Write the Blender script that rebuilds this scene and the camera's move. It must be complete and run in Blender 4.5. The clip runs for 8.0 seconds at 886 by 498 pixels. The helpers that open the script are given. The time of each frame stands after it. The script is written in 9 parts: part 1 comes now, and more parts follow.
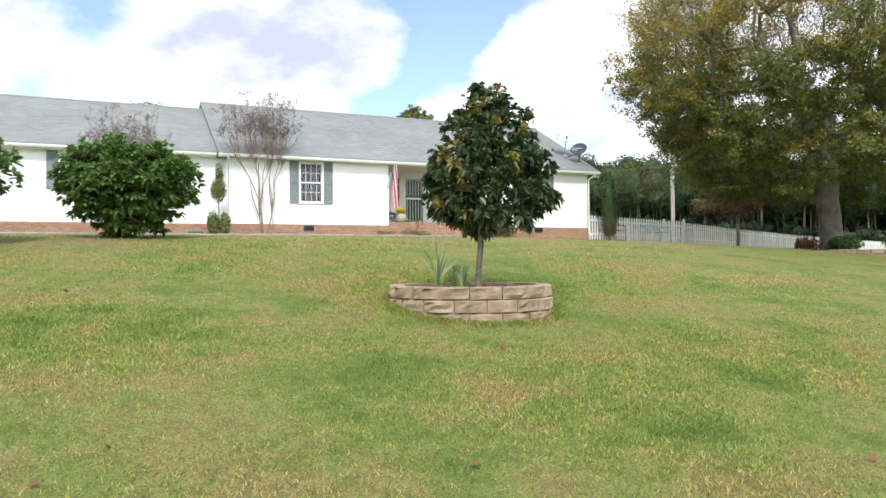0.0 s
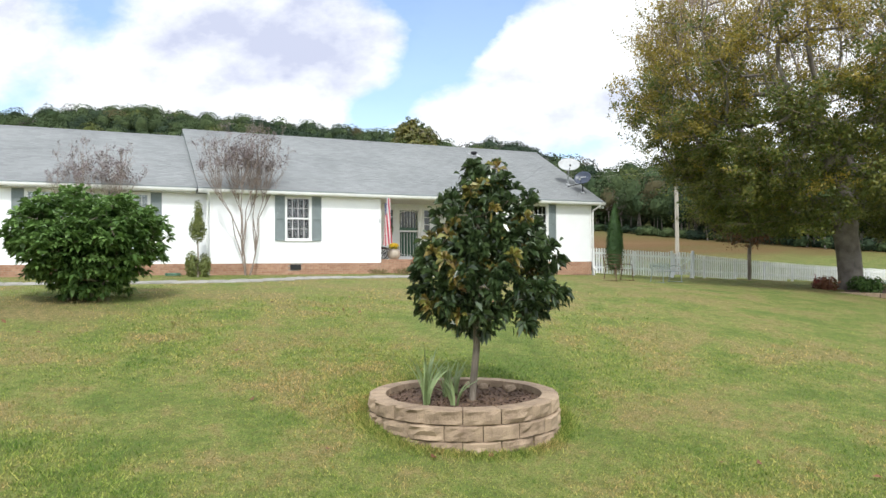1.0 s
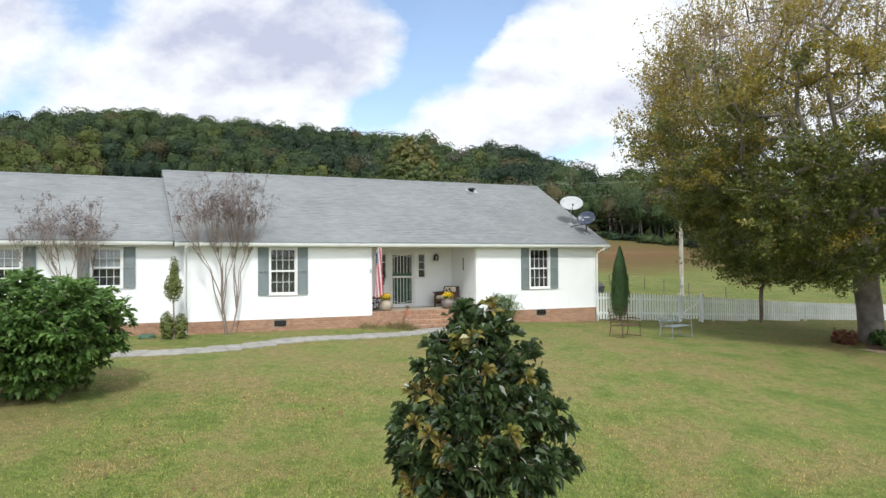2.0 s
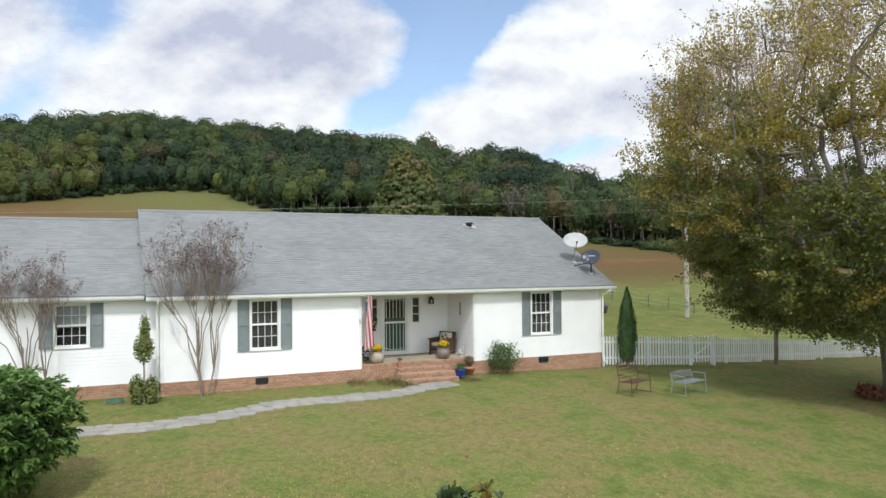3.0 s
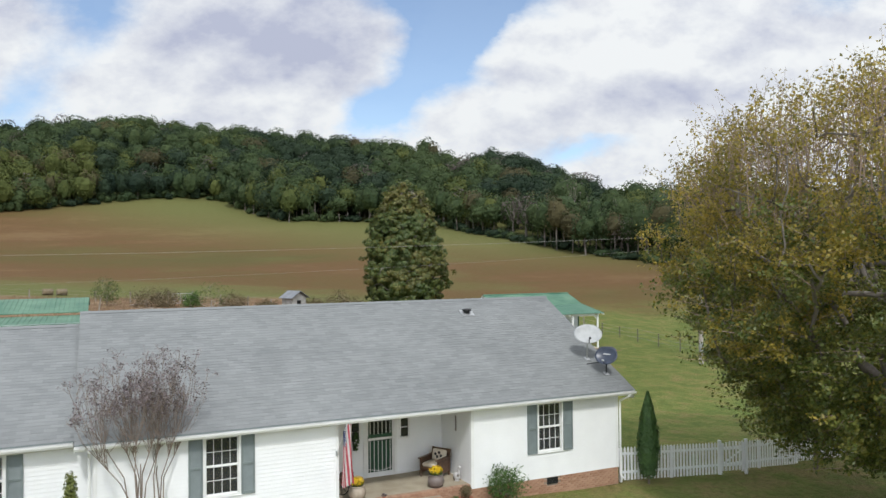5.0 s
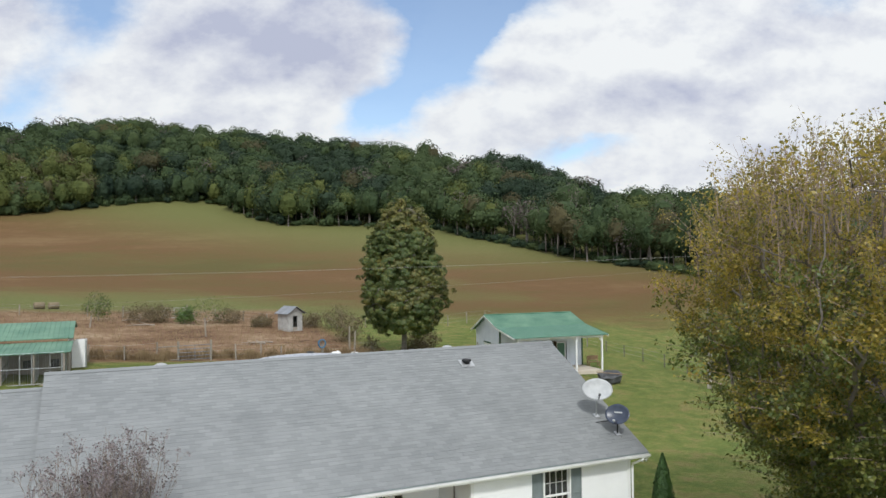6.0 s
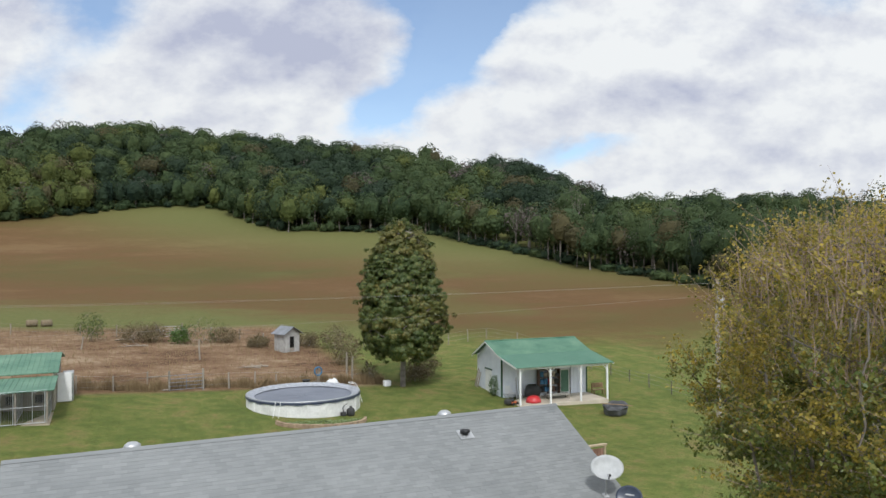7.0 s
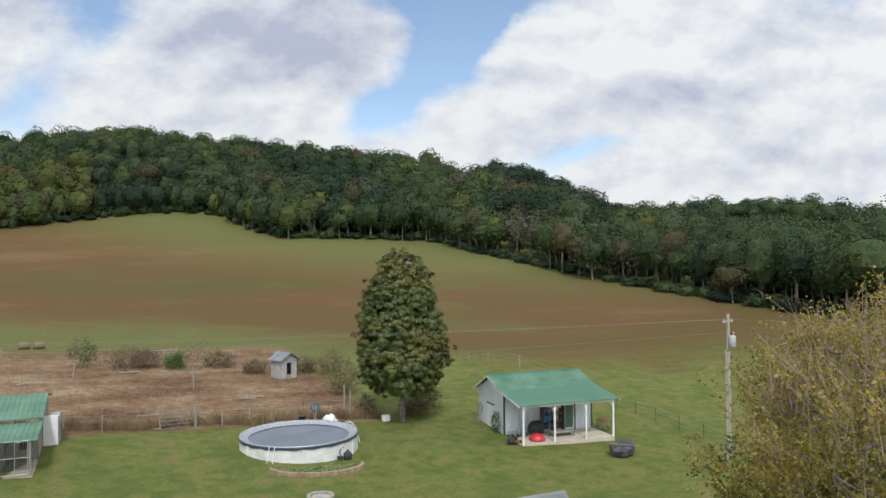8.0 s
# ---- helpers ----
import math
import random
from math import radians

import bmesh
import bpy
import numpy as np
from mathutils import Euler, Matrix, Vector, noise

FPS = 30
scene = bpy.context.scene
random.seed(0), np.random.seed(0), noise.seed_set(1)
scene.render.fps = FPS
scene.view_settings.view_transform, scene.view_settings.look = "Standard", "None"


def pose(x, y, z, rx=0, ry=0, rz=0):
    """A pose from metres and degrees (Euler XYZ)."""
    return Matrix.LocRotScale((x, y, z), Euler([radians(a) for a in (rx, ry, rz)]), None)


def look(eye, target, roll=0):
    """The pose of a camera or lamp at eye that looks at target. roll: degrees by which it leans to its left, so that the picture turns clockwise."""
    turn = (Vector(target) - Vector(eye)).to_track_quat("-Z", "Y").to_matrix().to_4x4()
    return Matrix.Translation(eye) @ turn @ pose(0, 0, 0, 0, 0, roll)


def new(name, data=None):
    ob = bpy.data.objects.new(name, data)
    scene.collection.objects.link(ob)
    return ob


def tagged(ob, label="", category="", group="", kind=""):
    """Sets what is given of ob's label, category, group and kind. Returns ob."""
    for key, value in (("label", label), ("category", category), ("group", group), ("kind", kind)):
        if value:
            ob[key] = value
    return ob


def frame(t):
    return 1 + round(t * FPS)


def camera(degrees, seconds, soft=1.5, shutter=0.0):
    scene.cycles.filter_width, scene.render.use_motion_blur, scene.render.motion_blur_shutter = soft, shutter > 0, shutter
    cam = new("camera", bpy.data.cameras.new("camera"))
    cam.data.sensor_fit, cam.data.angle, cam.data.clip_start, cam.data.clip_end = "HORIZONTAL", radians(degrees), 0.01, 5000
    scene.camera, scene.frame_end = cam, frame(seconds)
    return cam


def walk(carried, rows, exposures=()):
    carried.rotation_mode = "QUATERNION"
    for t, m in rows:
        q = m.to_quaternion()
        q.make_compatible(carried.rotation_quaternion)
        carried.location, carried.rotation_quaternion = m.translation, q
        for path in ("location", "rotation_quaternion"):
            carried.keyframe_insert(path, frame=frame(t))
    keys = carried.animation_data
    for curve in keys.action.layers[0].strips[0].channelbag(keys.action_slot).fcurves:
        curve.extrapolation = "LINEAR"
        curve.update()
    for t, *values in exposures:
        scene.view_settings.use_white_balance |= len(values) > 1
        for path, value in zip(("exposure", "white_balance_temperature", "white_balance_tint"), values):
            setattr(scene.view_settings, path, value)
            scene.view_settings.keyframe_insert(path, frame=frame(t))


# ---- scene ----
cam = camera(61.8, 8.0)
PATH = [
    (0, (-20.717, -28.758, -1.469), (-19.881, -26.942, -1.438), -0.5),
    (0.5, (-20.292, -27.986, -0.859), (-19.453, -26.171, -0.826), -0.4),
    (1, (-19.831, -27.197, 0.03), (-18.993, -25.381, 0.064), -0.3),
    (1.5, (-19.385, -26.467, 1.043), (-18.547, -24.651, 1.077), -0.3),
    (3, (-17.97, -24.095, 3.645), (-17.133, -22.279, 3.678), -0.4),
    (3.5, (-17.48, -23.257, 4.562), (-16.643, -21.441, 4.594), -0.4),
    (4, (-17.018, -22.473, 5.461), (-16.182, -20.656, 5.493), -0.4),
    (4.5, (-16.557, -21.656, 6.338), (-15.723, -19.839, 6.369), -0.5),
    (6, (-15.191, -19.063, 8.798), (-14.359, -17.245, 8.828), -0.5),
    (6.5, (-14.721, -18.237, 9.747), (-13.892, -16.418, 9.777), -0.6),
    (7, (-14.225, -17.405, 10.846), (-13.398, -15.585, 10.876), -0.5),
    (7.5, (-13.815, -16.599, 12.102), (-12.989, -14.778, 12.132), -0.5),
    (8, (-13.415, -15.73, 13.397), (-12.59, -13.909, 13.427), -0.5),
]
walk(cam, [(t, look(eye, aim, roll)) for t, eye, aim, roll in PATH], [(0, 0.38), (1.5, 0.17), (3.0, -0.05), (4.5, -0.22), (6, -0.22), (8, -0.26)])

# ---- light: a bright, partly clouded noon; the sun stands behind the camera ----
SUN_EL, SUN_TO = 50.0, (0.30, 1.0)
world = bpy.data.worlds.new("world")
scene.world = world
world.use_nodes = True
_n, _l = world.node_tree.nodes, world.node_tree.links
_n.clear()


def wnode(kind, **vals):
    nd = _n.new(kind)
    for k, v in vals.items():
        if k in nd.inputs:
            nd.inputs[k].default_value = v
    return nd


def wmath(op, a, b=None):
    nd = _n.new("ShaderNodeMath")
    nd.operation = op
    for i, s in enumerate((a, b)):
        if s is None:
            continue
        if isinstance(s, (int, float)):
            nd.inputs[i].default_value = s
        else:
            _l.new(s, nd.inputs[i])
    return nd.outputs[0]


sky = _n.new("ShaderNodeTexSky")
sky.sky_type = "NISHITA"
sky.sun_disc = False
sky.dust_density, sky.ozone_density = 0.3, 2.5
sky.sun_elevation = radians(SUN_EL)
sky.sun_rotation = math.atan2(-SUN_TO[0], -SUN_TO[1])
tc = _n.new("ShaderNodeTexCoord")
sep = _n.new("ShaderNodeSeparateXYZ")
_l.new(tc.outputs["Generated"], sep.inputs[0])
# the sky ahead, flattened onto a plane across the view; broken cumulus with gaps of blue
AHEAD, ASIDE, ABOVE = (0.412, 0.911, 0.017), (0.911, -0.412, 0.0), (-0.007, -0.0155, 1.0)


def wdot(v):
    nd = _n.new("ShaderNodeVectorMath")
    nd.operation = "DOT_PRODUCT"
    nd.inputs[1].default_value = v
    _l.new(tc.outputs["Generated"], nd.inputs[0])
    return nd.outputs["Value"]


def wstep(v, a, b):
    nd = _n.new("ShaderNodeMapRange")
    nd.interpolation_type = "SMOOTHSTEP"
    nd.inputs["From Min"].default_value, nd.inputs["From Max"].default_value = a, b
    _l.new(v, nd.inputs[0])
    return nd.outputs[0]


def wnoise(vec, scale, detail=8.0, rough=0.55, off=0.0):
    t = wnode("ShaderNodeTexNoise", Scale=scale, Detail=detail, Roughness=rough)
    sh = _n.new("ShaderNodeVectorMath")
    sh.inputs[1].default_value = (off, off * 0.37, off * 0.11)
    _l.new(vec, sh.inputs[0])
    _l.new(sh.outputs[0], t.inputs["Vector"])
    return t.outputs[0]


fwd = wmath("MAXIMUM", wdot(AHEAD), 0.15)
u0, v0 = wmath("DIVIDE", wdot(ASIDE), fwd), wmath("DIVIDE", wdot(ABOVE), fwd)
comb = _n.new("ShaderNodeCombineXYZ")
_l.new(u0, comb.inputs[0]), _l.new(wmath("MULTIPLY", v0, 1.5), comb.inputs[1])
flat = comb.outputs[0]
warp = wmath("MULTIPLY", wmath("SUBTRACT", wnoise(flat, 4.0, 6.0, 0.6, 3.0), 0.5), 0.16)
warp2 = wmath("MULTIPLY", wmath("SUBTRACT", wnoise(flat, 4.0, 6.0, 0.6, 9.0), 0.5), 0.13)
uu, vv = wmath("ADD", u0, warp), wmath("ADD", v0, warp2)


def blob(cx, cy, rx, ry, turn=0.0):
    """A soft oval of the sky, in the plane across the view."""
    c, q = math.cos(radians(turn)), math.sin(radians(turn))
    a, b = wmath("SUBTRACT", uu, cx), wmath("SUBTRACT", vv, cy)
    x = wmath("DIVIDE", wmath("ADD", wmath("MULTIPLY", a, c), wmath("MULTIPLY", b, q)), rx)
    y = wmath("DIVIDE", wmath("SUBTRACT", wmath("MULTIPLY", b, c), wmath("MULTIPLY", a, q)), ry)
    d = wmath("ADD", wmath("MULTIPLY", x, x), wmath("MULTIPLY", y, y))
    return wmath("POWER", 2.718, wmath("MULTIPLY", d, -1.0))


def total(*parts):
    out = None
    for w, s in parts:
        q = wmath("MULTIPLY", s, w)
        out = q if out is None else wmath("ADD", out, q)
    return out


blue = total((0.95, blob(-0.015, 0.265, 0.17, 0.045, 50)), (0.65, blob(-0.10, 0.190, 0.055, 0.035)), (1.0, blob(0.075, 0.345, 0.11, 0.05)), (0.8, blob(0.00, 0.335, 0.085, 0.055)), (0.5, blob(0.03, 0.25, 0.05, 0.05)), (0.8, blob(0.075, 0.30, 0.06, 0.028, 45)),
             (0.7, blob(-0.46, 0.32, 0.07, 0.06)), (0.55, blob(-0.56, 0.215, 0.07, 0.05, 20)), (0.62, blob(0.19, 0.125, 0.06, 0.014)), (0.45, blob(0.53, 0.335, 0.06, 0.02, 15)), (0.35, blob(0.12, 0.10, 0.05, 0.02)))
puff = wmath("SUBTRACT", wnoise(flat, 5.0, 9.0, 0.6, 5.0), 0.5)
wide = wmath("SUBTRACT", wnoise(tc.outputs["Generated"], 2.2, 7.0, 0.55, 1.7), 0.5)
front = wstep(wdot(AHEAD), 0.35, 0.7)
gaps = wmath("ADD", wmath("MULTIPLY", blue, front), wmath("MULTIPLY", wmath("ADD", wide, 0.36), wmath("SUBTRACT", 1.0, front)))
wisp = wmath("SUBTRACT", wnoise(flat, 16.0, 8.0, 0.62, 21.0), 0.5)
cover_v = wmath("SUBTRACT", 1.0, wmath("ADD", gaps, wmath("ADD", wmath("MULTIPLY", puff, 0.75), wmath("MULTIPLY", wisp, 0.45))))
cover = wmath("MAXIMUM", wstep(cover_v, 0.15, 0.90), 0.10)
shade = total((0.95, blob(-0.21, 0.285, 0.15, 0.085)), (0.55, blob(-0.52, 0.33, 0.10, 0.05)), (0.50, blob(0.36, 0.20, 0.16, 0.04)), (0.45, blob(0.18, 0.155, 0.10, 0.03, 15)), (0.35, blob(0.52, 0.12, 0.12, 0.03)), (0.30, blob(0.48, 0.30, 0.12, 0.05)), (0.25, blob(-0.60, 0.22, 0.1, 0.05)))
lifted = _n.new("ShaderNodeVectorMath")
lifted.inputs[1].default_value = (-0.012, 0.042, 0.0)
_l.new(flat, lifted.inputs[0])
low, high = wnoise(flat, 6.5, 7.0, 0.58, 12.0), wnoise(lifted.outputs[0], 6.5, 7.0, 0.58, 12.0)
under = wmath("SUBTRACT", high, low)
billow = wmath("SUBTRACT", low, 0.5)
shade = wmath("ADD", wmath("MULTIPLY", shade, front), wmath("ADD", wmath("ADD", wmath("MULTIPLY", under, 2.3), wmath("MULTIPLY", billow, -0.5)), wmath("ADD", wmath("MULTIPLY", wisp, 0.5), 0.05)))
tone = _n.new("ShaderNodeValToRGB")
tone.color_ramp.elements[0].position, tone.color_ramp.elements[0].color = 0.0, (0.95, 0.98, 1.0, 1)
tone.color_ramp.elements[1].position, tone.color_ramp.elements[1].color = 1.0, (0.53, 0.57, 0.72, 1)
_l.new(shade, tone.inputs[0])
bg_sky, bg_cloud = wnode("ShaderNodeBackground", Strength=0.18), wnode("ShaderNodeBackground", Strength=1.07)
# thin cloud scatters forward: glow round the unseen sun, added to fill the porch
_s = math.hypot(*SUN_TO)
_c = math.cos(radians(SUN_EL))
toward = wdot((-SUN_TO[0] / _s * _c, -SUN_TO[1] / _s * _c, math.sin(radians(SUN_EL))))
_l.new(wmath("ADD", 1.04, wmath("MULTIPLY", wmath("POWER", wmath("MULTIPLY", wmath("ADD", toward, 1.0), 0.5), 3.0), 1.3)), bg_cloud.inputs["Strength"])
_l.new(sky.outputs[0], bg_sky.inputs[0])
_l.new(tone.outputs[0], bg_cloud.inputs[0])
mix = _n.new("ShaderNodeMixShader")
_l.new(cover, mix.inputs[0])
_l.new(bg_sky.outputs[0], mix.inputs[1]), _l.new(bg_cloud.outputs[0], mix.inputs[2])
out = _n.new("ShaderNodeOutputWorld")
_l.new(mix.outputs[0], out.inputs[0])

sun = new("sun", bpy.data.lights.new("sun", "SUN"))
sun.data.energy, sun.data.angle, sun.data.color = 2.65, radians(6.0), (0.985, 0.985, 0.96)
_h = math.hypot(*SUN_TO)
sun.matrix_world = look((-30, -80, 80), (-30 + SUN_TO[0] / _h, -80 + SUN_TO[1] / _h, 80 - math.tan(radians(SUN_EL))))

# ---- materials ----
def material(name, dark, light, scale=6.0, rough=0.7, bump=0.0, fine=60.0, metal=0.0, vary=0.0, island=0.0, spec=0.5, soft=0.5, tint=None, stretch=None, through_light=0.0, coat=0.0):
    """Two-scale noise between two colours; vary: spread by object, island: spread by mesh island."""
    m = bpy.data.materials.new(name)
    m.use_nodes = True
    nt = m.node_tree
    nd, lk = nt.nodes, nt.links
    bs = nd["Principled BSDF"]
    bs.inputs["Roughness"].default_value = rough
    bs.inputs["Metallic"].default_value = metal
    bs.inputs["Specular IOR Level"].default_value = spec
    bs.inputs["Coat Weight"].default_value = coat
    co = nd.new("ShaderNodeTexCoord")
    vec = co.outputs["Object"]
    if stretch:
        mp = nd.new("ShaderNodeMapping")
        mp.inputs["Scale"].default_value = stretch
        lk.new(vec, mp.inputs[0])
        vec = mp.outputs[0]
    a = nd.new("ShaderNodeTexNoise")
    a.inputs["Scale"].default_value, a.inputs["Detail"].default_value = scale, 4
    b = nd.new("ShaderNodeTexNoise")
    b.inputs["Scale"].default_value, b.inputs["Detail"].default_value = fine, 3
    lk.new(vec, a.inputs["Vector"]), lk.new(vec, b.inputs["Vector"])
    add = nd.new("ShaderNodeMath")
    add.operation = "MULTIPLY_ADD"
    add.inputs[1].default_value = 0.45
    lk.new(b.outputs[0], add.inputs[0]), lk.new(a.outputs[0], add.inputs[2])
    fac = add.outputs[0]
    mid = 0.725
    if vary or island:
        src = nd.new("ShaderNodeObjectInfo").outputs["Random"] if vary else nd.new("ShaderNodeNewGeometry").outputs["Random Per Island"]
        ad = nd.new("ShaderNodeMath")
        ad.operation = "MULTIPLY_ADD"
        ad.inputs[1].default_value = vary or island
        lk.new(src, ad.inputs[0]), lk.new(fac, ad.inputs[2])
        fac = ad.outputs[0]
        mid += 0.5 * (vary or island)
    ramp = nd.new("ShaderNodeValToRGB")
    half = 0.12 + 0.25 * soft + 0.5 * (vary or island)
    e = ramp.color_ramp.elements
    e[0].position, e[0].color = max(0.0, (mid - half) / 2), (*dark, 1)
    e[1].position, e[1].color = min(1.0, (mid + half) / 2), (*light, 1)
    if tint:
        t3 = e.new((e[0].position + e[1].position) / 2)
        t3.color = (*tint, 1)
    hv = nd.new("ShaderNodeMath")
    hv.operation = "MULTIPLY"
    hv.inputs[1].default_value = 0.5
    lk.new(fac, hv.inputs[0]), lk.new(hv.outputs[0], ramp.inputs[0])
    lk.new(ramp.outputs[0], bs.inputs["Base Color"])
    if bump:
        bp = nd.new("ShaderNodeBump")
        bp.inputs["Strength"].default_value, bp.inputs["Distance"].default_value = min(1.0, bump), 0.02
        lk.new(add.outputs[0], bp.inputs["Height"]), lk.new(bp.outputs[0], bs.inputs["Normal"])
    if through_light:
        tr = nd.new("ShaderNodeBsdfTranslucent")
        lk.new(ramp.outputs[0], tr.inputs[0])
        mx = nd.new("ShaderNodeMixShader")
        mx.inputs[0].default_value = through_light
        lk.new(bs.outputs[0], mx.inputs[1]), lk.new(tr.outputs[0], mx.inputs[2])
        lk.new(mx.outputs[0], nd["Material Output"].inputs[0])
    return m


M_SIDING = material("white_vinyl", (0.79, 0.795, 0.80), (0.85, 0.855, 0.86), 1.2, 0.5, 0.05, 30)
M_TRIM = material("white_trim", (0.72, 0.72, 0.71), (0.82, 0.82, 0.81), 2.0, 0.45, 0.03, 40)
M_BRICK = material("red_brick", (0.275, 0.142, 0.086), (0.49, 0.305, 0.205), 9.0, 0.85, 0.4, 90, vary=0.5)
M_BRICKS = material("red_brick_joined", (0.275, 0.142, 0.086), (0.49, 0.305, 0.205), 9.0, 0.85, 0.4, 90, island=0.5)
M_MORTAR = material("mortar", (0.30, 0.235, 0.185), (0.42, 0.35, 0.29), 12.0, 0.9, 0.4, 120)
M_SHINGLE = material("grey_shingle", (0.168, 0.176, 0.178), (0.246, 0.255, 0.255), 0.5, 0.95, 0.2, 160, vary=0.38, spec=0.08)
M_SHINGLES = material("grey_shingle_joined", (0.168, 0.176, 0.178), (0.246, 0.255, 0.255), 0.5, 0.95, 0.2, 160, island=0.38, spec=0.08)
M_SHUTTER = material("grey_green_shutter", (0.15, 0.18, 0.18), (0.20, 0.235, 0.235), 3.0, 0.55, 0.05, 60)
M_DARK = material("black_metal", (0.012, 0.012, 0.013), (0.035, 0.035, 0.037), 10.0, 0.45, 0.05, 90, metal=0.3)
M_IRON = material("rusty_iron", (0.05, 0.025, 0.018), (0.16, 0.075, 0.045), 14.0, 0.75, 0.2, 120, metal=0.3)
M_STONE = material("tan_block", (0.150, 0.102, 0.066), (0.43, 0.32, 0.215), 5.0, 0.9, 0.9, 45, vary=0.35)
M_SLAB = material("grey_flagstone", (0.195, 0.185, 0.165), (0.34, 0.325, 0.295), 3.0, 0.88, 0.5, 50, vary=0.3)
M_GRIT = material("grey_grit", (0.17, 0.16, 0.13), (0.33, 0.31, 0.275), 4.0, 0.95, 0.8, 60)
M_PALECONC = material("pale_concrete", (0.40, 0.345, 0.27), (0.55, 0.49, 0.40), 1.2, 0.85, 0.3, 40)
M_CONC = material("tan_concrete", (0.29, 0.245, 0.175), (0.43, 0.375, 0.285), 2.0, 0.85, 0.3, 70)
M_GREENROOF = material("green_metal", (0.032, 0.118, 0.074), (0.125, 0.235, 0.155), 0.5, 0.55, 0.05, 5)
# even copy of the green for the porch roof, its shading put into the colour
M_GREENSHADED = material("shaded_green_metal", (0.050, 0.145, 0.095), (0.075, 0.185, 0.125), 0.5, 0.5, 0.05, 5)
M_SHEDWALL = material("pale_blue_grey_board", (0.62, 0.66, 0.73), (0.74, 0.77, 0.83), 1.5, 0.6, 0.2, 30)
M_WOODGREY = material("weathered_wood", (0.17, 0.145, 0.115), (0.36, 0.32, 0.265), 5.0, 0.85, 0.5, 40, vary=0.3, stretch=(3, 3, 0.4))
M_WHITEWOOD = material("white_painted_wood", (0.66, 0.67, 0.68), (0.80, 0.80, 0.80), 4.0, 0.6, 0.2, 50, vary=0.35, stretch=(3, 3, 0.6))
M_POOLWALL = material("white_pool_wall", (0.55, 0.55, 0.53), (0.80, 0.80, 0.78), 1.2, 0.5, 0.1, 8)
M_POOLCOVER = material("blue_grey_pool_cover", (0.105, 0.118, 0.150), (0.155, 0.170, 0.205), 0.6, 0.5, 0.15, 7)
M_BARK = material("grey_bark", (0.10, 0.08, 0.06), (0.24, 0.20, 0.155), 8.0, 0.9, 0.9, 40, stretch=(1, 1, 0.25))
M_TWIG = material("pale_twig", (0.20, 0.165, 0.13), (0.36, 0.31, 0.25), 8.0, 0.85, 0.3, 40)
M_MULCH = material("mulch", (0.05, 0.028, 0.018), (0.17, 0.10, 0.065), 20.0, 0.95, 1.0, 90)
M_LEAF_TREE = material("oak_leaf", (0.045, 0.078, 0.017), (0.32, 0.28, 0.057), 0.30, 0.42, 0.0, 2.0, island=0.8, through_light=0.42, tint=(0.122, 0.152, 0.033))
M_LEAF_GOLD = material("golden_oak_leaf", (0.082, 0.098, 0.019), (0.58, 0.42, 0.072), 0.30, 0.42, 0.0, 2.0, island=0.8, through_light=0.5, tint=(0.285, 0.235, 0.044))
M_LEAF_MAG = material("magnolia_leaf", (0.014, 0.030, 0.012), (0.070, 0.105, 0.036), 1.5, 0.30, 0.0, 6.0, island=0.7, coat=0.10, spec=0.45, through_light=0.12)
M_LEAF_MAGTOP = material("magnolia_young_leaf", (0.17, 0.075, 0.022), (0.25, 0.27, 0.065), 2.0, 0.4, 0.0, 6.0, island=0.8, through_light=0.15)
M_LEAF_BUSH = material("bush_leaf", (0.026, 0.066, 0.016), (0.135, 0.225, 0.055), 1.2, 0.62, 0.0, 6.0, spec=0.25, island=0.6, through_light=0.2)
M_LEAF_FIG = material("fig_leaf", (0.034, 0.088, 0.020), (0.20, 0.32, 0.085), 1.2, 0.5, 0.0, 6.0, spec=0.4, island=0.7, through_light=0.3)
M_LEAF_CEDAR = material("sweetgum_leaf", (0.036, 0.070, 0.017), (0.21, 0.20, 0.044), 0.5, 0.5, 0.0, 4.0, tint=(0.086, 0.124, 0.029), island=0.7, through_light=0.35)
M_LEAF_TURN = material("turning_sweetgum_leaf", (0.055, 0.075, 0.018), (0.25, 0.190, 0.045), 0.5, 0.5, 0.0, 4.0, tint=(0.130, 0.135, 0.030), island=0.7, through_light=0.25)
M_LEAF_ARB = material("arborvitae_spray", (0.022, 0.062, 0.016), (0.085, 0.165, 0.040), 2.0, 0.6, 0.0, 12.0, island=0.5, through_light=0.1)
M_LEAF_THUJA = material("yellow_green_spray", (0.065, 0.090, 0.020), (0.20, 0.22, 0.05), 2.0, 0.6, 0.0, 12.0, island=0.5, through_light=0.1)
M_LEAF_CRAPE = material("dry_crape_leaf", (0.095, 0.075, 0.077), (0.28, 0.23, 0.235), 1.5, 0.7, 0.0, 8.0, island=0.6, through_light=0.2)
M_STEM = material("grey_brown_stem", (0.15, 0.115, 0.09), (0.29, 0.23, 0.19), 5.0, 0.85, 0.3, 40)
M_WHIP = material("red_grey_twig", (0.17, 0.115, 0.090), (0.36, 0.27, 0.225), 3.0, 0.8, 0.0, 30)
M_LIMB = material("grey_limb", (0.085, 0.072, 0.06), (0.24, 0.21, 0.185), 3.0, 0.85, 0.4, 30)
M_LEAF_RED = material("red_brown_leaf", (0.11, 0.035, 0.02), (0.22, 0.10, 0.045), 1.5, 0.65, 0.0, 8.0, island=0.6, through_light=0.2)
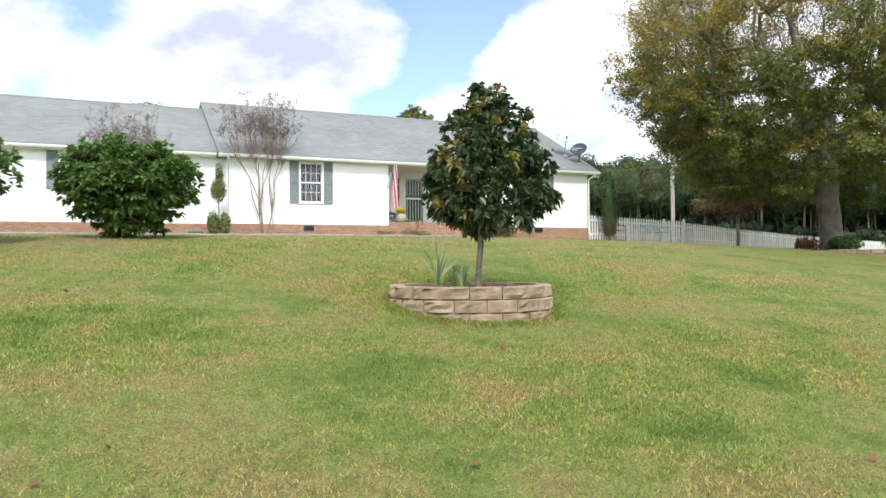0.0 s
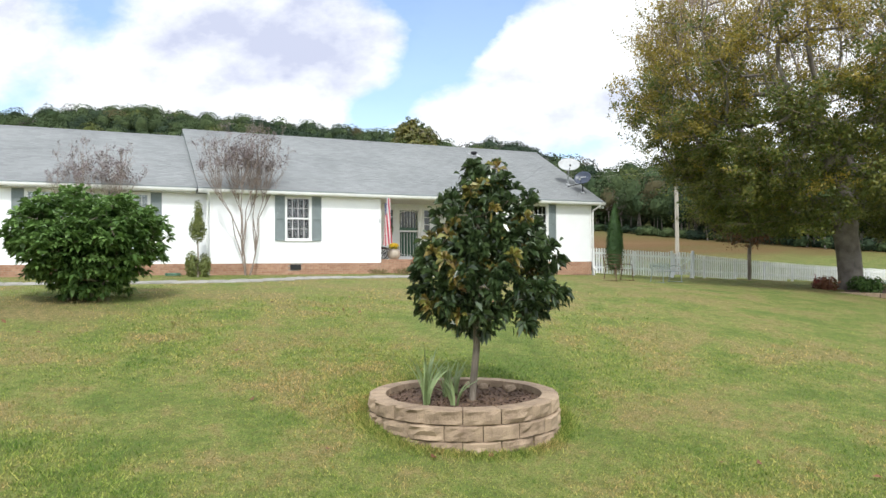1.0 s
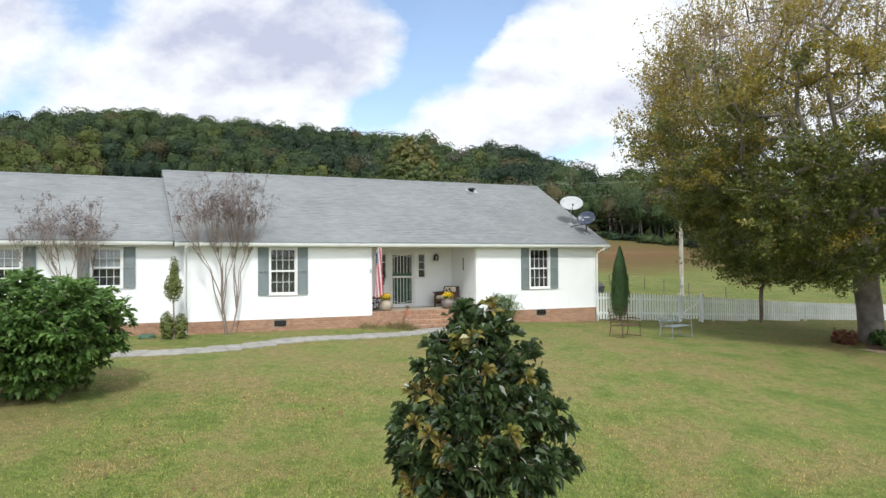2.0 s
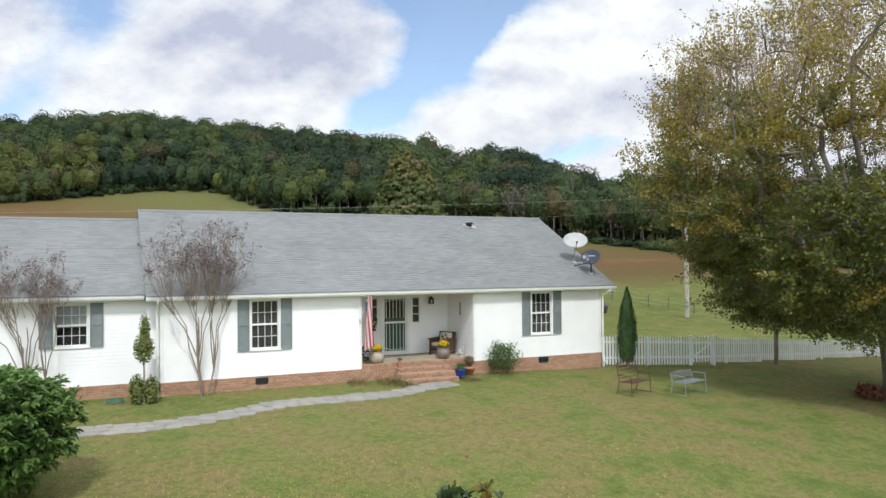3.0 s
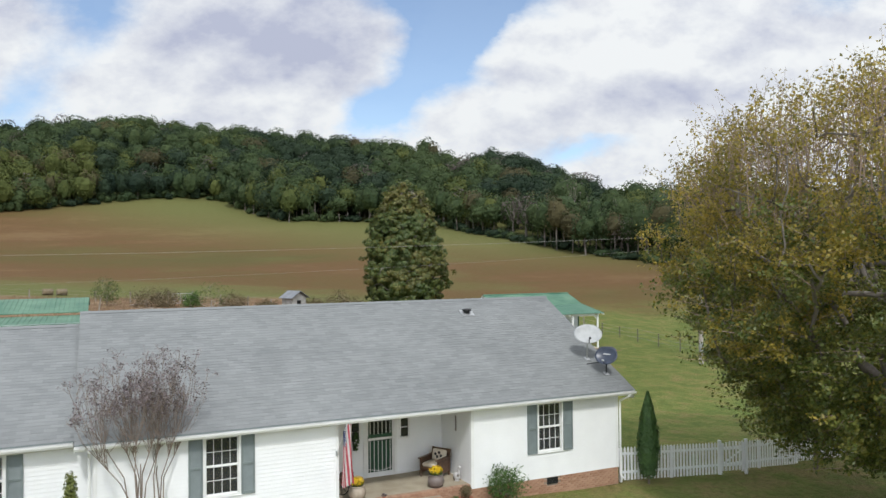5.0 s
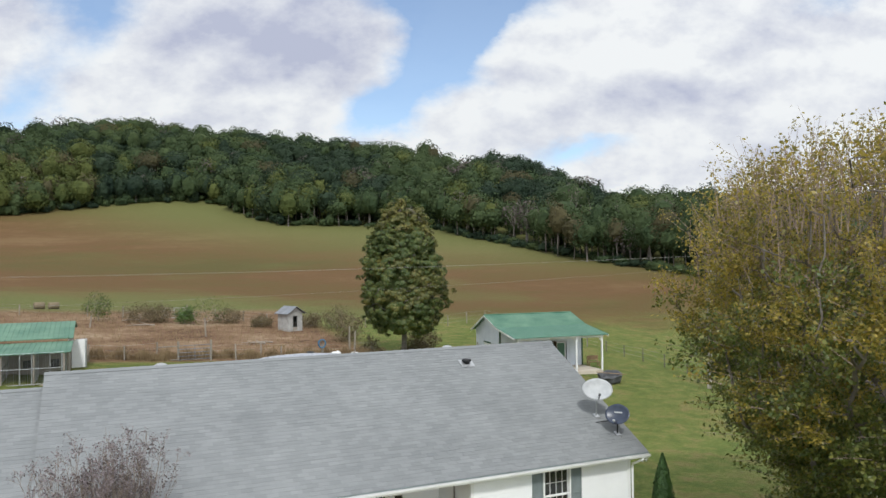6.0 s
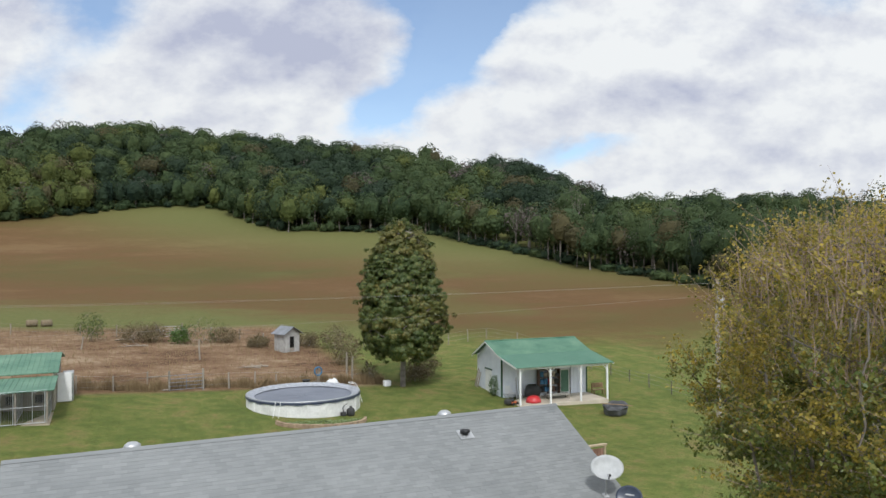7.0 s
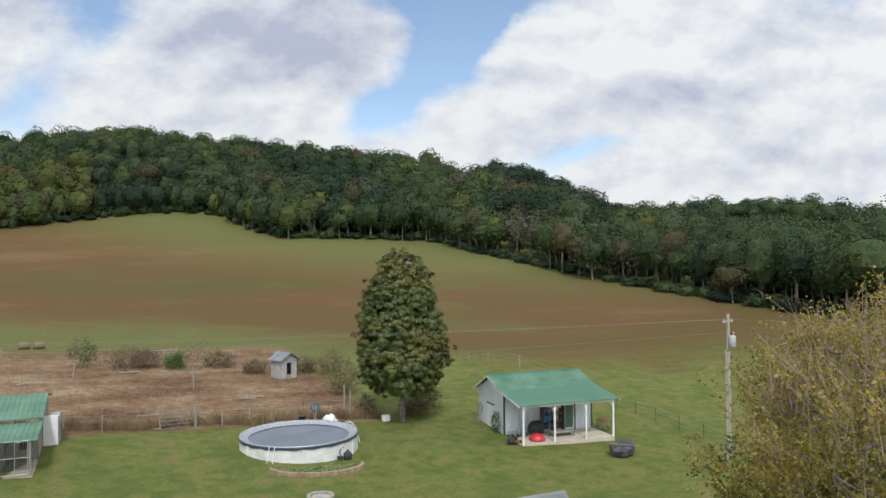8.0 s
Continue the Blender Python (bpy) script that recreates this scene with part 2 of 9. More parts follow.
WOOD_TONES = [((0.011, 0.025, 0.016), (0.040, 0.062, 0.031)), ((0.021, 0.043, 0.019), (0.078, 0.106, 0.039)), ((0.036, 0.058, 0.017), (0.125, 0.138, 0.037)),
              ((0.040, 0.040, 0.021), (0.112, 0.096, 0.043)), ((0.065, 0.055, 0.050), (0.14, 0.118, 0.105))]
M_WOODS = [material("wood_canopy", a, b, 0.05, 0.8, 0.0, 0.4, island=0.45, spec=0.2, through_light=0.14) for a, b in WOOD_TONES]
M_IRIS = material("iris_leaf", (0.14, 0.20, 0.075), (0.30, 0.37, 0.17), 4.0, 0.45, 0.0, 12.0, island=0.5, through_light=0.2)
M_MUM = material("yellow_mum", (0.55, 0.32, 0.005), (0.85, 0.60, 0.02), 10.0, 0.6, 0.0, 40.0, island=0.4, through_light=0.1)
M_TERRA = material("terracotta", (0.33, 0.13, 0.075), (0.46, 0.20, 0.12), 6.0, 0.8, 0.2, 50)
M_POTTAN = material("tan_stone_pot", (0.33, 0.27, 0.21), (0.46, 0.39, 0.31), 6.0, 0.8, 0.2, 50)
M_POTDARK = material("brown_grey_pot", (0.13, 0.105, 0.095), (0.22, 0.18, 0.165), 6.0, 0.5, 0.1, 50)
M_POTBLUE = material("cobalt_glazed_pot", (0.012, 0.03, 0.16), (0.02, 0.05, 0.26), 6.0, 0.15, 0.0, 50, coat=0.4)
M_DARKWOOD = material("dark_brown_wood", (0.06, 0.03, 0.018), (0.13, 0.07, 0.04), 6.0, 0.5, 0.2, 50, stretch=(1, 1, 3))
M_CUSHION = material("cream_cushion", (0.55, 0.48, 0.38), (0.70, 0.63, 0.52), 6.0, 0.9, 0.2, 90)
M_GREENDOOR = material("dark_green_door", (0.012, 0.055, 0.03), (0.02, 0.085, 0.045), 4.0, 0.4, 0.05, 60)
M_GLASSDARK = material("dark_screen", (0.012, 0.014, 0.016), (0.03, 0.034, 0.038), 1.5, 0.12, 0.0, 20, spec=0.6)
M_PANEBACK = material("dark_pane_backing", (0.022, 0.023, 0.025), (0.045, 0.047, 0.049), 1.5, 0.8, 0.1, 20)
M_GALV = material("grey_metal", (0.36, 0.37, 0.38), (0.52, 0.53, 0.54), 5.0, 0.45, 0.05, 60, metal=0.6)
M_DISH = material("grey_white_dish", (0.33, 0.34, 0.345), (0.45, 0.46, 0.465), 5.0, 0.5, 0.05, 60)
M_NAVY = material("navy_dish", (0.018, 0.025, 0.045), (0.045, 0.06, 0.095), 5.0, 0.35, 0.05, 60)
M_REDCLOTH = material("flag_red", (0.48, 0.060, 0.09), (0.60, 0.11, 0.14), 6.0, 0.8, 0.05, 60, through_light=0.25)
M_WHITECLOTH = material("flag_white", (0.66, 0.64, 0.64), (0.78, 0.77, 0.77), 6.0, 0.8, 0.05, 60, through_light=0.25)
M_BLUECLOTH = material("flag_blue", (0.02, 0.03, 0.12), (0.04, 0.06, 0.19), 6.0, 0.8, 0.05, 60, through_light=0.2)
M_CHIPS = material("bark_chip", (0.035, 0.022, 0.014), (0.20, 0.125, 0.075), 8.0, 0.9, 0.0, 40, island=0.9)
M_REDWOOD = material("red_brown_board", (0.15, 0.075, 0.048), (0.30, 0.175, 0.125), 4.0, 0.8, 0.3, 40, vary=0.3, stretch=(3, 3, 0.4))
M_TANWOOD = material("tan_timber", (0.34, 0.26, 0.17), (0.50, 0.41, 0.29), 4.0, 0.8, 0.2, 40)
M_CARTRED = material("faded_red_wood", (0.16, 0.018, 0.018), (0.28, 0.045, 0.04), 5.0, 0.7, 0.1, 60)
M_REDPAINT = material("red_plastic", (0.42, 0.018, 0.025), (0.55, 0.05, 0.05), 5.0, 0.4, 0.05, 60)
M_BLUEPLASTIC = material("blue_plastic", (0.02, 0.10, 0.20), (0.05, 0.18, 0.32), 5.0, 0.4, 0.05, 60)
M_TANK = material("dull_dark_rubber", (0.030, 0.031, 0.033), (0.105, 0.108, 0.112), 2.5, 0.7, 0.5, 9)
M_RUBBER = material("black_rubber", (0.018, 0.018, 0.018), (0.05, 0.05, 0.048), 8.0, 0.75, 0.3, 60)
M_ORANGE = material("rust_orange_paint", (0.30, 0.06, 0.015), (0.45, 0.11, 0.03), 8.0, 0.5, 0.1, 60)
M_COOP = material("pale_weathered_board", (0.25, 0.245, 0.23), (0.42, 0.41, 0.39), 2.0, 0.8, 0.3, 30)
M_TIN = material("dull_tin", (0.15, 0.16, 0.18), (0.26, 0.275, 0.30), 1.5, 0.55, 0.1, 20, metal=0.3)
M_BALE = material("old_straw", (0.115, 0.088, 0.055), (0.24, 0.19, 0.12), 4.0, 0.95, 0.7, 40)
M_FENCEDARK = material("dark_post", (0.07, 0.062, 0.05), (0.15, 0.135, 0.11), 4.0, 0.85, 0.3, 40)
M_FOIL = material("silvery_cover_edge", (0.20, 0.215, 0.25), (0.50, 0.52, 0.56), 5.0, 0.35, 0.4, 14, metal=0.3)
M_HAY = material("straw", (0.17, 0.11, 0.06), (0.32, 0.22, 0.12), 6.0, 0.95, 0.7, 60)
M_POLE = material("utility_pole_wood", (0.26, 0.23, 0.19), (0.42, 0.385, 0.335), 3.0, 0.85, 0.4, 40, stretch=(4, 4, 0.3))
M_DRYGRASS = material("dry_grass_blade", (0.17, 0.115, 0.06), (0.36, 0.27, 0.15), 0.4, 0.8, 0.0, 3.0, island=0.5, through_light=0.25)
M_BRUSH = material("dry_brush_leaf", (0.075, 0.068, 0.030), (0.22, 0.165, 0.085), 0.8, 0.75, 0.0, 5.0, island=0.6, through_light=0.2)
M_WIRE = material("wire", (0.26, 0.25, 0.23), (0.38, 0.37, 0.34), 4.0, 0.5, 0.0, 20, metal=0.6)
M_SOFFIT = material("tan_white_soffit", (0.58, 0.56, 0.51), (0.68, 0.66, 0.61), 2.0, 0.6, 0.05, 40)

# ---- mesh helpers ----
class Geo:
    """Collects vertices and faces of one mesh."""

    def __init__(self):
        self.v, self.f = [], []

    def add(self, verts, faces):
        n = len(self.v)
        self.v.extend(tuple(p) for p in verts)
        self.f.extend(tuple(i + n for i in fc) for fc in faces)
        return self

    def box(self, x0, x1, y0, y1, z0, z1, m=None):
        vs = [Vector((x, y, z)) for z in (z0, z1) for y in (y0, y1) for x in (x0, x1)]
        if m is not None:
            vs = [m @ p for p in vs]
        return self.add(vs, [(0, 2, 3, 1), (4, 5, 7, 6), (0, 1, 5, 4), (2, 6, 7, 3), (0, 4, 6, 2), (1, 3, 7, 5)])

    def soft_box(self, x0, x1, y0, y1, z0, z1, b=0.01, m=None):
        """A box with its edges cut off by b."""
        lo, hi = (x0, y0, z0), (x1, y1, z1)
        idx, vs = {}, []
        for c in range(8):
            s = [(c >> k) & 1 for k in range(3)]
            for ax in range(3):
                p = [(hi[k] if s[k] else lo[k]) for k in range(3)]
                for k in range(3):
                    if k != ax:
                        p[k] += -b if s[k] else b
                idx[c, ax] = len(vs)
                vs.append(Vector(p))
        fs = []
        for ax in range(3):
            u, w = [k for k in range(3) if k != ax]
            for side in (0, 1):
                q = [(side << ax) | (i << u) | (j << w) for i, j in ((0, 0), (1, 0), (1, 1), (0, 1))]
                fs.append([idx[c, ax] for c in q])
            for i in (0, 1):
                for j in (0, 1):
                    c0 = (i << u) | (j << w)
                    c1 = c0 | (1 << ax)
                    fs.append([idx[c0, u], idx[c1, u], idx[c1, w], idx[c0, w]])
        for c in range(8):
            fs.append([idx[c, 0], idx[c, 1], idx[c, 2]])
        ctr = (Vector(lo) + Vector(hi)) / 2
        good = []
        for fc in fs:
            a, bb, cc = (vs[i] for i in fc[:3])
            n = (bb - a).cross(cc - a)
            mid = sum((vs[i] for i in fc), Vector()) / len(fc)
            good.append(fc if n.dot(mid - ctr) > 0 else fc[::-1])
        if m is not None:
            vs = [m @ p for p in vs]
        return self.add(vs, good)

    def tube(self, pts, radii, n=6, cap=True):
        """A tapered tube along points."""
        pts = [Vector(p) for p in pts]
        if isinstance(radii, (int, float)):
            radii = [radii] * len(pts)
        vs, fs = [], []
        up = None
        for i, p in enumerate(pts):
            d = pts[min(i + 1, len(pts) - 1)] - pts[max(i - 1, 0)]
            d = d.normalized() if d.length > 1e-9 else Vector((0, 0, 1))
            if up is None:
                up = d.orthogonal().normalized()
            s = (up - d * up.dot(d))
            s = s.normalized() if s.length > 1e-6 else d.orthogonal().normalized()
            up = s
            t = d.cross(s)
            for k in range(n):
                a = 2 * math.pi * k / n
                vs.append(p + (s * math.cos(a) + t * math.sin(a)) * radii[i])
        for i in range(len(pts) - 1):
            for k in range(n):
                k2 = (k + 1) % n
                fs.append((i * n + k, i * n + k2, (i + 1) * n + k2, (i + 1) * n + k))
        if cap:
            fs.append(tuple(range(n))[::-1])
            fs.append(tuple((len(pts) - 1) * n + k for k in range(n)))
        return self.add(vs, fs)

    def lathe(self, profile, x=0.0, y=0.0, z=0.0, n=20, m=None):
        """Turns (radius, height) pairs round a vertical axis."""
        vs, fs = [], []
        for r, h in profile:
            for k in range(n):
                a = 2 * math.pi * k / n
                vs.append(Vector((x + r * math.cos(a), y + r * math.sin(a), z + h)))
        for i in range(len(profile) - 1):
            for k in range(n):
                k2 = (k + 1) % n
                fs.append((i * n + k, i * n + k2, (i + 1) * n + k2, (i + 1) * n + k))
        fs.append(tuple(range(n))[::-1])
        fs.append(tuple((len(profile) - 1) * n + k for k in range(n)))
        if m is not None:
            vs = [m @ p for p in vs]
        return self.add(vs, fs)

    def lump(self, c, r, rng, rough=0.18, rings=6, segs=9):
        """A closed uneven ball."""
        c, r = Vector(c), Vector(r if not isinstance(r, (int, float)) else (r, r, r))
        ph = [rng.uniform(0, 6.28) for _ in range(6)]
        vs = [c + Vector((0, 0, -r.z))]
        for i in range(1, rings):
            th = math.pi * i / rings
            for k in range(segs):
                a = 2 * math.pi * k / segs
                w = 1 + rough * (math.sin(3 * a + ph[0] + 2 * th) * 0.5 + math.sin(2 * a + ph[1]) * math.sin(2 * th + ph[2]) + 0.5 * math.sin(5 * a + ph[3] + 4 * th)) * 0.7
                vs.append(c + Vector((math.sin(th) * math.cos(a) * r.x, math.sin(th) * math.sin(a) * r.y, -math.cos(th) * r.z)) * w)
        vs.append(c + Vector((0, 0, r.z)))
        fs = [(0, 1 + (k + 1) % segs, 1 + k) for k in range(segs)]
        for i in range(rings - 2):
            for k in range(segs):
                a, b = 1 + i * segs + k, 1 + i * segs + (k + 1) % segs
                fs.append((a, b, b + segs, a + segs))
        top = len(vs) - 1
        fs += [(top, 1 + (rings - 2) * segs + k, 1 + (rings - 2) * segs + (k + 1) % segs) for k in range(segs)]
        return self.add(vs, fs)


def mesh_of(geo, name, mat, smooth=False):
    me = bpy.data.meshes.new(name)
    me.from_pydata(geo.v, [], geo.f)
    me.materials.append(mat)
    if smooth:
        me.polygons.foreach_set("use_smooth", [True] * len(me.polygons))
    me.update()
    return me


def part(name, geo, mat, parent=None, label="", smooth=False):
    """One mesh object, under a thing or a part."""
    ob = new(name, geo if isinstance(geo, bpy.types.Mesh) else mesh_of(geo, name, mat, smooth))
    if parent is not None:
        ob.parent = parent
        ob.matrix_parent_inverse = parent.matrix_basis.inverted() if parent.parent is None else Matrix()
    return tagged(ob, label) if label else ob


def thing(name, label, category, x=0.0, y=0.0, z=0.0, group="", kind="", turn=0.0):
    """An Empty at the base of a thing; its parts are built in its own coordinates."""
    ob = new(name)
    ob.empty_display_size = 0.2
    ob.matrix_basis = pose(x, y, z, 0, 0, turn)
    return tagged(ob, label, category, group, kind)


def own(name, geo, mat, parent, label="", smooth=False):
    """A part whose mesh is in the coordinates of its parent."""
    ob = new(name, geo if isinstance(geo, bpy.types.Mesh) else mesh_of(geo, name, mat, smooth))
    ob.parent = parent
    return tagged(ob, label) if label else ob


def leaf_mesh(name, pos, nrm, size, mat, rng, long=1.8, curl=0.25):
    """Many folded leaves as one mesh: numpy arrays of places, outward ways and sizes."""
    n = len(pos)
    r = rng.normal(size=(n, 3))
    a = np.cross(nrm, r)
    a /= np.linalg.norm(a, axis=1)[:, None] + 1e-9
    b = np.cross(nrm, a)
    s = size[:, None]
    w = s / long
    v = np.empty((n, 4, 3))
    v[:, 0] = pos - a * s * 0.5
    v[:, 1] = pos + b * w * 0.5 + nrm * s * curl * 0.5
    v[:, 2] = pos + a * s * 0.5
    v[:, 3] = pos - b * w * 0.5 + nrm * s * curl * 0.5
    return quads_mesh(name, v.reshape(-1, 3), n, mat)


def quads_mesh(name, verts, n, mat):
    me = bpy.data.meshes.new(name)
    me.vertices.add(n * 4)
    me.vertices.foreach_set("co", verts.astype(np.float32).ravel())
    me.loops.add(n * 4)
    me.loops.foreach_set("vertex_index", np.arange(n * 4, dtype=np.int32))
    me.polygons.add(n)
    me.polygons.foreach_set("loop_start", np.arange(0, n * 4, 4, dtype=np.int32))
    me.materials.append(mat)
    me.update(calc_edges=True)
    return me


def unit(v):
    return v / (np.linalg.norm(v, axis=-1, keepdims=True) + 1e-9)


def skeleton(base, seeds, attract, rng, trunk_r, power=2.2, twig=0.012, sag=0.0, steep=1.0):
    """Grows a branch frame: each target is joined to the nearest node already there. Returns a Geo and the tips."""
    nodes, par = [Vector(p) for p in seeds], [-1] + list(range(len(seeds) - 1))
    arr = np.array([tuple(p) for p in nodes])
    order = sorted(attract, key=lambda p: (Vector(p) - nodes[-1]).length)
    tips = []
    for t in order:
        tv = np.array(tuple(t))
        d = np.linalg.norm((arr - tv) * np.array((steep, steep, 1.0)), axis=1) + 0.55 * steep * np.maximum(0, arr[:, 2] - tv[2])
        k = int(d.argmin())
        p0, p1 = nodes[k], Vector(t)
        ln = (p1 - p0).length
        steps = max(2, min(4, int(ln / 0.5)))
        last = k
        off = Vector(rng.normal(size=3).tolist()) * ln * 0.09
        for i in range(1, steps + 1):
            f = i / steps
            q = p0.lerp(p1, f) + off * math.sin(math.pi * f) + Vector((0, 0, sag * ln * math.sin(math.pi * f)))
            nodes.append(q)
            par.append(last)
            last = len(nodes) - 1
        arr = np.vstack([arr, [tuple(p) for p in nodes[-steps:]]])
        tips.append(last)
    load = [0.0] * len(nodes)
    for t in tips:
        load[t] += 1
    for i in range(len(nodes) - 1, 0, -1):
        load[par[i]] += load[i]
    rad = [max(twig, trunk_r * (w / max(load[0], 1)) ** (1 / power)) for w in load]
    kids = [[] for _ in nodes]
    for i, p in enumerate(par):
        if p >= 0:
            kids[p].append(i)
    g = Geo()
    start = [(0, None)]
    while start:
        i, frm = start.pop()
        chain, rr = ([nodes[frm]] if frm is not None else []), ([min(rad[i], rad[frm])] if frm is not None else [])
        while True:
            chain.append(nodes[i])
            rr.append(rad[i])
            if not kids[i]:
                break
            main = max(kids[i], key=lambda c: rad[c])
            for c in kids[i]:
                if c != main:
                    start.append((c, i))
            i = main
        if len(chain) > 1:
            g.tube(chain, rr, 8 if rr[0] > 0.06 else (5 if rr[0] > 0.02 else 3), cap=False)
    return g, [nodes[t] for t in tips], nodes


def smooth01(a, b, v):
    t = np.clip((v - a) / (b - a), 0, 1)
    return t * t * (3 - 2 * t)


def softplus(v, w):
    return w * np.logaddexp(0, v / w)


def ground_z(x, y):
    """The lie of the land: a lawn that falls off towards the front, a yard and a field that climbs to a wooded hill."""
    x, y = np.asarray(x, float), np.asarray(y, float)
    front = -0.40 + 0.045 * np.minimum(y, 0) - 0.13 * softplus(-(y + 9.5), 1.2) + 0.17 * softplus(-(y + 36), 3) - 0.04 * softplus(np.minimum(x, 40) + 4, 3)
    crest = np.minimum(402 - 0.62 * (np.clip(x, -150, 270) + 10), 397 + 0.35 * np.clip(x, -150, 270))
    y2 = y - softplus(y - crest, 10)
    u, v = np.clip(x, -220, 270) / 100, np.clip(y2, -10, 420) / 100
    back = -1.18 - 6.66 * u + 4.36 * v + 6.0 * u * u + 5.3 * u * v - 1.4 * v * v - 1.76 * u ** 3 - 0.87 * u * u * v - 0.19 * u * v * v + 1.27 * v ** 3
    back = back - 8.0 * np.exp(-(((x - 198) / 30) ** 2 + ((y - 245) / 50) ** 2))
    w = smooth01(1, 18, y)
    far = smooth01(420, 900, np.hypot(x - 30, y))
    return (front * (1 - w) + back * w) * (1 - far) + 8.0 * far


def gz(x, y):
    return float(ground_z(x, y))


EDGE_X = [-260, -60, -47, -37, -22, 0, 22, 28, 34, 42, 66, 88, 95, 97, 99, 101, 104, 120, 280]
EDGE_Y = [230, 272, 279, 283, 291, 298, 292, 280, 256, 240, 230, 214, 175, 130, 102, 76, 60, 40, 5]


def wood_edge(x):
    """Where the field ends and the wood begins."""
    return np.interp(x, EDGE_X, EDGE_Y)

# ---- the ground: one sheet to the horizon ----
def ground_material(name="ground", blade=False):
    """Lawn, paddock and field by their place; with blade, the same lawn colours for single grass blades."""
    m = bpy.data.materials.new(name)
    m.use_nodes = True
    nt = m.node_tree
    nd, lk = nt.nodes, nt.links
    bs = nd["Principled BSDF"]
    bs.inputs["Roughness"].default_value = 0.95
    bs.inputs["Specular IOR Level"].default_value = 0.15
    pos = nd.new("ShaderNodeNewGeometry").outputs["Position"]
    sp = nd.new("ShaderNodeSeparateXYZ")
    lk.new(pos, sp.inputs[0])

    def noise_at(scale, detail=4.0, stretch=None, rough=0.55):
        t = nd.new("ShaderNodeTexNoise")
        t.inputs["Scale"].default_value, t.inputs["Detail"].default_value, t.inputs["Roughness"].default_value = scale, detail, rough
        v = pos
        if stretch:
            mp = nd.new("ShaderNodeMapping")
            mp.inputs["Scale"].default_value = stretch
            mp.inputs["Rotation"].default_value = (0, 0, 0.25)
            lk.new(v, mp.inputs[0])
            v = mp.outputs[0]
        lk.new(v, t.inputs["Vector"])
        return t.outputs[0]

    def math2(op, a, b):
        q = nd.new("ShaderNodeMath")
        q.operation = op
        for i, s in enumerate((a, b)):
            if isinstance(s, (int, float)):
                q.inputs[i].default_value = s
            else:
                lk.new(s, q.inputs[i])
        return q.outputs[0]

    def step(v, a, b):
        q = nd.new("ShaderNodeMapRange")
        q.interpolation_type = "SMOOTHSTEP"
        lk.new(v, q.inputs[0])
        q.inputs["From Min"].default_value, q.inputs["From Max"].default_value = a, b
        return q.outputs[0]

    def ramp(v, *stops):
        q = nd.new("ShaderNodeValToRGB")
        e = q.color_ramp.elements
        e[0].position, e[0].color = stops[0][0], (*stops[0][1], 1)
        e[1].position, e[1].color = stops[-1][0], (*stops[-1][1], 1)
        for p, c in stops[1:-1]:
            e.new(p).color = (*c, 1)
        lk.new(v, q.inputs[0])
        return q.outputs[0]

    def blend(f, a, b):
        q = nd.new("ShaderNodeMix")
        q.data_type = "RGBA"
        lk.new(f, q.inputs[0]) if not isinstance(f, float) else None
        if isinstance(f, float):
            q.inputs[0].default_value = f
        for i, s in ((6, a), (7, b)):
            lk.new(s, q.inputs[i])
        return q.outputs[2]

    tuft = noise_at(7.5, 5, rough=0.65)
    fine, mid, big = noise_at(38, 5, rough=0.7), noise_at(2.6, 5), noise_at(0.33, 4)
    mow = noise_at(0.9, 3, (0.12, 1.6, 1.0))
    # lawn: green with dry, yellowed patches
    patch = noise_at(0.85, 5, rough=0.60)
    lanes = noise_at(0.9, 3, (1.5, 0.10, 1.0))
    behind = step(sp.outputs[1], 2.0, 6.0)
    mow = math2("ADD", math2("MULTIPLY", mow, math2("SUBTRACT", 1.0, behind)), math2("MULTIPLY", lanes, behind))
    v = math2("ADD", math2("MULTIPLY", big, 0.29), math2("ADD", math2("MULTIPLY", patch, 0.50), math2("ADD", math2("MULTIPLY", tuft, 0.25), math2("ADD", math2("MULTIPLY", mow, 0.12), -0.075))))
    # the level lawn before the house is drier
    v = math2("ADD", v, math2("MULTIPLY", math2("MULTIPLY", step(math2("ADD", sp.outputs[1], math2("MULTIPLY", math2("SUBTRACT", big, 0.5), 9.0)), -12.5, -8.5), math2("SUBTRACT", 1.0, behind)), 0.035))
    v = math2("SUBTRACT", v, math2("MULTIPLY", behind, 0.028))
    lawn = ramp(v, (0.405, (0.112, 0.174, 0.040)), (0.465, (0.172, 0.224, 0.055)), (0.52, (0.240, 0.258, 0.080)), (0.565, (0.280, 0.240, 0.095)), (0.63, (0.315, 0.240, 0.112)))
    if blade:
        rnd = nd.new("ShaderNodeNewGeometry").outputs["Random Per Island"]
        dry = ramp(rnd, (0.0, (0.50, 0.66, 0.42)), (0.55, (1.18, 1.20, 1.05)), (1.0, (2.1, 1.8, 1.75)))
        mul = nd.new("ShaderNodeMix")
        mul.data_type, mul.blend_type = "RGBA", "MULTIPLY"
        mul.inputs[0].default_value = 1.0
        lk.new(lawn, mul.inputs[6]), lk.new(dry, mul.inputs[7])
        lk.new(mul.outputs[2], bs.inputs["Base Color"])
        tr = nd.new("ShaderNodeBsdfTranslucent")
        lk.new(mul.outputs[2], tr.inputs[0])
        mx = nd.new("ShaderNodeMixShader")
        mx.inputs[0].default_value = 0.35
        lk.new(bs.outputs[0], mx.inputs[1]), lk.new(tr.outputs[0], mx.inputs[2])
        lk.new(mx.outputs[0], nd["Material Output"].inputs[0])
        return m
    clump = noise_at(5.0, 6, rough=0.7)
